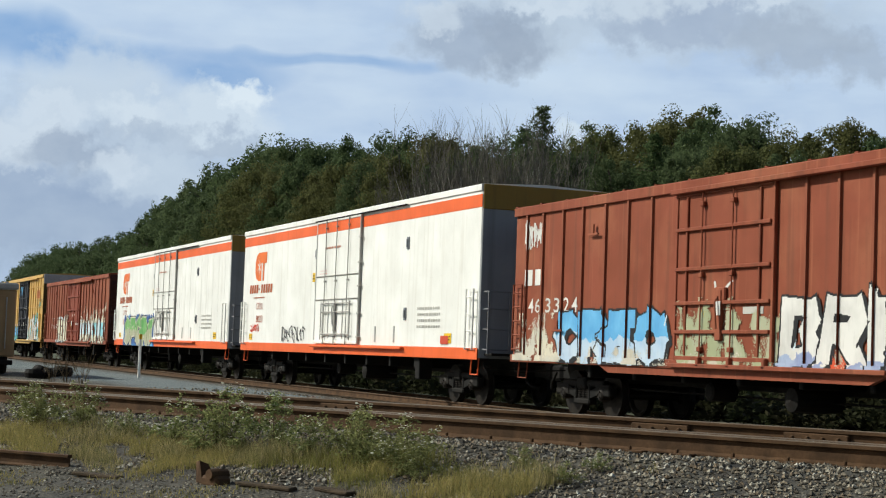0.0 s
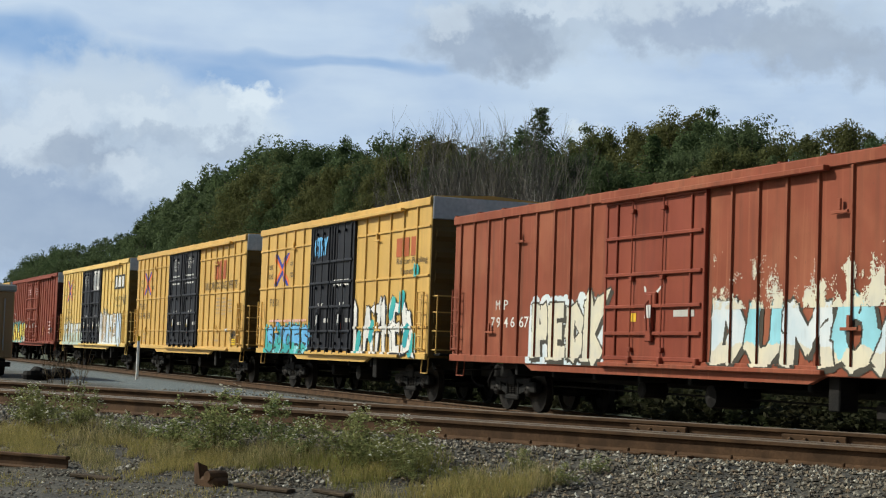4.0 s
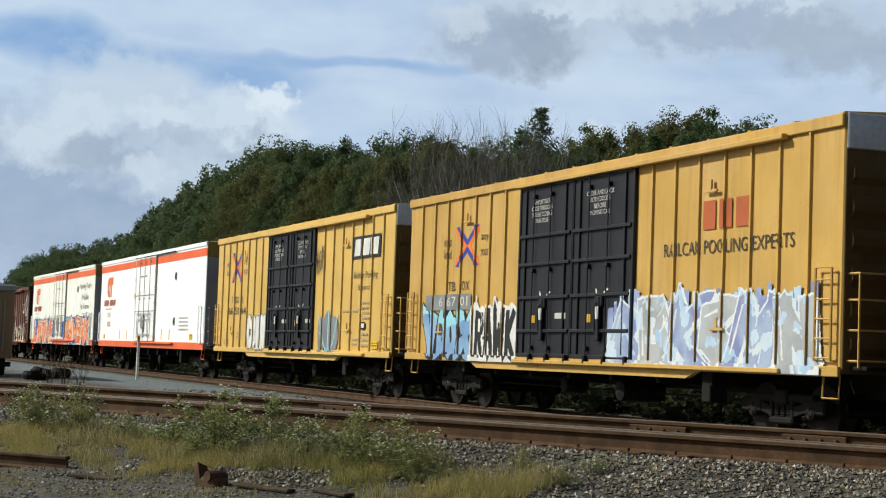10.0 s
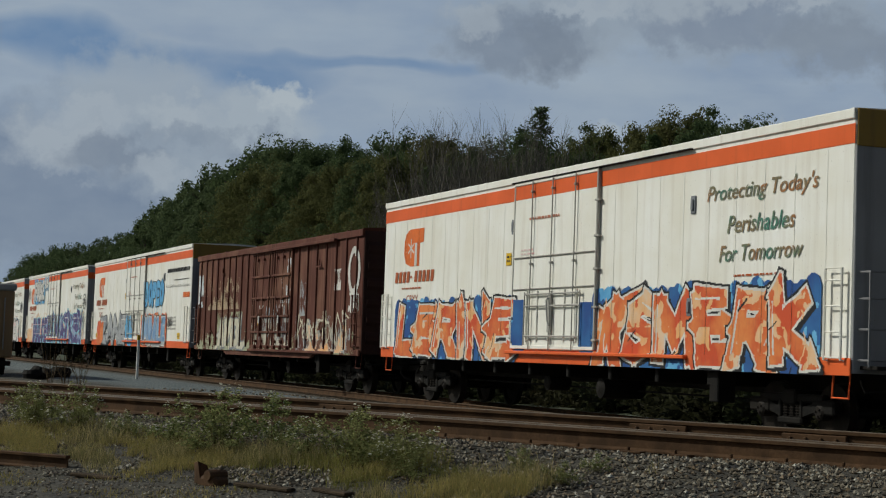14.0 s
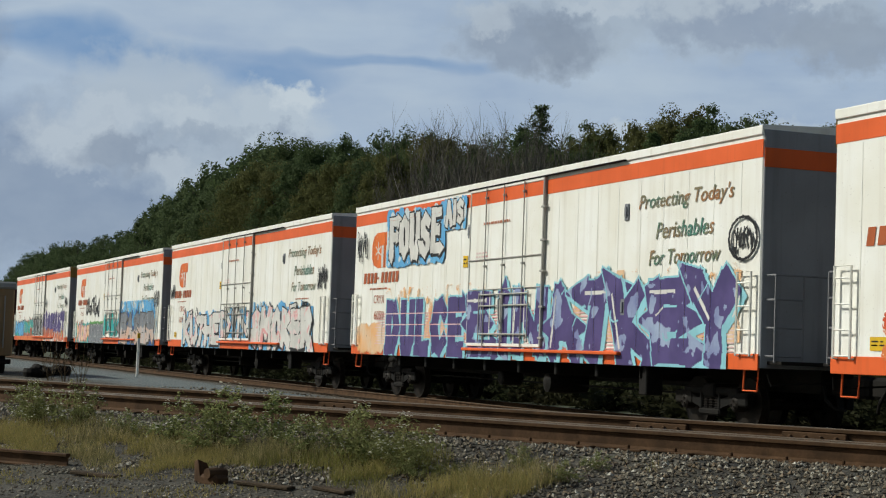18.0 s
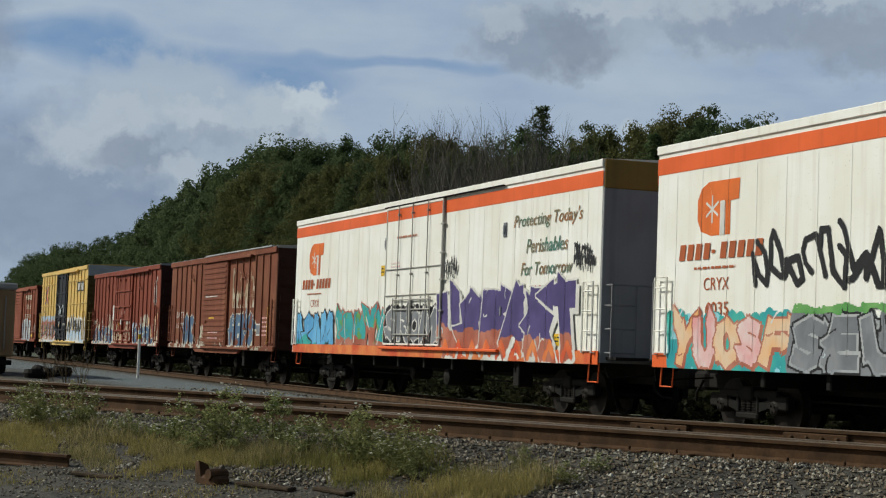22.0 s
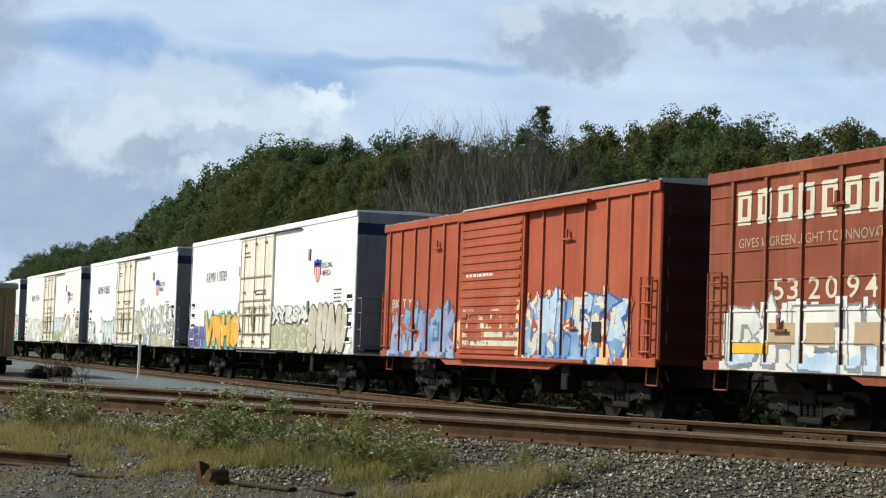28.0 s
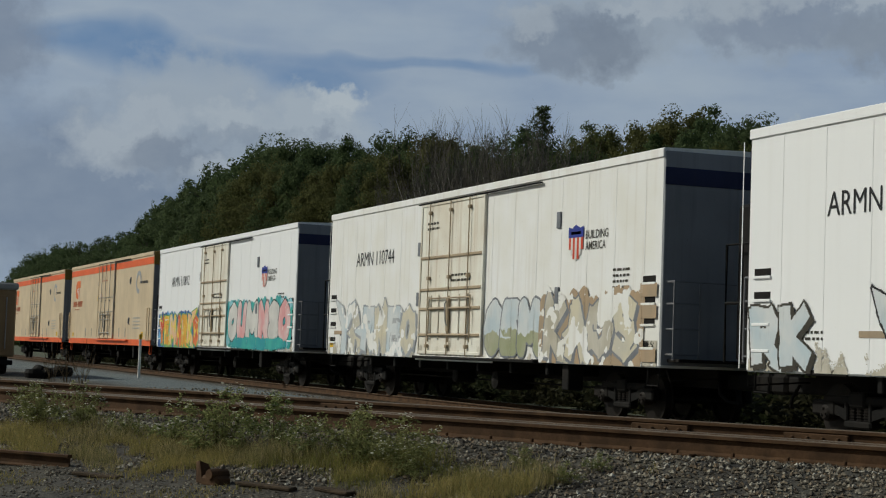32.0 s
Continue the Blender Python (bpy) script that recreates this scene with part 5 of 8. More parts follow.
def plug_door(car, x0, x1, z0, z1, mat, bar, style, name="plug_door", rail=(None, None), rows=None):
    """A plug door standing proud of the side, with frame, lock rods, guides and handle box."""
    root, y = car["root"], -W2
    d = part(name, Shape().cbox(x0, x1, y - 0.05, y + 0.02, z0, z1, 0.015), mat, root)
    car["steps"].append((x0, x1, z0, z1, 0.05))
    fr = Shape()
    e0 = 0.02 if style == "reefer" else 0.05
    for a, b, c, e in ((x0 - e0, x0 + 0.6 * e0, z0 - 0.04, z1 + 0.04), (x1 - 0.6 * e0, x1 + e0, z0 - 0.04, z1 + 0.04), (x0, x1, z1 - 0.03, z1 + 0.04), (x0, x1, z0 - 0.05, z0 + 0.03)):
        fr.cbox(a, b, y - 0.075, y - 0.0, c, e, 0.01)
    part("door_frame", fr, mat, d)
    w = x1 - x0
    if style == "reefer":
        rods = (0.25, 0.5, 0.77)
        hs = (2.62, 3.3)
    elif style == "armn":
        rods = (0.16, 0.50, 0.80)
        hs = (1.62, 2.25, 2.72, 3.50)
    else:
        rods = (0.3, 0.62)
        hs = rows or (1.9, 2.6, 3.3)
    for k in rods:
        x = x0 + w * k
        part("lock_rod", Shape().tube([(x, y - 0.10, z0 - 0.06), (x, y - 0.10, z1 + 0.02)], 0.016, 6), bar, d)
        for z in (z0 + 0.15, (z0 + z1) / 2, z1 - 0.2):
            gw = 0.035 if style == "reefer" else 0.06
            part("rod_guide", Shape().cbox(x - gw, x + gw, y - 0.13, y - 0.05, z - gw * 0.7, z + gw * 0.7, 0.01), bar, d)
    for z in hs:
        hr = 0.016 if style == "reefer" else 0.035
        part("door_rib", Shape().cbox(x0 + 0.03, x1 - 0.03, y - (0.11 if style == "box" else 0.085), y - 0.05, z - hr, z + hr, 0.012), mat if style == "box" else bar, d)
    if style in ("reefer", "armn"):
        s = Shape()
        a, b = x0 + 0.55 * w * 0.35, x0 + w * 0.86
        for z in (1.62, 2.25, 2.5):
            s.tube([(a, y - 0.11, z), (b, y - 0.11, z)], 0.02, 5)
        for x in (a, (a + b) / 2, b):
            s.tube([(x, y - 0.11, 1.45), (x, y - 0.11, 2.55)], 0.016, 5)
        part("handle_frame", s, bar, d)
        part("lock_box", Shape().cbox(x0 + w * 0.485, x0 + w * 0.515, y - 0.12, y - 0.06, 1.70, 2.50, 0.01), bar, d)
        part("door_handle", Shape().tube([(x0 + w * 0.5, y - 0.13, 2.42), (x0 + w * 0.5, y - 0.17, 2.36), (x0 + w * 0.515, y - 0.17, 1.95), (x0 + w * 0.525, y - 0.15, 1.84)], 0.02, 6), RAW, d, "grey locking handle")
        for fx in (0.2, 0.33, 0.66, 0.8):
            part("panel_frame", Shape().cbox(x0 + w * fx - 0.02, x0 + w * fx + 0.02, y - 0.08, y - 0.05, 1.5, 2.58, 0.006), mat, d)
    else:
        part("door_handle", Shape().cbox(x0 + w * 0.47, x0 + w * 0.53, y - 0.13, y - 0.05, 1.55, 2.42, 0.015).cbox(x0 + w * 0.44, x0 + w * 0.56, y - 0.11, y - 0.05, 2.22, 2.46, 0.02).tube([(x0 + w * 0.5, y - 0.13, 2.3), (x0 + w * 0.5, y - 0.19, 2.2), (x0 + w * 0.52, y - 0.19, 1.75)], 0.02, 6), mat, d)
        for sx in (-0.07, 0.07):
            part("decal", Shape().add([(x0 + w * 0.5 + sx * w + u, y - 0.056, 2.47 + v) for u, v in ((-0.09 - sx, -0.03), (-0.02 - sx * 1.2, -0.06), (0.09 + sx, 0.09), (0.02 + sx, 0.11))], [(0, 1, 2, 3)]), CHALK, d, "white hand-sign decal")
        part("decal", Shape().cbox(x0 + w * 0.47, x0 + w * 0.53, y - 0.138, y - 0.128, 1.98, 2.22, 0.002), CHALK, d, "white tag")
        part("decal", Shape().cbox(x0 + w * 0.28, x0 + w * 0.34, y - 0.058, y - 0.048, 1.92, 2.08, 0.002), REFLECT if w > 2.2 else CHALK, d, "small sticker")
        part("decal", Shape().cbox(x0 + w * 0.72, x0 + w * 0.92, y - 0.058, y - 0.048, 2.0, 2.12, 0.002), FAINT, d, "small sticker")
        for fx in (0.12, 0.88):
            part("door_rib", Shape().cbox(x0 + w * fx - 0.03, x0 + w * fx + 0.03, y - 0.09, y - 0.05, z0 + 0.04, z1 - 0.04, 0.012), mat, d)
        for fx in (0.3, 0.62, 0.97):
            part("rod_bracket", Shape().cbox(x0 + w * fx - 0.05, x0 + w * fx + 0.05, y - 0.15, y - 0.03, z0 - 0.16, z0 + 0.02, 0.015), STEEL_DARK if mat is BLACK else mat, d)
    if rail[0] is not None:
        part("door_track", Shape().cbox(rail[0], rail[1], y - 0.10, y - 0.02, z1 + 0.035, z1 + 0.065, 0.01), STEEL_DARK if style in ("reefer", "armn") else mat, root)
        part("door_track", Shape().cbox(rail[0], rail[1], y - 0.14, y - 0.01, z0 - 0.16, z0 - 0.09, 0.015), STEEL_DARK if style == "armn" else car["sill_mat"], root)
    return d


def sign(p, x0, x1, z0, z1, seed=0):
    p.rect(x0, x1, z0, z1, SIGN_YELLOW, 1)
    p.bars(x0 + 0.04, x1 - 0.04, z0 + 0.05, z1 - 0.04, INK, 2, seed, 2)


def reefer(L0, R0, white, label, number=None, slogan=True, seams=True, plain_text=None, cap=GILT):
    """Long insulated car: smooth white side, orange bands, wide plug door."""
    car = new_car("refrigerator_car", label, L0, R0)
    L, root, h, top = car["L"], car["root"], car["L"] / 2, 5.04
    car["sill_mat"] = ORANGE
    part("body", Shape().cbox(-h, h, -W2, W2, 1.30, top, 0.03), white, root)
    for face in (-1, 1):
        y = face * W2
        part("side_sill", Shape().cbox(-h, h, min(y, y + face * 0.02), max(y, y + face * 0.02), 1.06, 1.33, 0.008), ORANGE, root, "orange side sill")
        part("stripe", Shape().cbox(-h + 0.005, h - 0.005, min(y, y + face * 0.008), max(y, y + face * 0.008), 4.56, 4.86, 0.003), ORANGE, root, "orange stripe")
        part("eave", Shape().cbox(-h, h, min(y, y + face * 0.035), max(y, y + face * 0.035), 4.93, top + 0.05, 0.015), white, root)
    car["steps"] += [(-h, h, 1.06, 1.33, 0.02), (-h, h, 4.56, 4.86, 0.008)]
    if seams:
        seam = shared(("seam", id(white)), lambda: Shape().cbox(-0.016, 0.016, -0.005, 0.0, 1.34, 4.52, 0.004).mesh("panel_seam", white))
        for k in range(-11, 12):
            x = k * 0.9
            if abs(x) > 2.2:
                o = part("panel_seam", seam, None, root)
                o.location = (x, -W2, 0)
                car["steps"].append((x - 0.016, x + 0.016, 1.34, 4.52, 0.005))
    d = plug_door(car, -2.0, 2.05, 1.40, 4.89, white, DOOR_STEEL, "reefer", rail=(-2.15, 5.75))
    part("door_stripe", Shape().cbox(-1.97, 2.02, -W2 - 0.056, -W2 - 0.04, 4.56, 4.855, 0.003), ORANGE, d, "orange stripe")
    part("door_post", Shape().cbox(2.04, 2.10, -W2 - 0.082, -W2, 1.36, 4.93, 0.01), DOOR_STEEL, root)
    for z in (1.55, 2.2, 2.95, 3.6, 4.3):
        part("door_hinge", Shape().cbox(2.0, 2.2, -W2 - 0.10, -W2 - 0.02, z - 0.022, z + 0.022, 0.008), DOOR_STEEL, d)
    for x, z in ((5.78, 3.95), (-2.14, 4.0), (5.72, 2.15)):
        part("vent", Shape().cbox(x - 0.08, x + 0.08, -W2 - 0.03, -W2, z - 0.16, z + 0.16, 0.01).cbox(x - 0.04, x + 0.04, -W2 - 0.06, -W2 - 0.03, z - 0.1, z + 0.1, 0.01), SMOKE, root, "dark vent hatch")
    end_wall(car, L, 1.1, top - 0.02, END_GREY, 0, band=cap if cap is not GILT else None)
    if cap is GILT:
        for sg in (-1, 1):
            b = sg * (h + 0.014)
            part("end_cap", Shape().cbox(min(b, b + sg * 0.03), max(b, b + sg * 0.03), -W2 + 0.01, W2 - 0.01, top - 0.52, top + 0.05, 0.015), GILT, root, "dull yellow end cap")
    roof(car, L, top, white, 22)
    end_gear(car, L, white)
    running_gear(car, L, 0.95)
    start_paint(car)
    p = car["paint"]
    # maker's mark: an orange shield-like block with a white star
    m = [(-8.65, 3.36), (-8.2, 3.36), (-8.2, 3.95), (-7.75, 3.95), (-7.72, 4.3), (-8.75, 4.3), (-9.0, 4.2), (-9.13, 4.0), (-9.13, 3.65), (-9.0, 3.45)]
    c = (-8.6, 3.9)
    for i in range(len(m)):
        p.poly([c, m[i], m[(i + 1) % len(m)]], ORANGE_LOGO, 1)
    p.rect(-8.18, -8.02, 3.36, 3.95, ORANGE_LOGO, 1)
    p.rect(-8.36, -8.2, 3.36, 3.95, CHALK, 2)
    for a in range(3):
        ca, sa = math.cos(a * 1.047 + 0.52), math.sin(a * 1.047 + 0.52)
        p.poly([(-8.62 + 0.24 * k * ca - 0.022 * j * sa, 3.82 + 0.24 * k * sa + 0.022 * j * ca) for k, j in ((-1, -1), (1, -1), (1, 1), (-1, 1))], CHALK, 3 + a)
    p.into("logo", root, "plain orange maker's mark")
    if plain_text is None:
        for k in range(10):
            if k == 4:
                p.rect(-9.75 + 4 * 0.285, -9.75 + 4 * 0.285 + 0.12, 3.06, 3.12, RUST_TXT, 1)
                continue
            x = -9.75 + k * 0.285
            p.rect(x, x + 0.20, 2.96, 3.24, RUST_TXT, 1, 0.05)
    p.bars(-9.2, -7.8, 2.76, 2.86, RUST_TXT, 1, 3)
    if number:
        p.text("CRYX", -8.85, -8.0, 2.42, 2.64, RUST_TXT)
        p.text(number, -8.78, -8.0, 1.99, 2.22, RUST_TXT)
    sign(p, -9.6, -9.2, 1.42, 1.62, 5)
    sign(p, 8.5, 8.98, 1.42, 1.66, 6)
    sign(p, -2.5, -2.22, 3.17, 3.44, 7)
    p.bars(6.6, 8.2, 1.75, 2.35, FAINT, 4, 8)
    if slogan:
        p.text("Protecting Today's", 6.25, 9.7, 3.88, 4.24, GREEN_TXT)
        p.text("Perishables", 6.95, 9.05, 3.38, 3.68, GREEN_TXT)
        p.text("For Tomorrow", 6.7, 9.3, 2.90, 3.18, GREEN_TXT)
        p.bars(7.2, 8.6, 2.62, 2.7, RUST_TXT, 1, 4)
    p.bars(-1.2, 0.3, 4.05, 4.18, BRICK_TXT, 1, 9)
    p.bars(-1.6, -0.9, 3.25, 3.5, PINK, 3, 10)
    p.into("lettering", root)
    reflectors(car, L, 1.42, REFLECT if white is FRESH else RAW, (-5.6, -3.9, 3.4, 4.9))
    return car


def armn(L0, R0, label, number, white=FRESH):
    """Long white mechanical refrigerator car with a barred plug door and dark end equipment."""
    car = new_car("refrigerator_car", label, L0, R0)
    L, root, h, top = car["L"], car["root"], car["L"] / 2, 5.02
    car["sill_mat"] = white
    s = Shape().cbox(-h, h, -W2, W2, 1.05, top, 0.03)
    part("body", s, white, root)
    for x in (-7.6, -4.9, 4.9, 7.6):
        part("sill_cutout", Shape().cbox(x - 0.55, x + 0.55, -W2 - 0.004, -W2 + 0.1, 1.03, 1.13, 0.01), STEEL_DARK, root)
    part("side_sill", Shape().cbox(-2.6, 2.3, -W2 - 0.05, -W2, 1.0, 1.12, 0.012), white, root)
    for face in (-1, 1):
        y = face * W2
        part("eave", Shape().cbox(-h, h, min(y, y + face * 0.03), max(y, y + face * 0.03), top - 0.12, top + 0.05, 0.012), white, root)
    seam = shared(("seam2", id(white)), lambda: Shape().cbox(-0.014, 0.014, -0.004, 0.0, 1.1, 4.88, 0.003).mesh("panel_seam", white))
    for k in range(-8, 9):
        x = k * 1.22 - 0.4
        if not -2.9 < x < 2.0:
            o = part("panel_seam", seam, None, root)
            o.location = (x, -W2, 0)
            car["steps"].append((x - 0.014, x + 0.014, 1.1, 4.88, 0.004))
    DOORM = car_paint((0.83, 0.80, 0.71), 0.55, (0.42, 0.27, 0.13), 0.5, 12.0, (0.60, 0.44, 0.25), 0.25)
    BARM = car_paint((0.42, 0.34, 0.23), 0.6, (0.16, 0.08, 0.04), 0.6, 13.0)
    plug_door(car, -2.38, 1.63, 1.20, 4.80, DOORM, BARM, "armn", rail=(-2.6, 4.75))
    for x, z in ((5.6, 4.0), (-2.62, 3.75), (-2.62, 2.5), (5.6, 2.45)):
        part("vent", Shape().cbox(x - 0.09, x + 0.09, -W2 - 0.04, -W2, z - 0.17, z + 0.17, 0.01), SMOKE, root, "dark latch hatch")
    end_wall(car, L, 1.1, top, END_GREY, 0, band=NAVY)
    roof(car, L, top, white, 26, 0.08, 0.0)
    for sg in (-1, 1):
        x = sg * (h - 0.47)
        for z in (1.40, 1.83, 2.22, 2.60):
            part("step_recess", Shape().cbox(x - 0.25, x + 0.25, -W2 - 0.006, -W2 + 0.02, z, z + 0.14, 0.004), STEEL_DARK, root)
            part("step_bar", Shape().cbox(x - 0.27, x + 0.27, -W2 - 0.035, -W2 - 0.004, z - 0.03, z + 0.02, 0.008), white, root)
    # cooling unit and its ladders on the rear end
    part("cooling_unit", Shape().cbox(-h - 0.95, -h, -1.25, 1.25, 1.22, 3.9, 0.05), STEEL_DARK, root, "dark mechanical cooling unit")
    part("unit_frame", Shape().tube([(-h - 1.0, -1.42, 1.2), (-h - 1.0, -1.42, 3.2), (-h, -1.42, 3.2)], 0.03, 6).tube([(-h - 0.5, -1.42, 1.2), (-h - 0.5, -1.42, 3.2)], 0.03, 6).tube([(-h - 1.0, -1.42, 2.2), (-h, -1.42, 2.2)], 0.03, 6), STEEL_DARK, root)
    o = part("end_ladder", shared("endl", lambda: ladder_mesh(1.3, 3.6, 7, 0.5).mesh("end_ladder", STEEL_DARK)), None, root)
    o.matrix_basis = pose(h + 0.02, 0.6, 0, 0, 0, 90)
    add_rungs(o, 1.3, 3.6, 7, STEEL_DARK, 0.5)
    end_gear(car, L, white, ladders=False)
    running_gear(car, L, 1.45)
    start_paint(car)
    p = car["paint"]
    p.text(number, -7.65, -4.55, 3.48, 3.86, INK)
    p.text("BUILDING", 6.85, 7.85, 3.55, 3.72, INK_SOFT)
    p.text("AMERICA", 6.85, 7.75, 3.33, 3.50, INK_SOFT)
    p.bars(-2.0, -1.2, 4.15, 4.4, INK_SOFT, 2, 3, 1)
    p.bars(-0.3, 0.9, 2.85, 3.1, INK_SOFT, 2, 4, 1)
    p.bars(8.1, 8.8, 2.5, 2.95, INK_SOFT, 4, 8)
    p.bars(-8.9, -7.7, 1.55, 1.75, INK_SOFT, 2, 11)
    sign(p, 8.55, 9.0, 1.2, 1.45, 5)
    sign(p, -9.8, -9.4, 1.25, 1.42, 5)
    p.rect(7.0, 7.3, 1.62, 1.95, INK, 3)
    p.rect(7.05, 7.13, 1.67, 1.9, CHALK, 4)
    p.rect(7.17, 7.25, 1.67, 1.9, CHALK, 4)
    p.into("lettering", root)
    p.smear(-h + 0.1, h - 0.1, 1.06, 1.55, WASHED, 1, 0.3)
    p.into("road_grime", root, "greyish grime along the foot")
    # shield badge: dark top, red and white bars
    for k in range(7):
        a = 6.10 + k * 0.093
        lo = 3.14 + 0.22 * abs(k - 3) / 3 * abs(k - 3) / 3
        p.rect(a, a + 0.093, lo, 3.62, RED if k % 2 == 0 else CHALK, 2)
    p.poly([(6.08, 3.6), (6.77, 3.6), (6.77, 3.82), (6.62, 3.79), (6.425, 3.86), (6.23, 3.79), (6.08, 3.82)], BLUE_LOGO, 3)
    p.rect(6.2, 6.65, 3.66, 3.72, CHALK, 4)
    p.into("badge", root, "plain shield badge in navy, red and white")
    reflectors(car, L, 1.3, REFLECT, ())
    for x in (-9.1, -6.4, 5.2, 8.0):
        part("reflector", Shape().cbox(x - 0.35, x + 0.35, -W2 - 0.012, -W2 - 0.002, 1.62, 1.72, 0.003), TAN, root, "faded orange reflector strip")
    return car


def emblem(car, x0, x1, z0, z1):
    """Crossed arrow-like bands in orange and blue."""
    p = car["paint"]
    w, hh = x1 - x0, z1 - z0
    cx, cz = (x0 + x1) / 2, (z0 + z1) / 2
    for sx, sz, ma, mb in ((-1, 1, BLUE_LOGO, ORANGE_LOGO), (1, 1, BLUE_LOGO, ORANGE_LOGO), (-1, -1, ORANGE_LOGO, BLUE_LOGO), (1, -1, ORANGE_LOGO, BLUE_LOGO)):
        ex, ez = cx + sx * w / 2, cz + sz * hh / 2
        p.poly([(cx, cz), (cx, cz + sz * hh * 0.16), (ex - sx * w * 0.16, ez), (ex, ez)], ma if sz > 0 else mb, 1)
        p.poly([(cx, cz), (ex, ez), (ex, ez - sz * hh * 0.16), (cx + sx * w * 0.14, cz)], mb if sz > 0 else ma, 1)
    p.into("emblem", car["root"], "crossed orange and blue emblem")
    p.text("next", x0 - 0.74, x0 - 0.26, cz + 0.04, cz + 0.22, INK_SOFT)
    p.text("load", x0 - 0.74, x0 - 0.26, cz - 0.26, cz - 0.04, INK_SOFT)
    p.text("any", x1 + 0.12, x1 + 0.55, cz + 0.04, cz + 0.22, INK_SOFT)
    p.text("road", x1 + 0.12, x1 + 0.60, cz - 0.26, cz - 0.04, INK_SOFT)


def boxcar(L0, R0, label, paint, top, posts, doors, door_mat, style="plug", grid=(), ribs=6, roof_mat=None, cap=None, post_w=0.07, rail=None, bars=RAW, z_sill=1.05, post_out=0.045):
    """Steel boxcar with outside posts. doors: (x0, x1) leaves; grid: heights of level stiffeners."""
    car = new_car("boxcar", label, L0, R0)
    L, root, h = car["L"], car["root"], car["L"] / 2
    car["sill_mat"] = paint
    car["floor"] = z_sill + 0.02
    part("body", Shape().cbox(-h, h, -W2, W2, z_sill + 0.08, top, 0.03), paint, root)
    d0, d1 = min(d[0] for d in doors), max(d[1] for d in doors)
    zd = top - 0.24
    for face in (-1, 1):
        y = face * W2
        lo, hi = (lambda o: (min(y, y + face * o), max(y, y + face * o)))(0.06)
        part("side_sill", Shape().cbox(-h, h, lo, hi, z_sill, z_sill + 0.16, 0.012), paint, root)
        part("top_chord", Shape().cbox(-h, h, lo, hi, top - 0.17, top + 0.02, 0.012), paint, root)
    deep = Shape().add([(x, y, z) for y in (-W2 - 0.03, -W2 + 0.06) for x, z in ((-h + 4.2, z_sill + 0.03), (-h + 4.7, z_sill - 0.13), (h - 4.7, z_sill - 0.13), (h - 4.2, z_sill + 0.03))],
                       [(0, 1, 2, 3), (7, 6, 5, 4), (0, 4, 5, 1), (1, 5, 6, 2), (2, 6, 7, 3)])
    part("deep_sill", deep, paint, root)
    car["steps"] += [(-h, h, z_sill, z_sill + 0.16, 0.06), (-h, h, top - 0.17, top + 0.02, 0.06), (-h + 4.4, h - 4.4, z_sill - 0.13, z_sill, 0.03)]
    post = shared(("post", top, post_w, z_sill, post_out, id(paint)), lambda: Shape().add(
        [(x, y, z) for z in (z_sill + 0.16, top - 0.17) for x, y in ((-post_w / 2, 0.0), (-post_w / 2 * 0.7, -post_out), (post_w / 2 * 0.7, -post_out), (post_w / 2, 0.0))],
        [(0, 1, 5, 4), (1, 2, 6, 5), (2, 3, 7, 6), (0, 3, 2, 1), (4, 5, 6, 7)]).mesh("side_post", paint))
    for x in posts:
        for face in (-1, 1):
            o = part("side_post", post, None, root)
            o.matrix_basis = pose(x, face * W2, 0, 0, 0, 0 if face < 0 else 180)
        car["steps"].append((x - post_w / 2, x + post_w / 2, z_sill + 0.16, top - 0.17, post_out))
    edges = sorted([-h, d0 - 0.1] + [x for x in posts if x < d0]) , sorted([d1 + 0.1, h] + [x for x in posts if x > d1])
    hz, deep_ = (0.015, 0.45) if len(grid) > 4 else (0.028, 0.85)
    for z in grid:
        for xs in edges:
            for a, b in zip(xs, xs[1:]):
                if b - a > 0.3:
                    part("stiffener", Shape().cbox(a + post_w * 0.5, b - post_w * 0.5, -W2 - post_out * deep_, -W2, z - hz, z + hz, 0.008), paint, root)
                    car["steps"].append((a + post_w * 0.5, b - post_w * 0.5, z - hz, z + hz, post_out * deep_))
    for i, (a, b) in enumerate(doors):
        if style == "slide":
            d = part("sliding_door", Shape().cbox(a, b, -W2 - 0.10, -W2 - 0.03, z_sill + 0.14, zd, 0.015), door_mat, root)
            car["steps"].append((a, b, z_sill + 0.14, zd, 0.10))
            n = 15
            for k in range(n):
                z = z_sill + 0.3 + (zd - z_sill - 0.45) * k / (n - 1)
                part("door_rib", Shape().cbox(a + 0.05, b - 0.05, -W2 - 0.125, -W2 - 0.10, z - 0.05, z + 0.04, 0.02), door_mat, d)
            part("door_post", Shape().cbox(b, b + 0.09, -W2 - 0.09, -W2, z_sill + 0.1, zd + 0.05, 0.012), paint, root)
            part("door_post", Shape().cbox(a - 0.09, a, -W2 - 0.06, -W2, z_sill + 0.1, zd + 0.05, 0.012), paint, root)
            part("door_latch", Shape().cbox(a + 0.15, a + 0.5, -W2 - 0.15, -W2 - 0.1, 2.0, 2.1, 0.01), door_mat, d)
        else:
            plug_door(car, a, b, z_sill + 0.20, zd, door_mat, door_mat, "box", rows=(1.75, 2.45, 3.15, 3.75) if top > 4.8 else (1.7, 2.2, 2.8, 3.5))
    r0, r1 = rail or (d0 - 0.1, min(h - 1.2, d1 + (d1 - d0)))
    part("door_track", Shape().cbox(r0, r1, -W2 - 0.17, -W2 - 0.04, top - 0.22, top - 0.13, 0.012), paint, root)
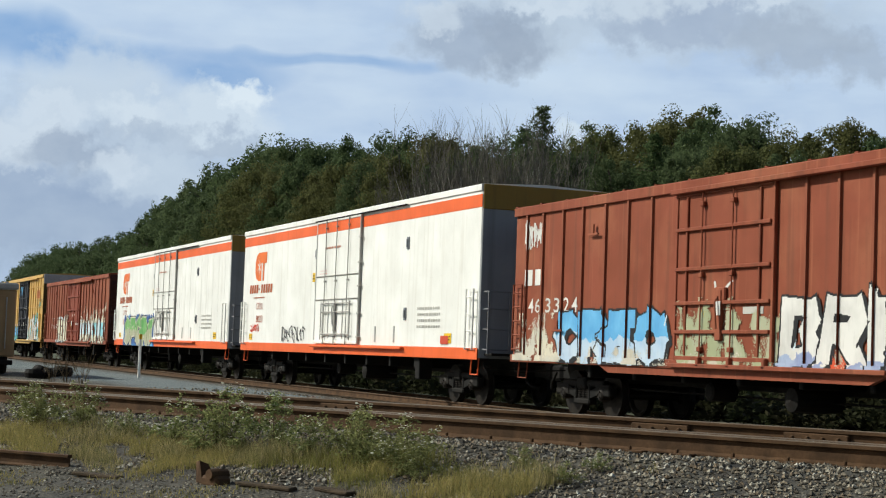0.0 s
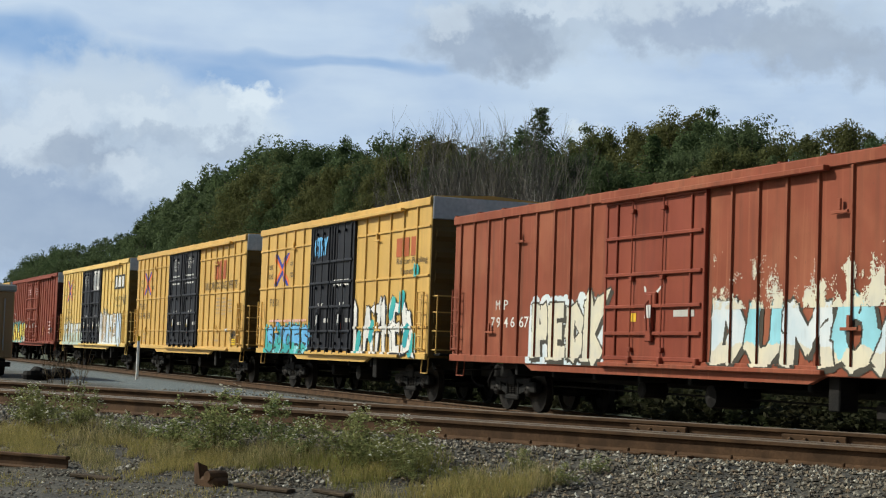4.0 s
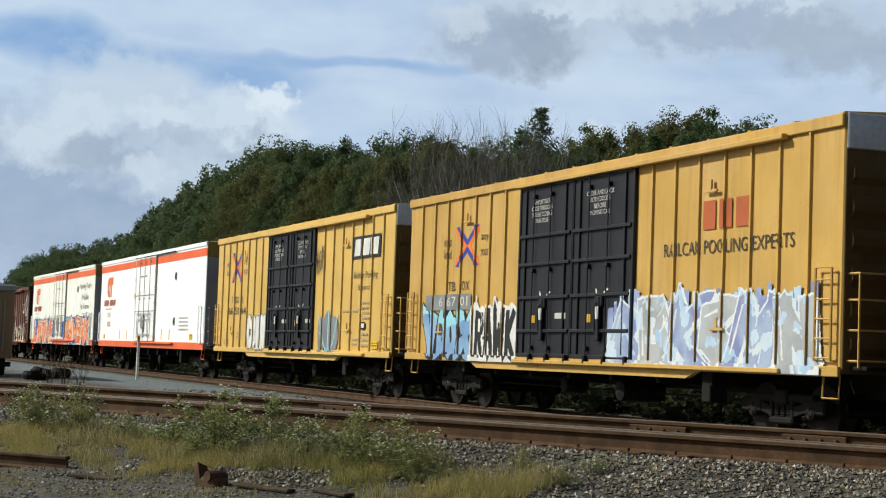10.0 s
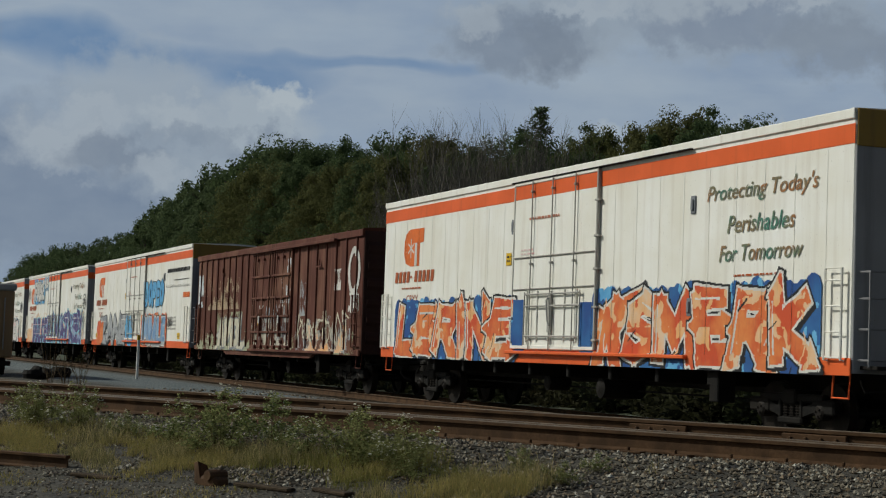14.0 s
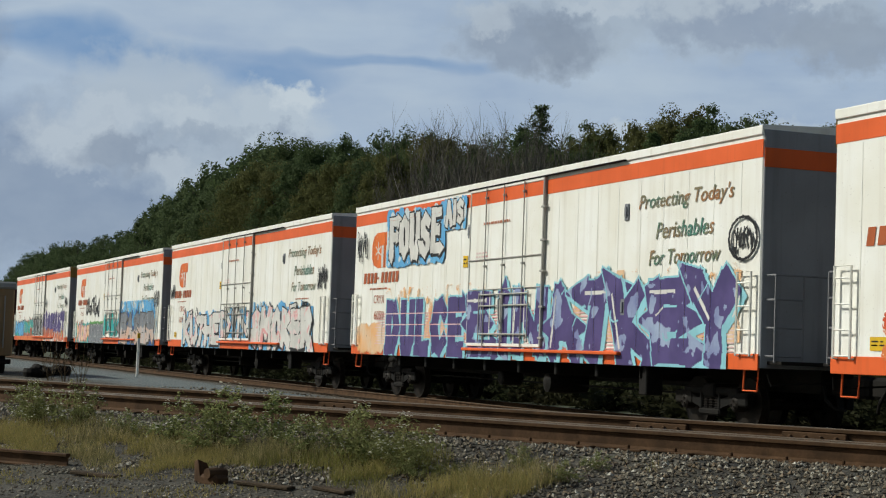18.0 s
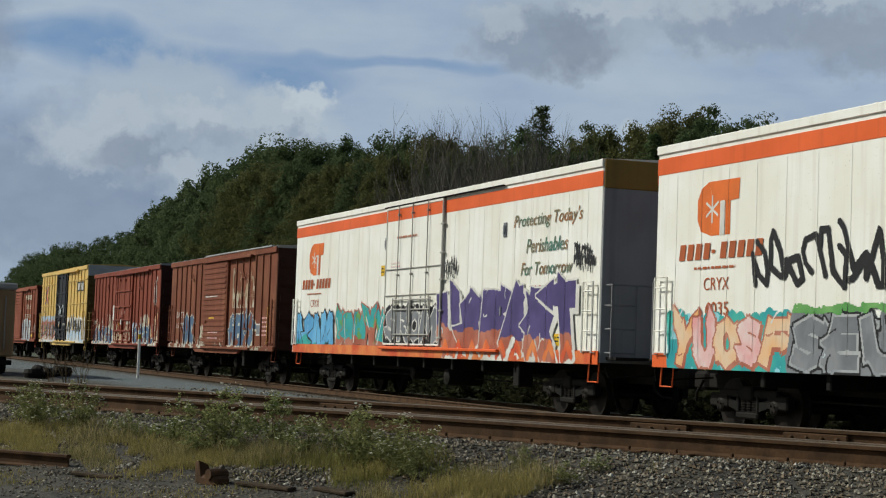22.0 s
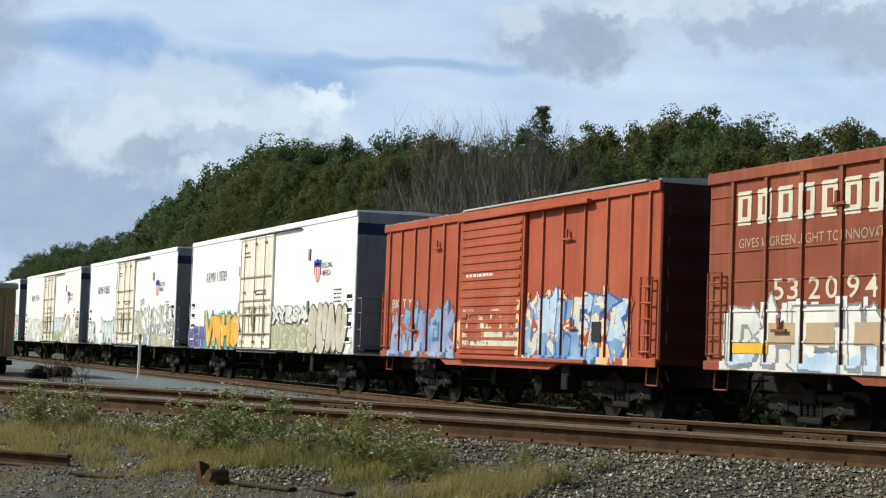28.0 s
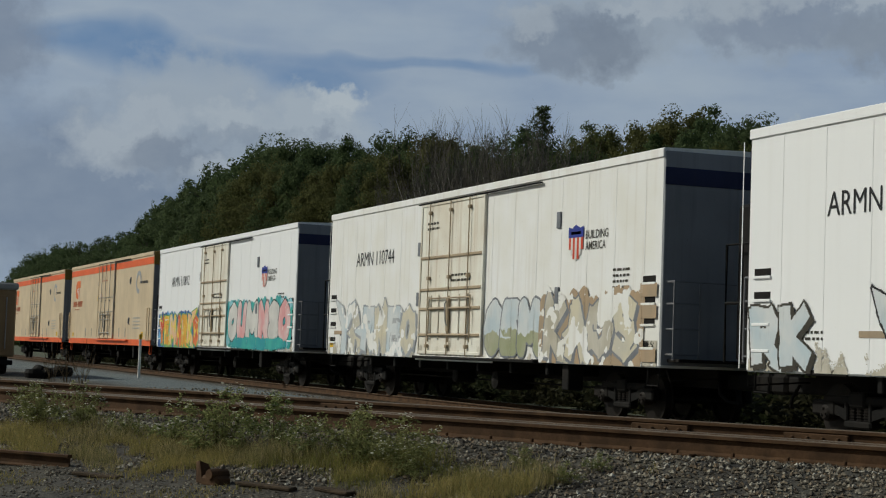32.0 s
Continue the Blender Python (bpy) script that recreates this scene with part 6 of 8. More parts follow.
    part("door_track", Shape().cbox(r0, r1, -W2 - 0.15, -W2 - 0.02, z_sill + 0.02, z_sill + 0.10, 0.012), paint, root)
    if roof_mat is GALV:
        part("roof_edge", Shape().cbox(d0 - 0.1, h - 0.5, -W2 - 0.085, -W2 + 0.02, top + 0.025, top + 0.075, 0.01), GALV, root, "bare metal roof edge")
    end_wall(car, L, 1.1, top - 0.02, END_SHADE[paint], ribs, cap=cap)
    roof(car, L, top, roof_mat or paint, 14, 0.12)
    end_gear(car, L, paint, 2.75, 5, top > 4.8, bars=paint)
    running_gear(car, L, 0.95)
    for x, z in ((h - 3.9, top - 0.75), (-h + 3.95, top - 0.62), (h - 3.6, 1.9), (-h + 2.4, 1.85)):
        if not d0 - 0.5 < x < d1 + 0.5:
            part("tack_board", Shape().cbox(x - 0.22, x + 0.22, -W2 - 0.085, -W2 - 0.05, z - 0.15, z - 0.1, 0.006).cbox(x - 0.05, x + 0.03, -W2 - 0.085, -W2 - 0.05, z - 0.1, z + 0.08, 0.006), paint, root)
    start_paint(car)
    return car


def spaced(a, b, step):
    n = max(1, round((b - a) / step))
    return [a + (b - a) * k / n for k in range(n + 1)]


POSTS60 = [s * x for s in (-1, 1) for x in (3.42, 4.29, 5.15, 6.02, 6.88, 7.75, 8.62)]
POSTS50G = [s * x for s in (-1, 1) for x in (2.95, 3.95, 4.95, 5.95, 6.95)]


def train():
    # 0: brown boxcar with blue and white pieces
    c = boxcar(-32.37, -14.47, "reddish-brown boxcar with blue and white graffiti and barred plug door", BROWN, 4.36, [-8.3, -7.47, -6.49, -5.56, -4.55, -3.59, -2.64, 2.5, 3.4, 4.3, 5.2, 6.1, 7.0, 7.9], [(-1.6, 1.6)], BROWN, ribs=5, post_w=0.09)
    p = c["paint"]
    p.marks("463324", -8.24, -5.66, 2.10, 2.40, CHALK)
    p.rect(-8.3, -8.0, 2.68, 3.02, CHALK, 1)
    p.rect(-7.86, -7.55, 2.68, 3.02, CHALK, 1)
    p.into("lettering", c["root"])
    scrawl(c, (-8.4, -7.5, 3.4, 4.1), CHALK, 3, 8, 0.02)
    piece(c, (-6.7, -2.0, 1.05, 2.16), "CREO", [SKYB], INK, None, seed=4, slim=1.5, low=PALE_BLUE, cut=0.5, gap=0.05, wild=0.45, wave=0.02, label="blue block graffiti with black outline")
    p.smear(-8.6, -6.5, 1.08, 2.1, BONE, 1, 0.65)
    p.smear(-1.7, 2.2, 1.08, 2.3, OLIVE, 1, 0.65)
    p.smear(-8.8, 8.8, 1.08, 1.5, WASHED, 1, 0.3)
    p.into("old_graffiti", c["root"], "faded olive and cream overspray")
    p.smear(2.2, 6.3, 1.08, 1.5, HOT, 1, 0.55)
    p.into("old_graffiti", c["root"])
    piece(c, (1.8, 5.9, 1.08, 2.3), "BRIZ", [CHALK], INK, None, seed=7, slim=0.8, low=PERI, cut=0.25, wild=0.7)

    # 1, 2: white reefers
    c = reefer(-55.65, -34.36, WHITE, "long white refrigerator car with orange stripes and a plug door", "8023", slogan=False, seams=False)
    scrawl(c, (-9.5, -8.4, 1.66, 1.94), RED, 5, 6, 0.02)
    p = c["paint"]
    scrawl(c, (-5.6, -3.1, 1.36, 1.86), INK, 32, 9, 0.024)
    p.rect(8.3, 8.8, 1.4, 1.6, RED, 1)
    p.into("stencil", c["root"])
    c = reefer(-78.90, -57.54, WHITE, "long white refrigerator car with orange stripes and green and blue graffiti", "8087", slogan=False)
    piece(c, (-8.3, -2.0, 1.08, 2.35), "SPOR5", [GREEN], INK, COBALT, seed=12, slim=1.0, low=OLIVE, cut=0.55, wild=0.7, rim=BONE, label="green and blue graffiti")

    # 3: brown boxcar, cream piece
    c = boxcar(-100.77, -80.90, "weathered reddish-brown boxcar with cream graffiti along the bottom", BROWN, 4.42, [-9.5, -8.7, -7.83, -6.96, -6.09, -5.19, -4.3, -3.49, -2.6, 2.8, 3.65, 4.5, 5.4, 6.3, 7.2, 8.1, 9.0], [(-1.8, 1.96)], DEEP_RED, ribs=5, post_w=0.09)
    p = c["paint"]
    p.marks("MP", -7.4, -6.65, 2.22, 2.43, CHALK)
    p.marks("794667", -7.65, -5.45, 1.83, 2.06, CHALK)
    p.into("lettering", c["root"])
    piece(c, (-5.3, -2.0, 1.08, 2.4), "PECK", [BONE], INK_SOFT, ICE, seed=14, slim=1.2, wild=0.5)
    piece(c, (2.2, 9.2, 1.08, 2.3), "DUMOAR", [ICE, AQUA], INK_SOFT, None, seed=15, slim=0.9, low=BONE)
    p.smear(2.2, 9.4, 2.1, 3.1, BONE, 1, 0.45)
    p.into("old_graffiti", c["root"])

    # 4: yellow boxcar with gridded side and black door
    c = boxcar(-118.14, -102.40, "yellow ribbed boxcar with black double door, blue and white graffiti", WARM_YELLOW, 5.03, POSTS50G, [(-2.0, 0.0), (0.03, 2.03)], BLACK, grid=(1.85, 3.13, 4.35), ribs=6, cap=GALV, roof_mat=WARM_YELLOW)
    p = c["paint"]
    emblem(c, -6.1, -4.5, 3.18, 4.2)
    for k in range(3):
        p.rect(5.4 + k * 0.55, 5.8 + k * 0.55, 3.66, 4.14, RUST_TXT, 1)
    p.text("Railcar Pooling", 5.45, 7.7, 3.42, 3.62, INK_SOFT)
    p.text("Experts", 5.8, 7.0, 3.16, 3.36, INK_SOFT)
    p.marks("FBOX", -6.6, -5.4, 2.55, 2.78, INK_SOFT)
    p.bars(0.3, 1.7, 3.0, 3.25, CHALK, 2, 3)
    p.rect(0.9, 1.15, 1.8, 2.0, RED, 2)
    p.into("lettering", c["root"])
    piece(c, (-6.7, -2.0, 1.04, 1.95), "SUCES", [SKYB], INK, TEAL, seed=17, slim=0.9, low=TEAL, ragged=True)
    p.bars(-6.5, -2.4, 2.0, 2.16, PINK, 1, 9, 2)
    p.into("old_graffiti", c["root"])
    piece(c, (2.2, 6.9, 1.1, 2.5), "LATHE6", [CHALK], INK, None, seed=18, slim=0.3, wild=1.0, gap=0.10)
    for x, z in ((2.5, 1.3), (3.6, 1.6), (5.2, 2.2), (6.3, 1.5), (6.8, 1.25), (5.9, 2.35)):
        p.stroke([(x, z), (x + 0.15, z + 0.3)], 0.17, TEAL, 1)
    p.into("old_graffiti", c["root"])
    p.stroke([(6.95, 3.28), (6.98, 3.28)], 0.17, TEAL, 3)
    p.into("patch", c["root"], "round teal sticker")
    piece(c, (-1.6, -0.4, 3.9, 4.5), "CTRY", [SKYB], None, None, seed=3, slim=0.4)

    # 5: yellow boxcar, clean
    c = boxcar(-138.61, -120.10, "yellow sixty-foot boxcar with gridded ribs and black double doors", WARM_YELLOW, 5.03, POSTS60, [(-2.5, -0.03), (0.03, 2.5)], BLACK, grid=(1.80, 3.13, 4.40), ribs=6, cap=GALV, roof_mat=WARM_YELLOW)
    p = c["paint"]
    emblem(c, -7.65, -6.2, 3.3, 4.26)
    for k in range(3):
        p.rect(5.1 + k * 0.53, 5.5 + k * 0.53, 3.62, 4.28, RUST_TXT, 1, 0.06 * (k == 2))
    p.text("RAILCAR POOLING EXPERTS", 3.52, 8.2, 3.26, 3.54, INK_SOFT)
    p.marks("TBOX", -8.6, -6.9, 2.70, 2.95, INK_SOFT)
    p.marks("664613", -8.6, -6.4, 2.30, 2.55, INK_SOFT)
    p.notice(FIRST, -1.75, -0.75, 4.1, 4.62, CHALK)
    p.notice(SHUT, 0.55, 1.75, 4.16, 4.62, CHALK)
    for a in (-1.9, 0.5):
        p.bars(a, a + 1.3, 3.55, 3.98, CHALK, 3, 5)
        p.rect(a + 0.5, a + 0.62, 1.9, 2.15, CHALK, 2)
        p.rect(a + 0.45, a + 0.6, 1.65, 1.85, RED, 2)
    p.into("lettering", c["root"])
    for a, z0, z1, n, k in ((5.35, 2.35, 3.0, 5, 41), (6.2, 2.3, 3.0, 5, 42), (7.1, 2.4, 2.9, 4, 43), (5.3, 1.35, 1.5, 1, 44), (-8.3, 1.3, 1.6, 2, 45), (-7.4, 1.3, 1.7, 3, 46)):
        p.bars(a, a + 0.55, z0, z1, TAN, n, k)
    p.rect(6.9, 7.15, 1.75, 1.85, CHALK, 1)
    tagged(p.into("lettering", c["root"]), "small faded print")
    scrawl(c, (7.6, 8.6, 1.3, 1.85), INK, 8, 5, 0.035)
    sign(p, 7.8, 8.3, 1.28, 1.5)
    p.into("placard", c["root"])

    # 6: yellow boxcar with white pieces
    c = boxcar(-159.20, -140.61, "bright yellow boxcar with black double doors and white and grey graffiti", PALE_YELLOW, 5.03, POSTS60, [(-2.55, -0.03), (0.03, 2.55)], BLACK, ribs=6, cap=GALV, roof_mat=PALE_YELLOW)
    p = c["paint"]
    emblem(c, -7.6, -5.9, 3.35, 4.48)
    p.rect(6.05, 8.4, 3.72, 4.36, INK, 1)
    for k in range(3):
        p.rect(6.2 + k * 0.72, 6.75 + k * 0.72, 3.80, 4.28, CHALK, 2, 0.08)
    p.text("Railcar Pooling", 6.2, 8.2, 3.14, 3.38, INK_SOFT)
    p.text("Experts", 6.6, 7.6, 2.84, 3.02, INK_SOFT)
    p.marks("TBOX", -7.7, -6.1, 2.72, 2.95, INK_SOFT)
    p.marks("666147", -8.2, -5.6, 2.36, 2.60, INK_SOFT)
    p.rect(0.5, 2.3, 3.72, 4.72, CHALK, 1)
    p.notice(FIRST, -1.95, -0.75, 4.0, 4.55, CHALK)
    p.into("lettering", c["root"])
    piece(c, (-8.2, -2.7, 1.12, 2.2), "THBSER", [ICE, BONE], INK_SOFT, None, seed=21, slim=0.75, low=TAN, cut=0.45, wild=0.8)
    p.smear(-8.4, -2.0, 1.07, 1.7, MINT, 1, 0.7)
    p.into("old_graffiti", c["root"])
    piece(c, (2.6, 7.9, 1.08, 2.6), "1HABEM", [SILVER, TAN, PALE_BLUE], INK_SOFT, None, seed=22, slim=0.95, rim=CHALK, inner=ICE, wild=0.6, gap=0.06)
    p.smear(2.6, 8.0, 1.07, 1.5, ICE, 1, 0.8)
    p.into("old_graffiti", c["root"])
    scrawl(c, (0.7, 2.0, 3.8, 4.6), SILVER, 9, 6, 0.04)
    scrawl(c, (8.4, 8.9, 2.9, 3.5), INK, 10, 4, 0.015)

    # 7: red-brown high boxcar with yellow piece
    c = boxcar(-180.13, -161.30, "tall red-brown boxcar with double doors and yellow and teal graffiti", DEEP_RED, 5.03, POSTS60, [(-2.45, 0.15), (0.2, 2.8)], DEEP_RED, ribs=6, cap=GALV, roof_mat=DEEP_RED)
    p = c["paint"]
    p.marks("WRWK", -8.6, -7.0, 2.75, 2.95, CHALK)
    p.marks("737179", -8.6, -6.9, 2.36, 2.58, CHALK)
    p.notice(SHUT, 1.1, 2.4, 3.92, 4.36, CHALK)
    p.bars(-1.5, -0.4, 3.95, 4.35, PINK, 3, 6)
    for a in (-1.5, 1.2):
        p.rect(a + 0.3, a + 0.45, 1.75, 2.1, CHALK, 3)
        p.rect(a + 0.2, a + 0.55, 2.2, 2.3, SILVER, 3)
    p.bars(6.6, 7.6, 1.6, 2.4, PINK, 4, 7)
    p.rect(7.7, 8.1, 1.7, 2.0, INK, 2)
    sign(p, 8.3, 8.8, 1.25, 1.42)
    p.rect(5.1, 5.2, 1.55, 2.05, REFLECT, 2)
    p.into("lettering", c["root"])
    piece(c, (-8.2, -2.3, 1.08, 2.3), "3MAPIE", [LEMON], INK, TEAL, seed=24, slim=0.9, low=BONE, cut=0.3, wild=1.0, ragged=True, label="yellow wild-style graffiti with teal shadow")

    # 8: ochre boxcar with periwinkle piece
    c = boxcar(-200.77, -181.71, "dull ochre boxcar with black double doors and blue and silver graffiti", OCHRE, 5.03, POSTS60, [(-2.5, 0.1), (0.15, 2.75)], BLACK, ribs=6, cap=GALV, roof_mat=OCHRE)
    p = c["paint"]
    emblem(c, -6.4, -4.95, 3.26, 4.2)
    for k in range(3):
        p.rect(5.3 + k * 0.55, 5.72 + k * 0.55, 3.5, 4.0, RUST_TXT, 1)
    p.text("RAILCAR POOLING EXPERTS", 3.9, 8.2, 3.08, 3.32, INK_SOFT)
    p.marks("TBOX", -7.0, -5.6, 2.70, 2.92, INK_SOFT)
    p.notice(FIRST, -1.9, -0.85, 4.0, 4.52, CHALK)
    p.notice(BOTH, 0.75, 1.95, 4.0, 4.52, CHALK)
    p.into("lettering", c["root"])
    piece(c, (-8.3, -5.2, 1.08, 2.25), "VIOX", [AQUA], INK, None, seed=26, slim=1.0, low=MIDBLUE, cut=0.6, wild=0.5)
    p.rect(-8.2, -5.3, 2.25, 2.62, SMOKE, 1)
    p.into("patch", c["root"], "dark overpainted patch")
    p.marks("667011", -7.4, -4.9, 2.34, 2.56, BONE)
    piece(c, (-5.0, -2.7, 1.08, 2.3), "RAWK", [INK], CHALK, CHALK, seed=27, slim=0.7, rim=CHALK, wild=0.4)
    piece(c, (2.0, 8.9, 1.08, 2.4), "4BK5MN", [PERI, SILVER], ICE, PERI, seed=28, slim=0.9, inner=PALE_BLUE, wild=1.0, ragged=True, label="periwinkle and silver graffiti")

    # 9: yellow boxcar with white bubble and leaf piece
    c = boxcar(-220.89, -201.96, "yellow boxcar with black doors, white bubble tag and dark leaf graffiti", YELLOW, 5.03, POSTS60, [(-2.5, -0.03), (0.03, 2.5)], BLACK, ribs=6, cap=GALV, roof_mat=YELLOW)
    p = c["paint"]
    emblem(c, -7.4, -5.95, 3.44, 4.48)
    p.rect(6.05, 8.4, 3.74, 4.36, INK, 1)
    for k in range(3):
        p.rect(6.2 + k * 0.72, 6.75 + k * 0.72, 3.82, 4.28, CHALK, 2, 0.08)
    p.text("Railcar Pooling", 6.2, 8.2, 3.14, 3.38, INK_SOFT)
    p.text("Experts", 6.6, 7.6, 2.84, 3.02, INK_SOFT)
    p.marks("TBOX", -7.4, -5.9, 2.72, 2.95, INK_SOFT)
    p.marks("665164", -7.9, -5.3, 2.34, 2.58, INK_SOFT)
    p.notice(FIRST, -1.9, -0.75, 3.95, 4.5, CHALK)
    p.notice(BOTH, 0.7, 1.9, 3.95, 4.5, CHALK)
    p.into("lettering", c["root"])
    piece(c, (-5.0, -2.8, 1.15, 2.3), "COUN", [CHALK], SMOKE, None, seed=30, slim=1.2, soft=True)
    rng = random.Random(4)
    for x0, x1 in ((3.05, 3.75), (4.0, 5.0)):
        p.blob(x0, x1, 1.15, 2.2, SMOKE, 2, rng, 0.15)
    p.wedges([((4.05, 1.1), (4.05, 1.95), 0.12, 0.72, 0.0), ((4.05, 1.95), (4.05, 2.35), 0.72, 0.05, 0.0)], 0.0, SMOKE, 1)
    p.stroke([(4.05, 1.0), (4.05, 2.3)], 0.04, AQUA, 3)
    p.stroke([(3.1, 2.2), (3.6, 1.4), (4.0, 1.1)], 0.03, AQUA, 3)
    p.stroke([(4.9, 2.2), (4.5, 1.4), (4.1, 1.1)], 0.03, AQUA, 3)
    p.into("graffiti", c["root"], "dark leaf-shaped graffiti edged in pale blue")
    for a, z0, z1, n, k in ((5.25, 2.25, 2.4, 1, 41), (6.15, 2.25, 2.4, 1, 42), (7.0, 2.05, 2.6, 4, 43), (7.0, 1.3, 1.75, 3, 44), (6.2, 1.35, 1.6, 2, 47), (-8.2, 1.3, 1.5, 2, 45), (-6.4, 1.5, 1.75, 2, 46)):
        p.bars(a, a + 0.6, z0, z1, TAN, n, k)
    p.rect(7.0, 7.35, 1.8, 2.0, INK, 2)
    p.rect(7.05, 7.3, 1.84, 1.96, CHALK, 3)
    sign(p, 7.95, 8.45, 1.28, 1.5, 6)
    tagged(p.into("lettering", c["root"]), "small faded print")
    scrawl(c, (2.6, 3.4, 3.4, 4.35), INK, 12, 4, 0.018)

    # 10: newest reefer
    c = reefer(-244.37, -222.74, FRESH, "clean bright white refrigerator car with orange stripes", "8205", slogan=False, seams=False)
    # 11: orange piece
    c = reefer(-267.50, -246.23, CREAM, "off-white refrigerator car covered low down with orange and blue graffiti", "6163")
    piece(c, (-9.4, -2.0, 1.08, 2.45), "LERINE", [HOT], INK, COBALT, seed=33, slim=0.85, rim=CHALK, inner=PEACH, wild=0.9, gap=0.07, label="orange wild-style graffiti on a blue cloud")
    piece(c, (2.2, 9.6, 1.08, 2.5), "1SMERK", [HOT], INK, COBALT, seed=34, slim=0.85, rim=CHALK, inner=PEACH, wild=1.0, gap=0.07, label="orange wild-style graffiti on a blue cloud")
    p = c["paint"]
    p.rect(-1.9, -1.35, 1.3, 2.4, COBALT, 1)
    p.rect(1.4, 1.95, 1.3, 2.3, COBALT, 1)
    p.into("old_graffiti", c["root"])

    # 12: dark maroon boxcar
    c = boxcar(-288.71, -269.26, "dark weathered maroon boxcar with faded patches and dull graffiti", MAROON, 4.50, spaced(-9.2, -2.4, 0.85) + spaced(3.6, 9.2, 0.9), [(-1.6, 0.7), (0.75, 2.95)], MAROON, ribs=6, post_w=0.09)
    p = c["paint"]
    for k, (a, b, z0, z1, m, dens) in enumerate(((-9.3, 9.3, 1.06, 1.9, OLIVE, 0.40), (-6.5, -3.0, 1.1, 2.4, OLIVE, 0.7), (-8.5, -3.5, 2.5, 3.7, TAN, 0.42), (3.8, 4.6, 2.2, 3.3, SILVER, 0.6), (3.4, 8.9, 1.1, 2.2, SILVER, 0.5), (7.3, 7.8, 2.9, 3.5, CHALK, 0.9), (-9.6, -8.8, 2.6, 3.8, ICE, 0.6), (4.6, 8.4, 1.1, 1.9, PEACH, 0.45), (-1.6, 3.0, 1.2, 2.6, WASHED, 0.40), (1.8, 2.9, 2.6, 4.0, ICE, 0.4))):
        p.smear(a, b, z0, z1, m, 1 + k, dens)
    p.into("old_graffiti", c["root"], "washed-out olive, tan and grey spray")
    piece(c, (-6.3, -2.6, 1.1, 2.2), "AMBL", [BONE], SMOKE, None, seed=37)
    scrawl(c, (-0.6, 2.6, 1.4, 2.6), SILVER, 21, 8, 0.03)
    scrawl(c, (3.6, 8.6, 1.3, 2.3), BONE, 29, 9, 0.04)
    p.stroke([(9.0 + 0.45 * math.cos(a * 0.4), 3.4 + 0.6 * math.sin(a * 0.4)) for a in range(17)], 0.09, CHALK, 4)
    scrawl(c, (8.6, 9.4, 2.2, 2.9), CHALK, 5, 4, 0.06)

    # 13: reefer with blue words
    c = reefer(-311.07, -289.87, CREAM, "off-white refrigerator car with grey, blue and orange graffiti", "6152", slogan=False)
    p = c["paint"]
    p.bars(6.3, 10.3, 3.98, 4.34, INK, 1, 15)
    p.bars(7.6, 10.2, 3.72, 3.82, INK_SOFT, 1, 16)
    p.text("Rock Solid Transportation Solutions", 6.2, 10.3, 3.44, 3.60, INK_SOFT)
    p.rect(9.3, 10.4, 3.05, 3.25, ORANGE_LOGO, 1)
    p.into("lettering", c["root"])
    piece(c, (-8.2, -1.9, 1.08, 2.5), "ZANE", [SILVER], INK, None, seed=40, slim=1.1, inner=SMOKE, wild=0.9, gap=0.08, label="grey graffiti with blue and orange behind")
    p.blob(-9.2, -7.6, 1.08, 2.3, HOT, 1, random.Random(5), 0.4)
    p.blob(-1.9, -0.2, 1.1, 2.4, SKYB, 1, random.Random(6), 0.3)
    p.into("old_graffiti", c["root"])
    piece(c, (2.0, 5.75, 2.75, 3.85), "DOPEO", [SKYB], INK, None, seed=41, slim=0.55, soft=True, gap=0.02, label="blue dripping letters")
    for k in range(8):
        x = 2.3 + k * 0.45
        p.rect(x, x + 0.05, 2.4, 2.9, SKYB, 2)
    p.into("paint_drips", c["root"])
    piece(c, (1.9, 6.4, 1.08, 2.4), "MDALE", [MIDBLUE], INK, HOT, seed=42, slim=1.1, rim=CHALK, low=SILVER, cut=0.25, wild=0.3, label="blue block letters on an orange cloud")
    scrawl(c, (6.7, 7.5, 1.9, 2.3), INK, 13, 4, 0.03)

    # 14: purple block letters
    c = reefer(-334.31, -313.15, CREAM, "off-white refrigerator car with large purple and white graffiti letters", "6059", cap=ORANGE)
    p = c["paint"]
    p.smear(-7.9, -1.0, 1.5, 2.8, PEACH, 1, 0.6)
    p.smear(2.5, 10.0, 1.5, 2.85, PEACH, 1, 0.6)
    p.blob(-10.3, -7.6, 1.08, 1.9, PEACH, 1, random.Random(9), 0.3)
    for k in range(12):
        p.rect(-8.6 + (k % 3) * 0.1, 9.8, 1.35 + k * 0.07, 1.375 + k * 0.07, PINK, 2)
    p.into("old_graffiti", c["root"], "orange and pink overspray")
    piece(c, (-7.8, -2.2, 1.02, 2.55), "DULCE", [PURPLE], AQUA, None, seed=44, slim=1.0, wave=0.0, wild=0.15, label="purple block letters edged in pale blue")
    piece(c, (-2.1, 2.3, 1.05, 2.7), "EIN", [PURPLE], AQUA, None, seed=43, slim=0.95, inner=PERI, wild=0.5, label="purple graffiti across the door")
    piece(c, (2.3, 9.9, 1.05, 2.75), "ATKEY", [PURPLE], AQUA, None, seed=45, slim=1.1, inner=PERI, wild=1.0, label="purple wild-style graffiti edged in pale blue")
    piece(c, (-7.7, -3.9, 3.45, 4.75), "FOUSE", [CHALK], INK, SKYB, seed=46, slim=0.9, wild=0.25, wave=0.1, label="white letters with black outline")
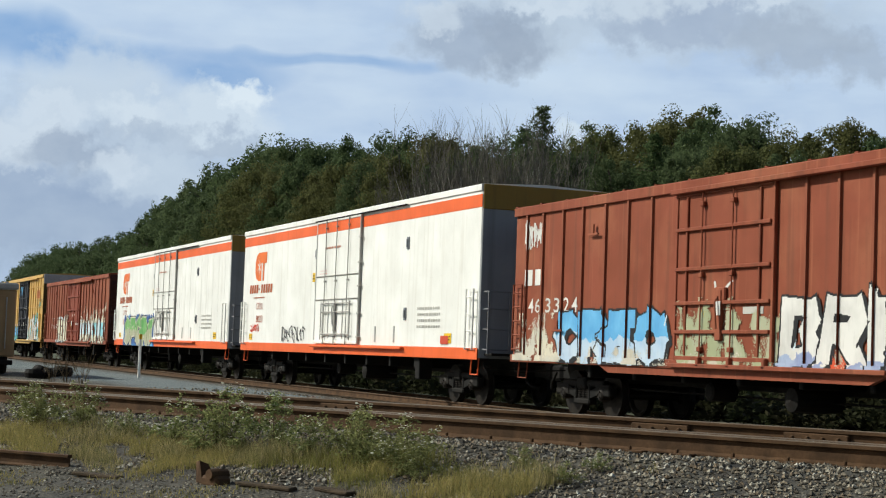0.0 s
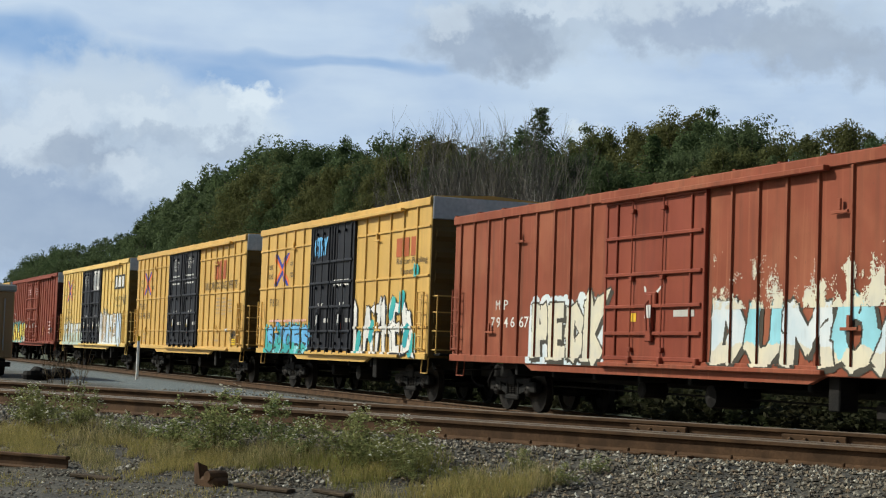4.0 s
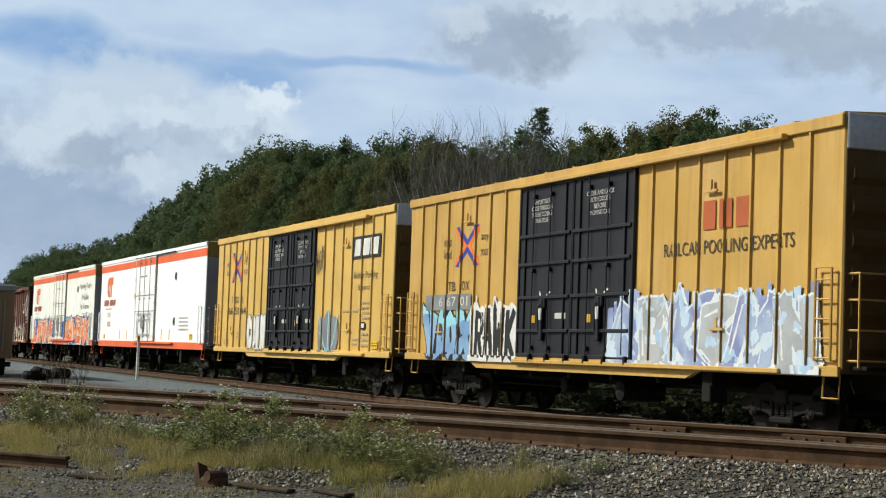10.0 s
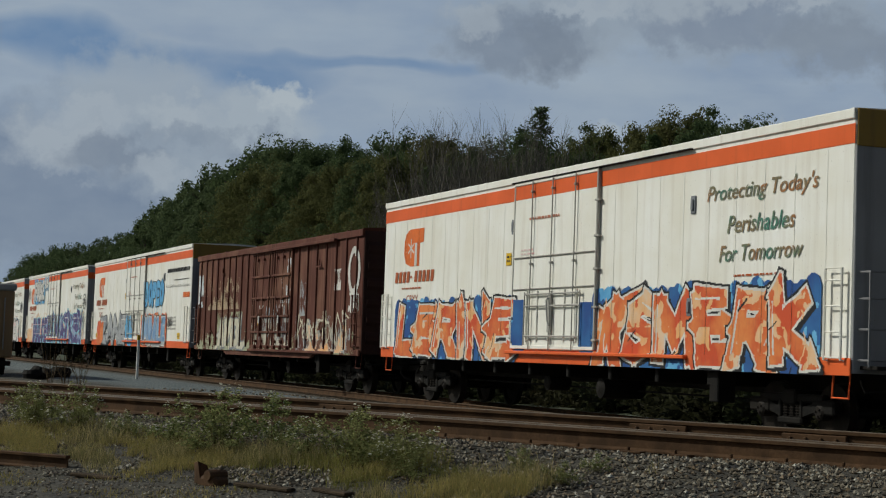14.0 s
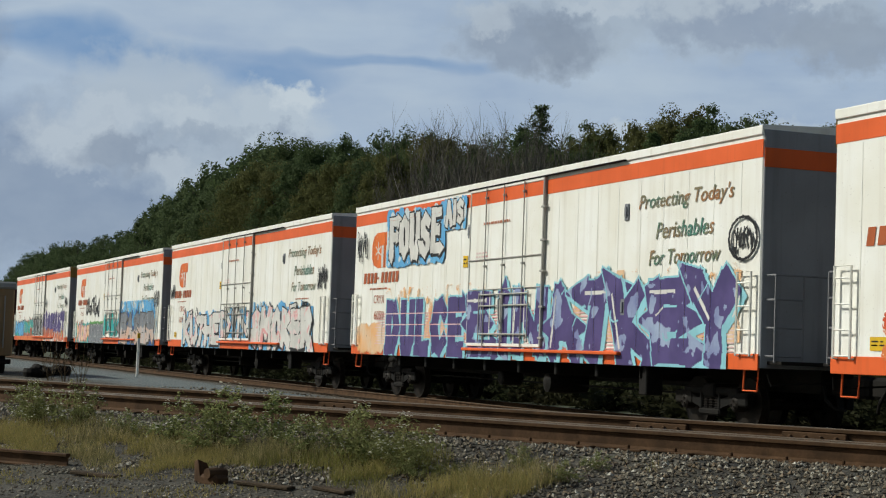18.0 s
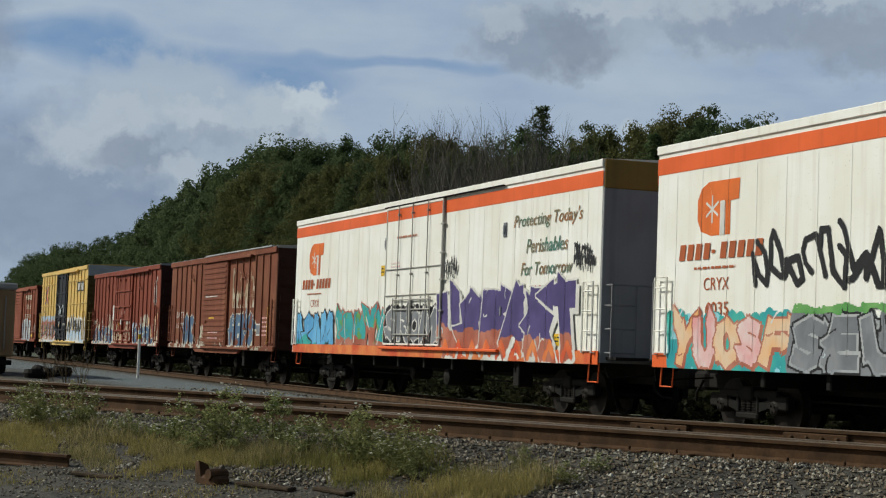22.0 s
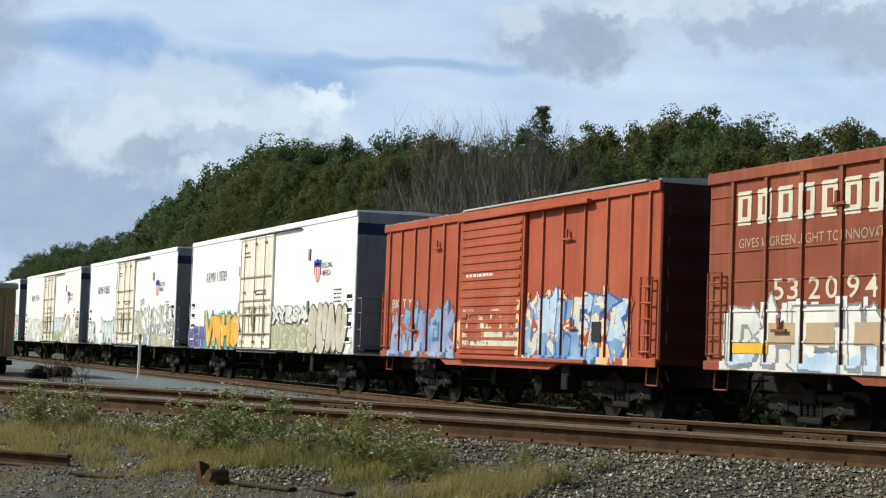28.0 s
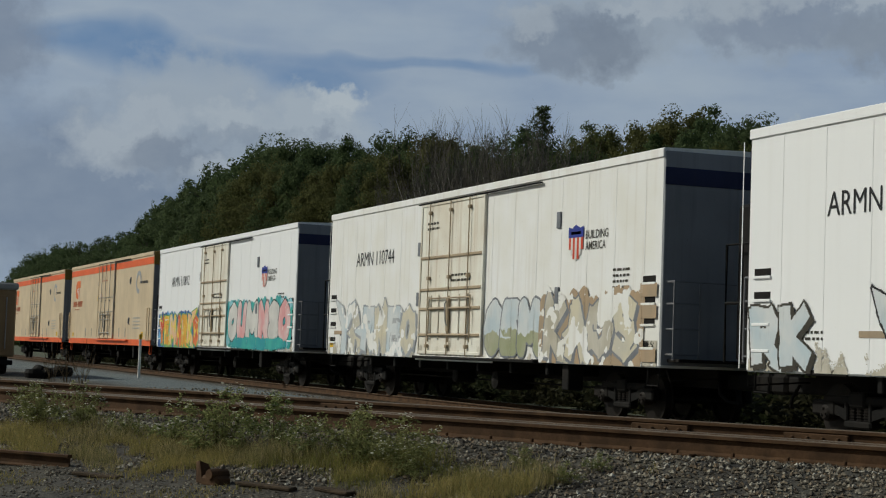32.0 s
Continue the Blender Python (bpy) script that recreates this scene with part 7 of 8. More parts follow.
    piece(c, (-3.7, -2.5, 4.15, 4.85), "AIS", [CHALK], INK, SKYB, seed=47, slim=0.8, wild=0.3)
    p.stroke([(10.05 + 0.45 * math.cos(a * 0.4), 3.25 + 0.36 * math.sin(a * 0.4)) for a in range(17)], 0.03, INK, 3)
    scrawl(c, (9.75, 10.35, 3.0, 3.45), INK, 14, 5, 0.02)
    scrawl(c, (-10.3, -9.4, 3.5, 4.4), INK, 15, 8, 0.02)

    # 15: white and pink letters
    c = reefer(-357.84, -336.52, CREAM, "off-white refrigerator car with white, pink and blue graffiti letters", "6010", cap=ORANGE)
    piece(c, (-8.0, -2.2, 1.08, 2.35), "KUTHE", [CHALK], INK, SKYB, seed=48, slim=1.0, inner=PINK, wild=0.6, gap=0.07, ragged=True, label="white and pink letters on blue")
    piece(c, (-1.9, 1.95, 1.42, 2.4), "DIN", [CHALK], INK, SKYB, seed=49, slim=0.9, inner=PINK, ragged=True)
    piece(c, (2.2, 9.0, 1.05, 2.5), "SMOKER", [CHALK], INK, SKYB, seed=50, slim=1.1, inner=PINK, gap=0.06, ragged=True, label="large white and pink letters on blue")
    scrawl(c, (9.5, 10.4, 2.85, 3.65), INK, 16, 9, 0.025)
    scrawl(c, (-10.4, -9.7, 2.9, 3.5), INK, 17, 6, 0.03)
    scrawl(c, (8.0, 8.6, 2.4, 2.6), INK, 18, 4, 0.015)

    # 16: grey-blue letters
    c = reefer(-380.81, -359.52, CREAM, "off-white refrigerator car with blue-grey, pink and teal graffiti", "6035", cap=ORANGE)
    scrawl(c, (-7.3, -3.6, 2.3, 3.4), INK, 19, 7, 0.07)
    piece(c, (-9.9, -6.1, 1.08, 2.0), "YUOSF", [PEACH, PINK], RUSTY_RED, TEAL, seed=52, slim=0.8, wild=0.8)
    piece(c, (-6.0, -2.1, 1.08, 2.0), "SEUC", [SMOKE], INK, SMOKE, seed=53, slim=0.9, rim=SILVER, wild=0.7)
    scrawl(c, (-6.0, -2.1, 2.0, 2.12), GREEN, 54, 8, 0.05)
    piece(c, (-1.8, 1.9, 1.42, 2.4), "MW", [TEAL], TEAL, None, seed=54, slim=1.2, wild=0.8)
    p = c["paint"]
    p.smear(2.0, 10.0, 1.6, 3.0, SKYB, 1, 0.75)
    p.into("old_graffiti", c["root"], "blue overspray")
    piece(c, (2.1, 9.6, 1.05, 2.5), "EASER", [SMOKE], INK_SOFT, COBALT, seed=55, slim=1.1, low=DUSTY, cut=0.5, wild=0.7, ragged=True, label="blue-grey and peach graffiti letters")
    scrawl(c, (9.3, 10.3, 2.6, 3.4), INK, 20, 8, 0.02)

    # 17: purple and red letters
    c = reefer(-404.18, -383.05, CREAM, "off-white refrigerator car with teal, blue and dark purple graffiti", "6103")
    p = c["paint"]
    p.smear(-10.5, -6.4, 1.07, 1.6, PINK, 1, 0.9)
    p.into("old_graffiti", c["root"])
    piece(c, (-10.3, -6.5, 1.08, 2.3), "ASAM", [SKYB], INK, None, seed=57, slim=1.2, low=TEAL)
    piece(c, (-6.3, -1.9, 1.15, 2.3), "YRMYX", [TEAL], RUSTY_RED, None, seed=58, slim=1.2, low=RUSTY_RED, cut=0.4, inner=GREEN, wild=0.9)
    piece(c, (-1.8, 1.9, 1.42, 2.3), "SROM", [SMOKE], INK, INK, seed=59, slim=0.8, rim=CHALK)
    p.rect(-10.4, 10.3, 1.07, 1.32, HOT, 1)
    p.into("old_graffiti", c["root"])
    piece(c, (2.0, 9.7, 1.1, 2.75), "USEART", [PURPLE], CHALK, None, seed=60, slim=1.2, low=RUSTY_RED, cut=0.42, wild=0.9, gap=0.06, label="dark purple letters with white edge over red")
    for k in range(9):
        x = 2.2 + k * 0.85
        p.stroke([(x, 1.15), (x + 0.2, 1.45), (x + 0.45, 1.2)], 0.08, HOT, 8)
    p.into("paint_flames", c["root"])
    scrawl(c, (9.4, 10.3, 2.9, 3.5), INK, 22, 7, 0.03)
    scrawl(c, (2.2, 3.0, 2.9, 3.5), INK, 23, 5, 0.02)

    # 18: brown boxcar with sliding corrugated door
    c = boxcar(-421.83, -406.29, "rusty brown boxcar with a ribbed sliding door and old blue graffiti", OLD_BROWN, 4.40, [-6.75, -5.9, -5.06, -4.24, -3.37, -2.54, 2.69, 3.55, 4.41, 5.25, 6.12, 6.98], [(-1.68, 1.59)], OLD_BROWN, style="slide", ribs=5, roof_mat=GALV, rail=(-1.8, 5.0), post_w=0.09)
    p = c["paint"]
    p.marks("BKTY", -6.6, -5.2, 2.22, 2.45, CHALK)
    p.marks("152770", -6.6, -5.1, 1.80, 2.02, CHALK)
    p.bars(6.2, 7.0, 1.5, 2.2, PINK, 5, 31)
    p.rect(5.5, 6.0, 1.55, 1.95, CHALK, 1)
    p.rect(5.54, 5.96, 1.6, 1.9, SMOKE, 2)
    p.rect(6.95, 7.05, 1.3, 2.5, REFLECT, 3)
    p.bars(-1.4, 0.4, 2.9, 3.0, CHALK, 1, 4, 3)
    p.bars(-0.9, 0.6, 1.4, 1.7, PINK, 3, 6, 3)
    p.rect(-0.8, 0.0, 2.1, 2.2, REFLECT, 3)
    p.into("lettering", c["root"])
    piece(c, (1.9, 5.1, 1.12, 2.35), "GENS", [DULL_BLUE], BONE, None, seed=62, slim=1.0, wild=0.6, worn=OLD_BROWN)
    piece(c, (-5.3, -3.4, 1.12, 2.4), "SC", [DULL_BLUE], BONE, None, seed=63, slim=1.2, worn=OLD_BROWN)
    p.smear(2.2, 5.2, 2.5, 3.9, TAN, 1, 0.45)
    p.smear(2.3, 5.2, 2.5, 3.3, WASHED, 2, 0.33)
    p.smear(-7.5, 7.5, 1.06, 1.45, WASHED, 1, 0.35)
    p.into("old_graffiti", c["root"], "pale washed-out spray")
    scrawl(c, (-2.5, -1.7, 1.3, 2.0), BONE, 24, 5, 0.03)

    # 19: red boxcar with drips
    c = boxcar(-439.51, -424.00, "dark red boxcar with white and blue paint along its foot", DEEP_RED, 4.45, [-7.2, -6.34, -5.51, -4.66, -3.74, -2.86, 2.68, 3.5, 4.35, 5.2, 6.05, 6.9], [(-1.81, 2.07)], DEEP_RED, ribs=5, post_w=0.09, roof_mat=RAW)
    p = c["paint"]
    for k, (a, b, top, m, dens) in enumerate(((-7.7, 7.6, 1.9, WASHED, 0.55), (-7.4, -5.2, 2.3, BONE, 0.55), (-5.6, -3.6, 2.0, PERI, 0.6), (-3.9, -2.0, 2.5, WASHED, 0.6), (-1.8, 2.0, 2.0, TAN, 0.5), (2.2, 4.4, 2.1, PALE_BLUE, 0.6), (4.0, 6.0, 2.4, WASHED, 0.6), (5.6, 7.5, 2.5, PEACH, 0.5), (-7.0, -1.9, 1.5, BONE, 0.7), (2.4, 7.3, 1.5, ICE, 0.6))):
        p.smear(a, b, 1.08, top, m, 1 + k, dens)
    p.into("old_graffiti", c["root"], "faded white, blue and orange paint")
    piece(c, (-7.2, -2.4, 1.1, 1.9), "13M24", [DULL_BLUE], WASHED, None, seed=65, slim=0.8, worn=DEEP_RED)
    piece(c, (2.6, 7.0, 1.1, 1.95), "OSRU", [DULL_BLUE], BONE, None, seed=66, slim=0.8, worn=DEEP_RED)
    scrawl(c, (6.7, 7.2, 2.6, 4.0), CHALK, 25, 4, 0.025)
    p.rect(-2.5, -2.2, 2.2, 2.9, CHALK, 3)
    p.into("patch", c["root"])

    # 20: yellow fifty-foot boxcar
    c = boxcar(-457.35, -441.75, "yellow gridded boxcar with black door and painted band below", PALE_YELLOW, 5.03, POSTS50G, [(-1.8, 1.75)], BLACK, grid=(1.85, 3.13, 4.35), ribs=6, cap=GALV, roof_mat=PALE_YELLOW)
    p = c["paint"]
    emblem(c, -6.5, -5.25, 3.25, 4.24)
    p.marks("FBOX", -6.5, -5.3, 2.62, 2.86, INK_SOFT)
    p.marks("502285", -6.8, -4.75, 2.22, 2.46, INK_SOFT)
    p.rect(4.8, 7.0, 3.76, 4.26, INK, 1)
    for k in range(3):
        p.rect(4.95 + k * 0.66, 5.45 + k * 0.66, 3.83, 4.19, CHALK, 2, 0.07)
    p.into("lettering", c["root"])
    p.smear(-7.7, -1.9, 1.6, 2.55, PALE_BLUE, 1, 0.85)
    p.smear(-7.4, -2.0, 1.5, 2.35, RUSTY_RED, 2, 0.6)
    p.blob(-7.6, -1.9, 1.05, 1.75, PALE_BLUE, 1, None, 0.3)
    p.into("old_graffiti", c["root"], "washed-out blue and red spray")
    piece(c, (-7.0, -1.9, 1.25, 2.2), "SOBUSOM", [INK, SMOKE], RUSTY_RED, RUSTY_RED, seed=69, slim=1.0, inner=RUSTY_RED, low=CHALK, cut=0.15, wild=0.3, label="black and red graffiti")
    for k in range(9):
        x = -7.3 + k * 0.66
        p.stroke([(x, 1.1), (x + 0.2, 1.22)], 0.11 + 0.05 * (k % 3), CHALK, 3)
        p.stroke([(x + 0.3, 1.55), (x + 0.34, 1.75)], 0.05, CHALK, 14)
    p.into("graffiti", c["root"], "white paint blobs")
    piece(c, (2.2, 7.6, 1.1, 2.35), "OUDNL", [INK], CHALK, CHALK, seed=68, slim=0.9, low=PALE_BLUE, cut=0.5)
    scrawl(c, (-0.8, 1.0, 2.5, 3.2), ICE, 26, 5, 0.05)

    # 21: brown boxcar with large white letters
    c = boxcar(-474.78, -459.35, "brown boxcar with ribbed sliding door, worn white lettering and graffiti", BROWN, 4.40, [-6.9, -5.84, -4.78, -3.70, -2.66, 2.52, 3.6, 4.68, 5.75, 6.8], [(-1.83, 1.65)], BROWN, style="slide", ribs=5, grid=(1.55, 2.05, 2.55, 3.05, 3.55, 4.0), roof_mat=OLD_BROWN, rail=(-1.9, 4.9), post_w=0.13)
    p = c["paint"]
    for k in range(8):
        x = -6.75 + k * 0.625
        p.rect(x, x + 0.42, 3.48, 4.05, BONE, 1)
        p.rect(x + 0.14, x + 0.30, 3.62, 3.92, BROWN, 2)
    p.text("GIVES A GREEN LIGHT TO INNOVATIONS", -6.7, -1.95, 3.10, 3.26, TAN)
    p.marks("532094", -5.7, -2.6, 2.22, 2.56, BONE)
    for k in range(8):
        p.rect(2.9 + k * 0.335, 3.13 + k * 0.335, 3.62, 3.90, BONE, 1)
    p.text("SERVES", 3.2, 5.2, 3.06, 3.32, BONE)
    p.text("THE SOUTH", 2.9, 5.6, 2.46, 2.74, BONE)
    p.into("lettering", c["root"])
    piece(c, (-6.9, -1.9, 1.08, 2.15), "DHEIN", [CHALK], SMOKE, CHALK, seed=70, slim=0.8, low=PALE_BLUE, cut=0.25, wild=0.3, ragged=True)
    for a, b in ((-5.7, -4.9), (-4.6, -3.8), (-3.3, -2.6)):
        p.rect(a, b, 1.5, 1.85, TAN, 2)
    p.into("patch", c["root"], "brown primer patches")
    for k, (a, b, z) in enumerate(((2.0, 3.4, 2.35), (3.1, 4.5, 2.42), (4.3, 5.8, 2.3))):
        p.blob(a - 0.06, b + 0.06, 0.9, z + 0.07, ICE, 1 + 2 * k, None, 0.08)
        p.blob(a, b, 0.9, z, SILVER, 2 + 2 * k, None, 0.08)
    p.into("graffiti", c["root"], "grey rounded painted-over patches")
    p.rect(-6.8, -5.7, 1.35, 1.52, REFLECT, 3)
    p.rect(5.9, 6.7, 1.35, 1.48, REFLECT, 3)
    p.rect(4.9, 5.4, 1.5, 1.9, CHALK, 8)
    p.into("patch", c["root"])
    scrawl(c, (6.6, 7.6, 1.5, 2.2), CHALK, 27, 5, 0.025)

    # 22: brick-red boxcar with blue pieces
    c = boxcar(-491.74, -476.51, "brick-red boxcar with a ribbed sliding door and blue graffiti", BRICK, 4.46, [-7.2, -6.32, -5.31, -4.31, -3.3, -2.38, 2.45, 3.45, 4.45, 5.45, 6.45, 7.2], [(-1.91, 1.54)], BRICK, style="slide", ribs=5, roof_mat=GALV, rail=(-2.0, 4.8), post_w=0.09)
    p = c["paint"]
    p.marks("BKTY", -7.0, -5.4, 2.30, 2.52, CHALK)
    p.marks("155047", -7.0, -5.0, 1.92, 2.12, CHALK)
    p.bars(-1.6, 0.0, 2.9, 3.05, CHALK, 1, 5, 3)
    p.into("lettering", c["root"])
    p.smear(-7.0, -1.9, 1.3, 2.3, PEACH, 1, 0.45)
    p.into("old_graffiti", c["root"])
    piece(c, (-6.9, -2.5, 1.08, 2.3), "4HAEK", [PERI, MIDBLUE], DULL_BLUE, None, seed=73, slim=0.9, low=PERI, wild=0.8, worn=BRICK)
    piece(c, (1.6, 6.4, 1.08, 2.45), "CNUEF5", [MIDBLUE, PALE_BLUE], COBALT, PEACH, seed=74, slim=0.9, low=MIDBLUE, inner=BONE, wild=0.9, ragged=True, worn=BRICK, label="blue and grey wild-style graffiti")
    p.smear(-1.7, 1.4, 1.3, 2.2, BONE, 1, 0.6)
    p.rect(4.9, 5.3, 1.5, 1.9, INK, 8)
    p.into("old_graffiti", c["root"])

    # 23 to 26: long white mechanical refrigerator cars
    c = armn(-514.25, -494.21, "long white mechanical refrigerator car with yellow, purple and olive graffiti", "ARMN 110769")
    piece(c, (-7.5, -2.5, 1.08, 2.35), "VRHS", [GOLD], INK_SOFT, TEAL, seed=76, slim=1.2, inner=LEMON, wild=0.25, gap=0.04, ragged=True, label="yellow block letters")
    piece(c, (-9.9, -7.6, 1.08, 1.85), "YEN", [PURPLE], PERI, PURPLE, seed=77, slim=0.9)
    piece(c, (1.8, 5.8, 1.08, 1.9), "UG4O", [OLIVE], BONE, OLIVE, seed=78, slim=0.9)
    piece(c, (1.8, 5.6, 1.95, 2.5), "XYES3", [CHALK], INK_SOFT, None, seed=79, slim=0.9, wild=0.9)
    piece(c, (5.7, 9.4, 1.08, 2.5), "SUAU", [WASHED], INK_SOFT, None, seed=80, slim=1.1, soft=True, label="tan bubble graffiti")
    c = armn(-536.88, -516.97, "long white mechanical refrigerator car with black and grey outline graffiti", "ARMN 110835")
    piece(c, (-6.2, -2.6, 1.08, 2.2), "YRMU", [ICE], INK, None, seed=82, slim=1.0)
    piece(c, (-9.8, -8.0, 1.1, 2.2), "RK", [ICE], INK_SOFT, None, seed=83, slim=1.0)
    p = c["paint"]
    p.smear(1.9, 9.9, 1.08, 2.6, WASHED, 1, 0.75)
    p.smear(1.9, 9.9, 1.08, 2.0, OLIVE, 2, 0.5)
    p.rect(7.5, 8.0, 1.6, 2.0, CHALK, 8)
    p.into("old_graffiti", c["root"], "dull olive overspray")
    piece(c, (1.95, 5.4, 1.1, 2.7), "ROAU", [WASHED], SMOKE, None, seed=84, slim=0.6, wild=0.5, low=SILVER, worn=FRESH)
    piece(c, (5.6, 9.4, 1.6, 2.75), "GONES", [WASHED], SMOKE, None, seed=85, slim=0.55, wild=0.5, low=SILVER, worn=FRESH)
    scrawl(c, (3.0, 3.8, 2.8, 3.1), SMOKE, 28, 5, 0.02)
    c = armn(-559.99, -539.87, "long off-white mechanical refrigerator car with pale outline graffiti and brown patches", "ARMN 110744", CHALKY)
    piece(c, (-9.0, -2.8, 1.08, 2.4), "YARNEO", [ICE, BONE], SILVER, None, seed=87, slim=0.8, worn=CHALKY)
    piece(c, (1.8, 4.9, 1.15, 2.4), "OEM", [ICE], SMOKE, None, seed=88, slim=1.2, soft=True, low=OLIVE, label="pale green outline letters")
    piece(c, (5.0, 9.2, 1.1, 2.45), "KAOS", [WASHED, BONE], SMOKE, TAN, seed=89, slim=0.8, worn=CHALKY)
    p = c["paint"]
    for z in (1.15, 1.95, 2.35):
        p.rect(9.3, 9.95, z, z + 0.25, TAN, 3)
    p.into("patch", c["root"], "brown primer patches")
    c = armn(-583.68, -563.44, "long white mechanical refrigerator car with orange, blue and white graffiti", "ARMN 110812")
    piece(c, (-9.6, -2.6, 1.08, 2.4), "YEMARKS", [HOT, GOLD, PEACH], GREEN, COBALT, seed=91, slim=1.0, inner=LEMON, label="orange and yellow wild-style graffiti")
    piece(c, (1.9, 9.6, 1.3, 2.7), "OUMNSO", [CHALK, PINK], INK, TEAL, seed=92, slim=1.1, soft=True, label="white bubble letters above teal")
    p = c["paint"]
    p.blob(1.9, 9.8, 1.08, 1.5, TEAL, 9, random.Random(31), 0.5)
    p.into("old_graffiti", c["root"])
    for L0, R0 in ((-606.25, -584.95), (-630.05, -608.75)):
        c = reefer(L0, R0, BEIGE, "dusty beige refrigerator car with orange stripes", None, slogan=False, seams=False)
        p = c["paint"]
        p.stroke([(7.6 + 0.5 * math.cos(a * 0.45), 3.85 + 0.42 * math.sin(a * 0.45)) for a in range(12)], 0.09, SILVER, 1)
        p.bars(7.9, 9.6, 3.7, 3.95, INK_SOFT, 1, 3)
        p.into("lettering", c["root"])


train()


# ---- the near ground: stones, grass, weeds and scrap ----
TUFTS = [(-13.2, -10.75, 0.40, 0.26, 260), (-12.9, -10.35, 0.34, 0.26, 240), (-13.6, -10.75, 0.30, 0.26, 260), (-12.5, -10.9, 0.26, 0.2, 220), (-13.3, -10.1, 0.28, 0.26, 260), (-12.3, -10.2, 0.28, 0.2, 220), (-13.9, -11.2, 0.3, 0.15, 300), (-15.4, -11.6, 0.35, 0.15, 300), (-16.4, -11.9, 0.35, 0.15, 300), (-17.6, -12.2, 0.4, 0.15, 300)]


def near_point(x, s):
    """A place s metres from the near track's centre line towards the camera, at x along it."""
    y = near_y(x) - s / math.cos(NEAR_DIR)
    return x, y, ground_z(x, y)


def stone_bed():
    rng = np.random.default_rng(3)
    octa = np.array([(1, 0, 0), (-1, 0, 0), (0, 1, 0), (0, -1, 0), (0, 0, 1), (0, 0, -1)], float)
    tri = np.array([(0, 2, 4), (2, 1, 4), (1, 3, 4), (3, 0, 4), (2, 0, 5), (1, 2, 5), (3, 1, 5), (0, 3, 5)])
    V, F, k = [], [], 0
    spots = []
    for _ in range(34000):
        x = rng.uniform(-24, -7.0)
        s = rng.uniform(0.85, 4.6)
        y = near_y(x) - s / math.cos(NEAR_DIR)
        thin = noise.noise((x * 0.8, y * 0.8, 9.0))
        if s > 3.3 + thin and rng.uniform() < 0.55:
            continue
        spots.append((x, y, rng.uniform(0.012, 0.030) if s < 3.3 + thin else rng.uniform(0.005, 0.016)))
    for _ in range(7000):
        x, s = rng.uniform(-27, -8.0), rng.uniform(-2.2, 0.85)
        spots.append((x, near_y(x) - s / math.cos(NEAR_DIR), rng.uniform(0.010, 0.026)))
    for _ in range(9000):
        x, s = rng.uniform(-21, -9.0), rng.uniform(3.3, 6.3)
        spots.append((x, near_y(x) - s / math.cos(NEAR_DIR), rng.uniform(0.004, 0.016) * (1.6 if rng.uniform() < 0.06 else 1.0)))
    for _ in range(1500):
        x = rng.uniform(-45, -16)
        spots.append((x, rng.uniform(-6.0, -0.8), rng.uniform(0.02, 0.05)))
    for x, y, r in spots:
        q = octa * rng.uniform(0.6, 1.25, (6, 3)) * r
        a = rng.uniform(0, 6.28)
        ca, sa = math.cos(a), math.sin(a)
        q = np.stack([q[:, 0] * ca - q[:, 1] * sa, q[:, 0] * sa + q[:, 1] * ca, q[:, 2] * 0.75], 1)
        V.append(q + (x, y, ground_z(x, y) + r * 0.25))
        F.append(tri + k)
        k += 6
    m, n, l, b = material("crushed_stone", 0.9)
    geo = n.new("ShaderNodeNewGeometry")
    r = n.new("ShaderNodeValToRGB")
    e = r.color_ramp.elements
    e[0].position, e[0].color = 0.0, (0.032, 0.026, 0.018, 1)
    e[1].position, e[1].color = 1.0, (0.55, 0.52, 0.44, 1)
    for pos, c in ((0.28, (0.082, 0.068, 0.048, 1)), (0.5, (0.155, 0.132, 0.095, 1)), (0.62, (0.165, 0.112, 0.062, 1)), (0.8, (0.25, 0.222, 0.168, 1)), (0.93, (0.36, 0.33, 0.26, 1))):
        q = e.new(pos)
        q.color = c
    l.new(geo.outputs["Random Per Island"], r.inputs[0])
    col = mixed(n, l, times(n, l, ramp(n, l, noise_node(n, l, 30, 3), 0.35, 0.7), 0.4), r.outputs[0], (0.07, 0.055, 0.037))
    l.new(col, b.inputs["Base Color"])
    bumped(n, l, b, noise_node(n, l, 60, 3), 0.4, 0.01)
    tagged(new("crushed_stone", np_mesh("crushed_stone", np.concatenate(V), np.concatenate(F), m)), "grey crushed stone on the shoulder of the siding", "gravel", kind="stuff")


GRASS = leaf_mat("dry_grass", (0.16, 0.18, 0.05), (0.50, 0.39, 0.16), (0.30, 0.25, 0.095))
STRAW = leaf_mat("tall_dry_grass", (0.10, 0.115, 0.038), (0.52, 0.42, 0.215), (0.20, 0.19, 0.075))
GREEN_GRASS = leaf_mat("green_grass", (0.11, 0.145, 0.035), (0.24, 0.25, 0.075), (0.26, 0.22, 0.07))
WEED = leaf_mat("weed_leaves", (0.055, 0.09, 0.025), (0.34, 0.36, 0.15), (0.21, 0.20, 0.08))
FLOWER = leaf_mat("white_flowers", (0.45, 0.47, 0.34), (0.78, 0.78, 0.68), (0.58, 0.56, 0.44))
STALK = rough_mat("dry_stalk", (0.08, 0.055, 0.03), (0.17, 0.125, 0.065), 10, 0.9, 0.2)


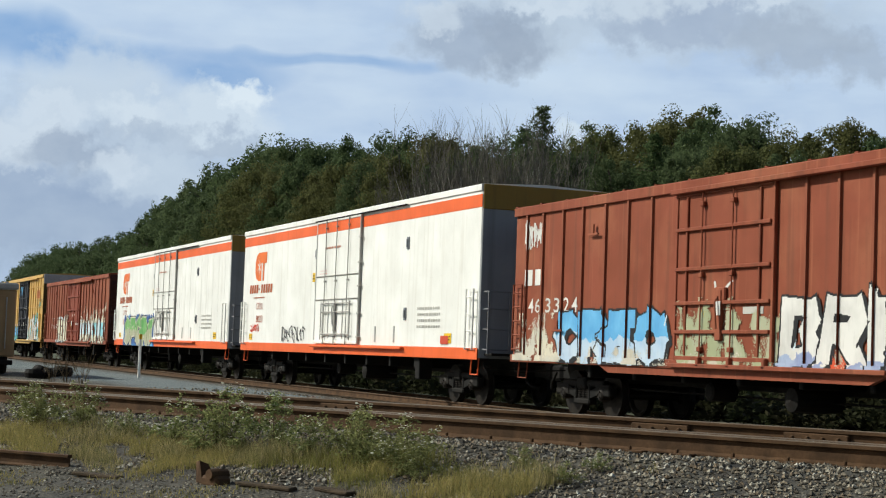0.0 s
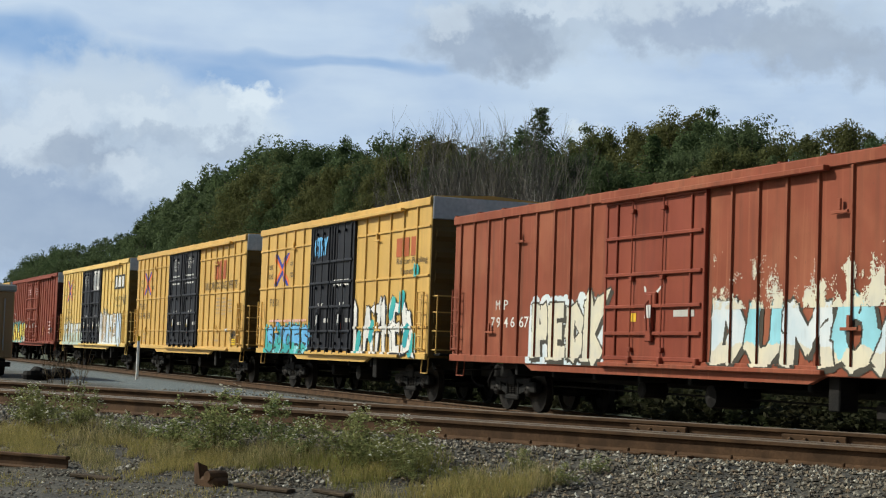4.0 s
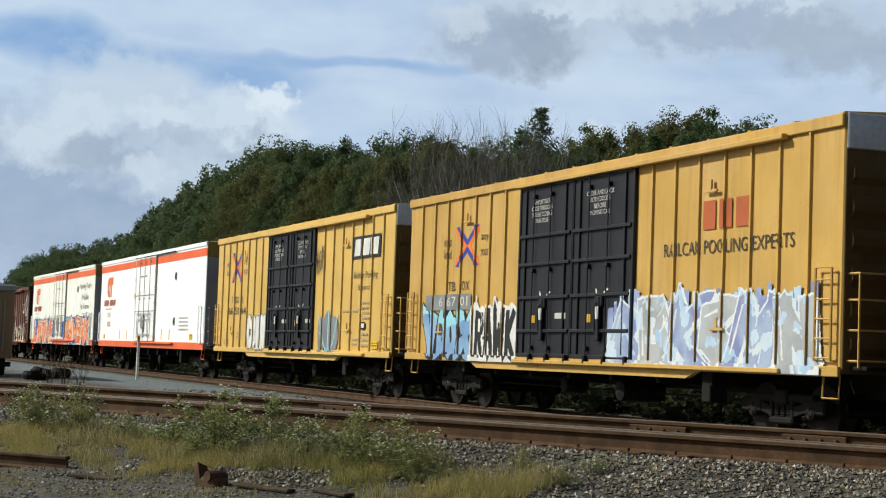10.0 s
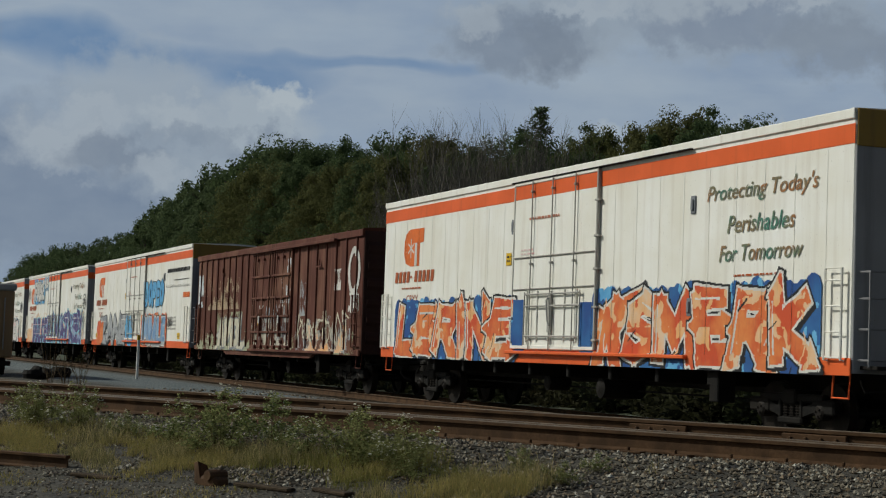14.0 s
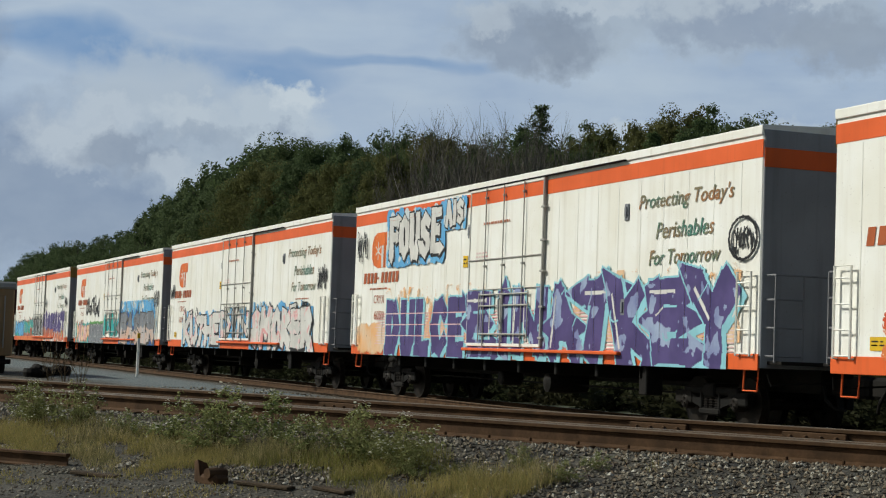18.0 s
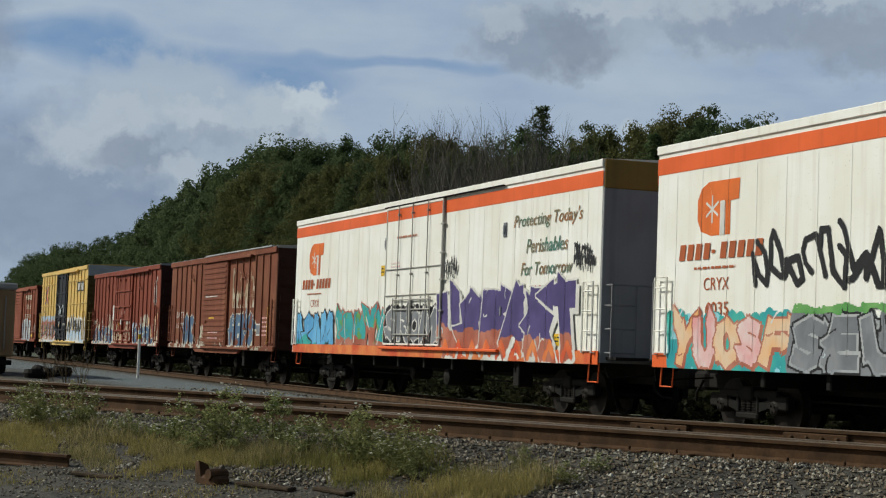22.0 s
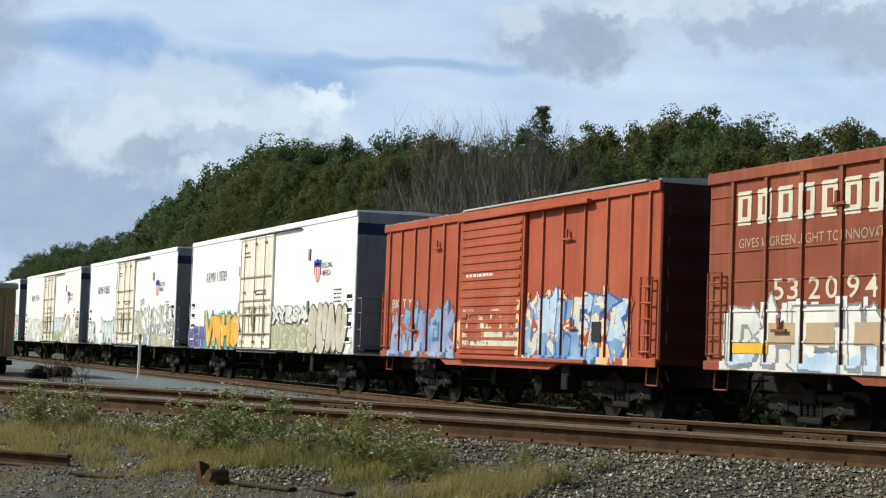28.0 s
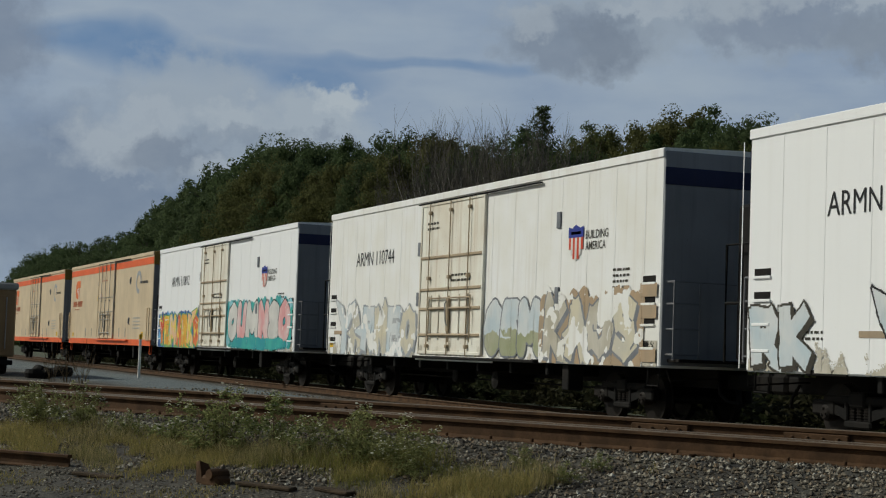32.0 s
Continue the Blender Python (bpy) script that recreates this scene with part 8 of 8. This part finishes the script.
def blade(v, f, rng, x, y, z, h, w, bend):
    a = rng.uniform(0, 6.28)
    lx, ly = rng.normal(0, bend, 2) * h
    dx, dy = math.cos(a) * w, math.sin(a) * w
    k = len(v)
    v += [(x - dx, y - dy, z - 0.01), (x + dx, y + dy, z - 0.01), (x + dx * 0.8 + lx * 0.35, y + dy * 0.8 + ly * 0.35, z + h * 0.6), (x - dx * 0.8 + lx * 0.35, y - dy * 0.8 + ly * 0.35, z + h * 0.6), (x + lx, y + ly, z + h)]
    f += [(k, k + 1, k + 2, k + 3), (k + 3, k + 2, k + 4)]


def grass():
    rng = np.random.default_rng(11)
    v, f = [], []
    for _ in range(80000):
        x = rng.uniform(-23, -9.0)
        # the grassy strip swings outwards to the east
        mid = 2.9 if x < -14.5 else 2.9 - (x + 14.5) * 0.05
        s = rng.normal(mid + 0.3, 0.55)
        if not 1.6 < s < 4.3:
            continue
        y = near_y(x) - s / math.cos(NEAR_DIR)
        d = noise.noise((x * 0.9, y * 0.9, 2.0)) + 0.5 * noise.noise((x * 3.1, y * 3.1, 5.0))
        if d < 0.08 + (0.38 if x > -13.4 else 0.0) or (s < 2.2 and d < 0.25):
            continue
        blade(v, f, rng, x, y, ground_z(x, y), rng.uniform(0.025, 0.105) * (0.9 + d), rng.uniform(0.0014, 0.0030), 0.48)
    # sparse short growth on the dirt in front
    for _ in range(16000):
        x, s = rng.uniform(-20, -9.5), rng.uniform(3.2, 6.0)
        y = near_y(x) - s / math.cos(NEAR_DIR)
        if noise.noise((x * 1.6, y * 1.6, 31.0)) > 0.12:
            blade(v, f, rng, x, y, ground_z(x, y), rng.uniform(0.012, 0.045), rng.uniform(0.002, 0.004), 0.7)
    me = bpy.data.meshes.new("grass")
    me.from_pydata(v, [], f)
    me.materials.append(GRASS)
    tagged(new("grass", me), "dry yellow-green grass beside the siding", "grass", kind="stuff")
    # standing straw along the foot of the shoulder, in loose drifts
    v, f = [], []
    for _ in range(60000):
        x = rng.uniform(-20.5, -11.2)
        mid = 2.95 if x < -15.5 else 2.95 + (x + 15.5) * 0.10
        s = rng.normal(mid, 0.42)
        y = near_y(x) - s / math.cos(NEAR_DIR)
        d = noise.noise((x * 0.8, y * 0.8, 12.0)) + 0.6 * noise.noise((x * 2.6, y * 2.6, 15.0))
        if not 1.7 < s < 3.9 or d < 0.10 + (0.2 if x < -16.5 else 0.0) + (0.30 if x > -12.9 else 0.0):
            continue
        blade(v, f, rng, x, y, ground_z(x, y), rng.uniform(0.03, 0.20) * (0.75 + 0.9 * max(0.0, d)) * min(1.0, (4.0 - s) / 0.9), rng.uniform(0.0012, 0.0024), 0.34)
    me = bpy.data.meshes.new("straw_grass")
    me.from_pydata(v, [], f)
    me.materials.append(STRAW)
    tagged(new("straw_grass", me), "standing straw-coloured grass along the foot of the gravel shoulder", "grass", kind="stuff")
    # tall soft clumps of greener grass
    v, f = [], []
    for cx, cy, r, top, cnt in TUFTS:
        for _ in range(cnt):
            q, a = r * rng.uniform() ** 0.6, rng.uniform(0, 6.28)
            x, y = cx + q * math.cos(a), cy + q * math.sin(a)
            h = top * rng.uniform(0.45, 1.0) * (1.08 - 0.5 * q / r)
            blade(v, f, rng, x, y, ground_z(x, y), h, rng.uniform(0.0012, 0.0026), 0.30)
    me = bpy.data.meshes.new("tall_grass")
    me.from_pydata(v, [], f)
    me.materials.append(GREEN_GRASS)
    tagged(new("tall_grass", me), "soft clumps of tall green grass beside the siding", "grass", kind="stuff")


def weed_meshes(seed, flowers):
    """Stems, leaves and flower heads of a knee-high weed."""
    rng = np.random.default_rng(seed)
    st, cs, rs, tops = Shape(), [], [], []
    for k in range(30):
        a, r = rng.uniform(0, 6.28), rng.uniform(0.05, 0.58)
        h = rng.uniform(0.30, 1.0) * (1.05 - r * 0.55)
        base = (0.25 * r * math.cos(a), 0.25 * r * math.sin(a), 0)
        tip = (r * math.cos(a), r * math.sin(a), h)
        midp = (0.5 * r * math.cos(a), 0.5 * r * math.sin(a), h * 0.55)
        st.tube([base, midp, tip], [0.004, 0.0028, 0.0018], 3, cap=False)
        for t in np.linspace(0.3, 1, 6):
            q = np.array(midp) * (1 - t) + np.array(tip) * t if t > 0.4 else np.array(midp) * 0.8
            cs.append(tuple(q + rng.normal(0, 0.03, 3)))
            rs.append(0.075)
        tops.append(tip)
    lv, lf = leaves(rng, cs, rs, 8, 0.026, 0.6)
    fv, ff = [], []
    if flowers:
        for tip in tops:
            for j in range(rng.integers(0, 9)):
                c = np.array(tip) + rng.normal(0, 0.035, 3) + (0, 0, 0.02)
                k = len(fv)
                r = rng.uniform(0.012, 0.024)
                tilt = rng.normal(0, 0.3, 2)
                fv.append(tuple(c + (0, 0, 0.006)))
                for i in range(6):
                    a = i * 1.047
                    fv.append((c[0] + r * math.cos(a), c[1] + r * math.sin(a), c[2] + r * (tilt[0] * math.cos(a) + tilt[1] * math.sin(a))))
                ff += [(k, k + 1 + i, k + 1 + (i + 1) % 6) for i in range(6)]
    return st.mesh("stems", STALK), np_mesh("foliage", lv, lf, WEED), np_mesh("blossom", fv, ff, FLOWER) if flowers else None


def weeds():
    kinds = [weed_meshes(70 + k, k != 2) for k in range(4)]
    rng = random.Random(6)
    spots = [(-15.5, 2.5, 0.62), (-15.2, 2.3, 0.80), (-14.9, 2.55, 0.78), (-14.6, 2.35, 0.70), (-13.9, 2.6, 0.52), (-13.6, 2.45, 0.68), (-13.3, 2.7, 0.72), (-13.05, 2.5, 0.66), (-12.8, 2.75, 0.56), (-12.5, 2.9, 0.42),
             (-17.9, 2.1, 0.58), (-17.6, 2.3, 0.66), (-17.2, 2.15, 0.62), (-18.5, 2.3, 0.46), (-19.3, 2.2, 0.52), (-20.2, 1.9, 0.6), (-20.7, 2.2, 0.55), (-16.4, 2.3, 0.36), (-12.4, 2.2, 0.32), (-12.0, 2.0, 0.26), (-11.6, 2.6, 0.30), (-14.2, 2.0, 0.30)]
    for x, s, h in spots:
        k = rng.randrange(4)
        stems, fol, blo = kinds[k]
        t = thing("weed", "bushy green weed with small white flowers" if blo else "bushy green weed gone to seed", "plant", "weeds beside the siding", pose(*near_point(x, s), 0, 0, rng.uniform(0, 360)))
        t.scale = (h * 0.95, h * 0.95, h * rng.uniform(0.60, 0.80))
        tagged(part("stem", stems, None, t), kind="stuff")
        part("foliage", fol, None, t)
        if blo:
            part("blossom", blo, None, t)
    # tall dry stalks at the west end
    for x, s in ((-22.6, -1.05), (-22.25, -1.0), (-22.95, -1.1), (-21.3, 1.2), (-20.5, 1.15)):
        sh = Shape()
        for k in range(9):
            a = rng.uniform(0, 6.28)
            sh.tube([(0, 0, 0), (0.05 * math.cos(a), 0.05 * math.sin(a), 0.3), (0.16 * math.cos(a), 0.16 * math.sin(a), rng.uniform(0.45, 0.85))], [0.006, 0.004, 0.0025], 3, cap=False)
            for j in range(3):
                z = rng.uniform(0.25, 0.5)
                sh.tube([(0.08 * math.cos(a), 0.08 * math.sin(a), z), (0.08 * math.cos(a) + rng.uniform(-0.08, 0.08), 0.08 * math.sin(a) + rng.uniform(-0.08, 0.08), z + 0.08)], 0.002, 3, cap=False)
        t = thing("dry_stalk", "tall brown dead weed stalk beside the rails", "plant", "dead stalks beside the rails", pose(*near_point(x, s)))
        tagged(part("stem", sh, STALK, t), kind="stuff")


DUST = car_paint((0.32, 0.21, 0.11), 0.45, (0.13, 0.085, 0.05), 0.75, 14.0)


def scrap():
    # a cut length of rail lying on the dirt
    s = Shape().sweep([(a * 0.8, z * 0.72 + 0.122) for a, z in RAIL], rail_path([(0, 0, 0), (1.6, 0, 0), (3.2, 0, 0)]))
    o = new("rail_offcut", s.mesh("rail_offcut", RUST_RAIL))
    x, y = -14.94, -12.66
    o.matrix_basis = pose(x - 3.2 * math.cos(radians(38.5)), y - 3.2 * math.sin(radians(38.5)), ground_z(x, y) - 0.02, 0, 0, 38.5)
    tagged(o, "rusty length of cut rail lying on the dirt", "rail")
    # rusted stump of iron
    t = thing("iron_scrap", "broken rusty iron casting lying on the dirt", "scrap", at=pose(-13.25, -11.85, ground_z(-13.25, -11.85) - 0.02, 0, 0, 25) @ Matrix.Diagonal((0.8, 0.8, 0.8, 1)))
    body = Shape()
    body.add([(-0.16, -0.05, 0), (-0.05, -0.06, 0), (-0.02, 0.06, 0), (-0.15, 0.07, 0), (-0.20, -0.03, 0.22), (-0.12, -0.05, 0.24), (-0.10, 0.05, 0.20), (-0.19, 0.05, 0.21)],
             [(3, 2, 1, 0), (4, 5, 6, 7), (0, 1, 5, 4), (1, 2, 6, 5), (2, 3, 7, 6), (3, 0, 4, 7)])
    part("upright", body, RUST_RAIL, t)
    part("base", Shape().cbox(-0.06, 0.20, -0.09, 0.10, -0.01, 0.11, 0.03), RUST_RAIL, t)
    part("lug", Shape().lathe(0.0, [(0.05, -0.11), (0.06, 0.0), (0.05, 0.11)], 0.10, 0.12, 10), RUST_RAIL, t)
    # flat weathered boards near the path
    for x, y, a, ln in ((-12.75, -11.55, 33, 0.55), (-12.3, -11.15, 20, 0.4), (-14.2, -12.55, 36, 0.5)):
        o = new("wood_scrap", Shape().cbox(-ln / 2, ln / 2, -0.05, 0.05, 0, 0.03, 0.008).mesh("wood_scrap", TIE_WOOD))
        o.matrix_basis = pose(x, y, ground_z(x, y), 2, 1, a)
        tagged(o, "weathered grey board lying in the dirt", "board", "loose boards on the dirt")
    # marker post in the gravel lane
    x, y = -56.4, -3.8
    t = thing("marker_post", "thin white marker post in the gravel beside the main line", "post", at=pose(x, y, ground_z(x, y)))
    part("post", Shape().cbox(-0.04, 0.04, -0.04, 0.04, -0.2, 1.40, 0.01), WHITE, t)
    part("cap", Shape().cbox(-0.045, 0.045, -0.045, 0.045, 1.25, 1.42, 0.01), REFLECT, t, "amber reflector")
    # pale block and slab beyond the main line
    t = new("concrete_block", Shape().cbox(-0.17, 0.17, -0.2, 0.2, -0.1, 1.15, 0.02).mesh("concrete_block", BEIGE))
    t.matrix_basis = pose(-62.6, 20.5, ground_z(-62.6, 20.5))
    tagged(t, "cream painted concrete block beyond the main line", "block")
    t = new("concrete_slab", Shape().cbox(-0.9, 1.4, -0.4, 0.4, -0.05, 0.22, 0.03).mesh("concrete_slab", GALV))
    t.matrix_basis = pose(-58.8, 20.4, ground_z(-58.8, 20.4), 0, 0, 35)
    tagged(t, "pale grey concrete slab beyond the main line", "slab")
    # parked box trailer, and dark scrap on the ground beside it
    x, y = -55.2, -9.15
    t = thing("box_trailer", "parked tan box trailer with grey roof beside the tracks", "trailer", at=pose(x - 3, y, ground_z(x, y), 0, 0, 0))
    part("body", Shape().cbox(-3.0, 3.0, -1.2, 1.2, 0.55, 2.62, 0.04), DUST, t)
    part("roof", Shape().cbox(-3.05, 3.05, -1.25, 1.25, 2.62, 2.84, 0.05), RAW, t, "grey metal roof")
    part("chassis", Shape().cbox(-2.8, 2.9, -0.9, 0.9, 0.35, 0.55, 0.02), STEEL_DARK, t)
    part("rear_door", Shape().cbox(2.99, 3.03, -0.95, 0.85, 0.7, 2.45, 0.015), DUST, t)
    part("hinge", Shape().tube([(3.05, 0.9, 0.8), (3.05, 0.9, 2.4)], 0.02, 5), RAW, t)
    part("bumper", Shape().cbox(2.95, 3.15, -1.15, 1.15, 0.30, 0.45, 0.02), STEEL_DARK, t)
    for wx in (-1.8, 1.9):
        for wy in (-1.0, 1.0):
            w = part("wheel", Shape().lathe(0, [(0.12, -0.1), (0.34, -0.1), (0.38, 0.0), (0.34, 0.1), (0.12, 0.1)], 0, 0, 16), STEEL_DARK, t)
            w.location = (wx, wy, 0.36)
    rng = random.Random(12)
    for k in range(4):
        a, b = -50.9 + rng.uniform(-0.6, 0.6), -7.9 + k * 0.26
        s = Shape().lathe(0, [(0.16, -0.1), (0.26, -0.12), (0.30, 0.0), (0.26, 0.12), (0.16, 0.1)], 0, 0, 14)
        o = new("old_tyre", s.mesh("old_tyre", STEEL_DARK))
        o.matrix_basis = pose(a, b, ground_z(a, b) + 0.14 + 0.03 * k, 80 + rng.uniform(-20, 20), 0, rng.uniform(0, 90))
        tagged(o, "worn black tyre dumped on the ground", "tyre", "dumped tyres")
    for k, (x, y, ln, a) in enumerate(((-43.5, -9.2, 3.2, 12), (-40.5, -7.9, 2.4, 8))):
        o = new("loose_rail", Shape().sweep([(q * 0.8, z * 0.7 + 0.12) for q, z in RAIL], rail_path([(-ln / 2, 0, 0), (ln / 2, 0, 0)])).mesh("loose_rail", RAIL_HEAD))
        o.matrix_basis = pose(x, y, ground_z(x, y) - 0.01, 0, 0, a)
        tagged(o, "loose pale rail lying in the gravel", "rail", "loose rails")


# leaf colour darkened to stand in for the shade seen under the cars
SHADE_LEAF = leaf_mat("shade_darkened_leaves", (0.020, 0.026, 0.012), (0.042, 0.050, 0.022), (0.045, 0.038, 0.02))


def undergrowth():
    """Low brush at the foot of the woods, and added bushes with leaves darkened for shade."""
    rng = random.Random(21)
    kinds = []
    for k in range(3):
        g = np.random.default_rng(300 + k)
        cs = [(g.normal(0, 0.9), g.normal(0, 0.7), abs(g.normal(0.8, 0.5))) for _ in range(34)]
        v, f = leaves(g, cs, [0.5] * 34, 46, 0.13)
        st = Shape()
        for c in cs[::3]:
            st.tube([(c[0] * 0.2, c[1] * 0.2, -0.1), tuple(c)], [0.03, 0.01], 4, cap=False)
        kinds.append((st.mesh("stem", BARK), np_mesh("foliage", v, f, LEAF_OLIVE if k == 1 else LEAF)))
    # the same bushes in the shade-darkened leaf colour, added beyond the main line
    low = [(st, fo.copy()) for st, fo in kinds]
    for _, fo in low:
        fo.materials[0] = SHADE_LEAF
    x = -150.0
    while x < -14:
        y = 10.6 + rng.uniform(-0.5, 0.7)
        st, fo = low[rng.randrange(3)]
        t = thing("bramble", "low bush beyond the main line, leaves darkened to stand for shade", "shrub", "brambles beyond the track", pose(x, y, ground_z(x, y) - 0.05, 0, 0, rng.uniform(0, 360)))
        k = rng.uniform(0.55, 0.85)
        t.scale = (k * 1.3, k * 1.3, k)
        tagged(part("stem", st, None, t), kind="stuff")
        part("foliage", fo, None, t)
        x += rng.uniform(0.9, 1.7) * (1.6 if x < -90 else 1.0)
    x = -330.0
    while x < -28:
        y = 23.5 + rng.uniform(-1.5, 1.5)
        st, fo = kinds[rng.randrange(3)]
        t = thing("shrub", "dense green shrub at the foot of the woods", "shrub", "undergrowth", pose(x, y, ground_z(x, y), 0, 0, rng.uniform(0, 360)))
        k = rng.uniform(1.1, 2.1)
        t.scale = (k, k, k)
        tagged(part("stem", st, None, t), kind="stuff")
        part("foliage", fo, None, t)
        x += rng.uniform(1.8, 3.2) * (2.0 if x < -180 else 1.0)


stone_bed()
grass()
weeds()
scrap()
undergrowth()


# ---- motion ----
# how far the train has come, in metres: it slows very slightly
TRAVEL = [(0.0, -2.46), (2.5, 38.01), (5.0, 78.69), (7.0, 110.94), (9.0, 143.16), (11.0, 175.6), (13.0, 208.01), (15.5, 248.29), (18.0, 288.47), (20.5, 328.56), (23.0, 368.39), (26.5, 424.34), (28.5, 456.33), (30.5, 488.11), (32.0, 511.74)]


def motions():
    walk(clouds, [(t, Matrix.Translation(EYE) @ pose(0, 0, 0, 0, 0, -0.098 * t)) for t in (0, 8, 16, 24, 32)])
    for car in ALL_CARS:
        walk(car["root"], [(t, pose(car["x"] + d, W2, 0)) for t, d in TRAVEL])
        # wheels turn while the car is before the camera
        seen = [k for k in range(0, 961) if -100 < car["x"] + interp(k / 30, TRAVEL) < -8]
        if len(seen) < 3:
            continue
        for w, dx in car["wheels"]:
            rows = [(k / 30, pose(dx, 0, 0.46, 0, math.degrees(interp(k / 30, TRAVEL) / 0.46) % 360, 0)) for k in seen]
            if seen[0] > 0:
                rows.insert(0, (0, rows[0][1]))
            if seen[-1] < 960:
                rows.append((32, rows[-1][1]))
            walk(w, rows)


motions()
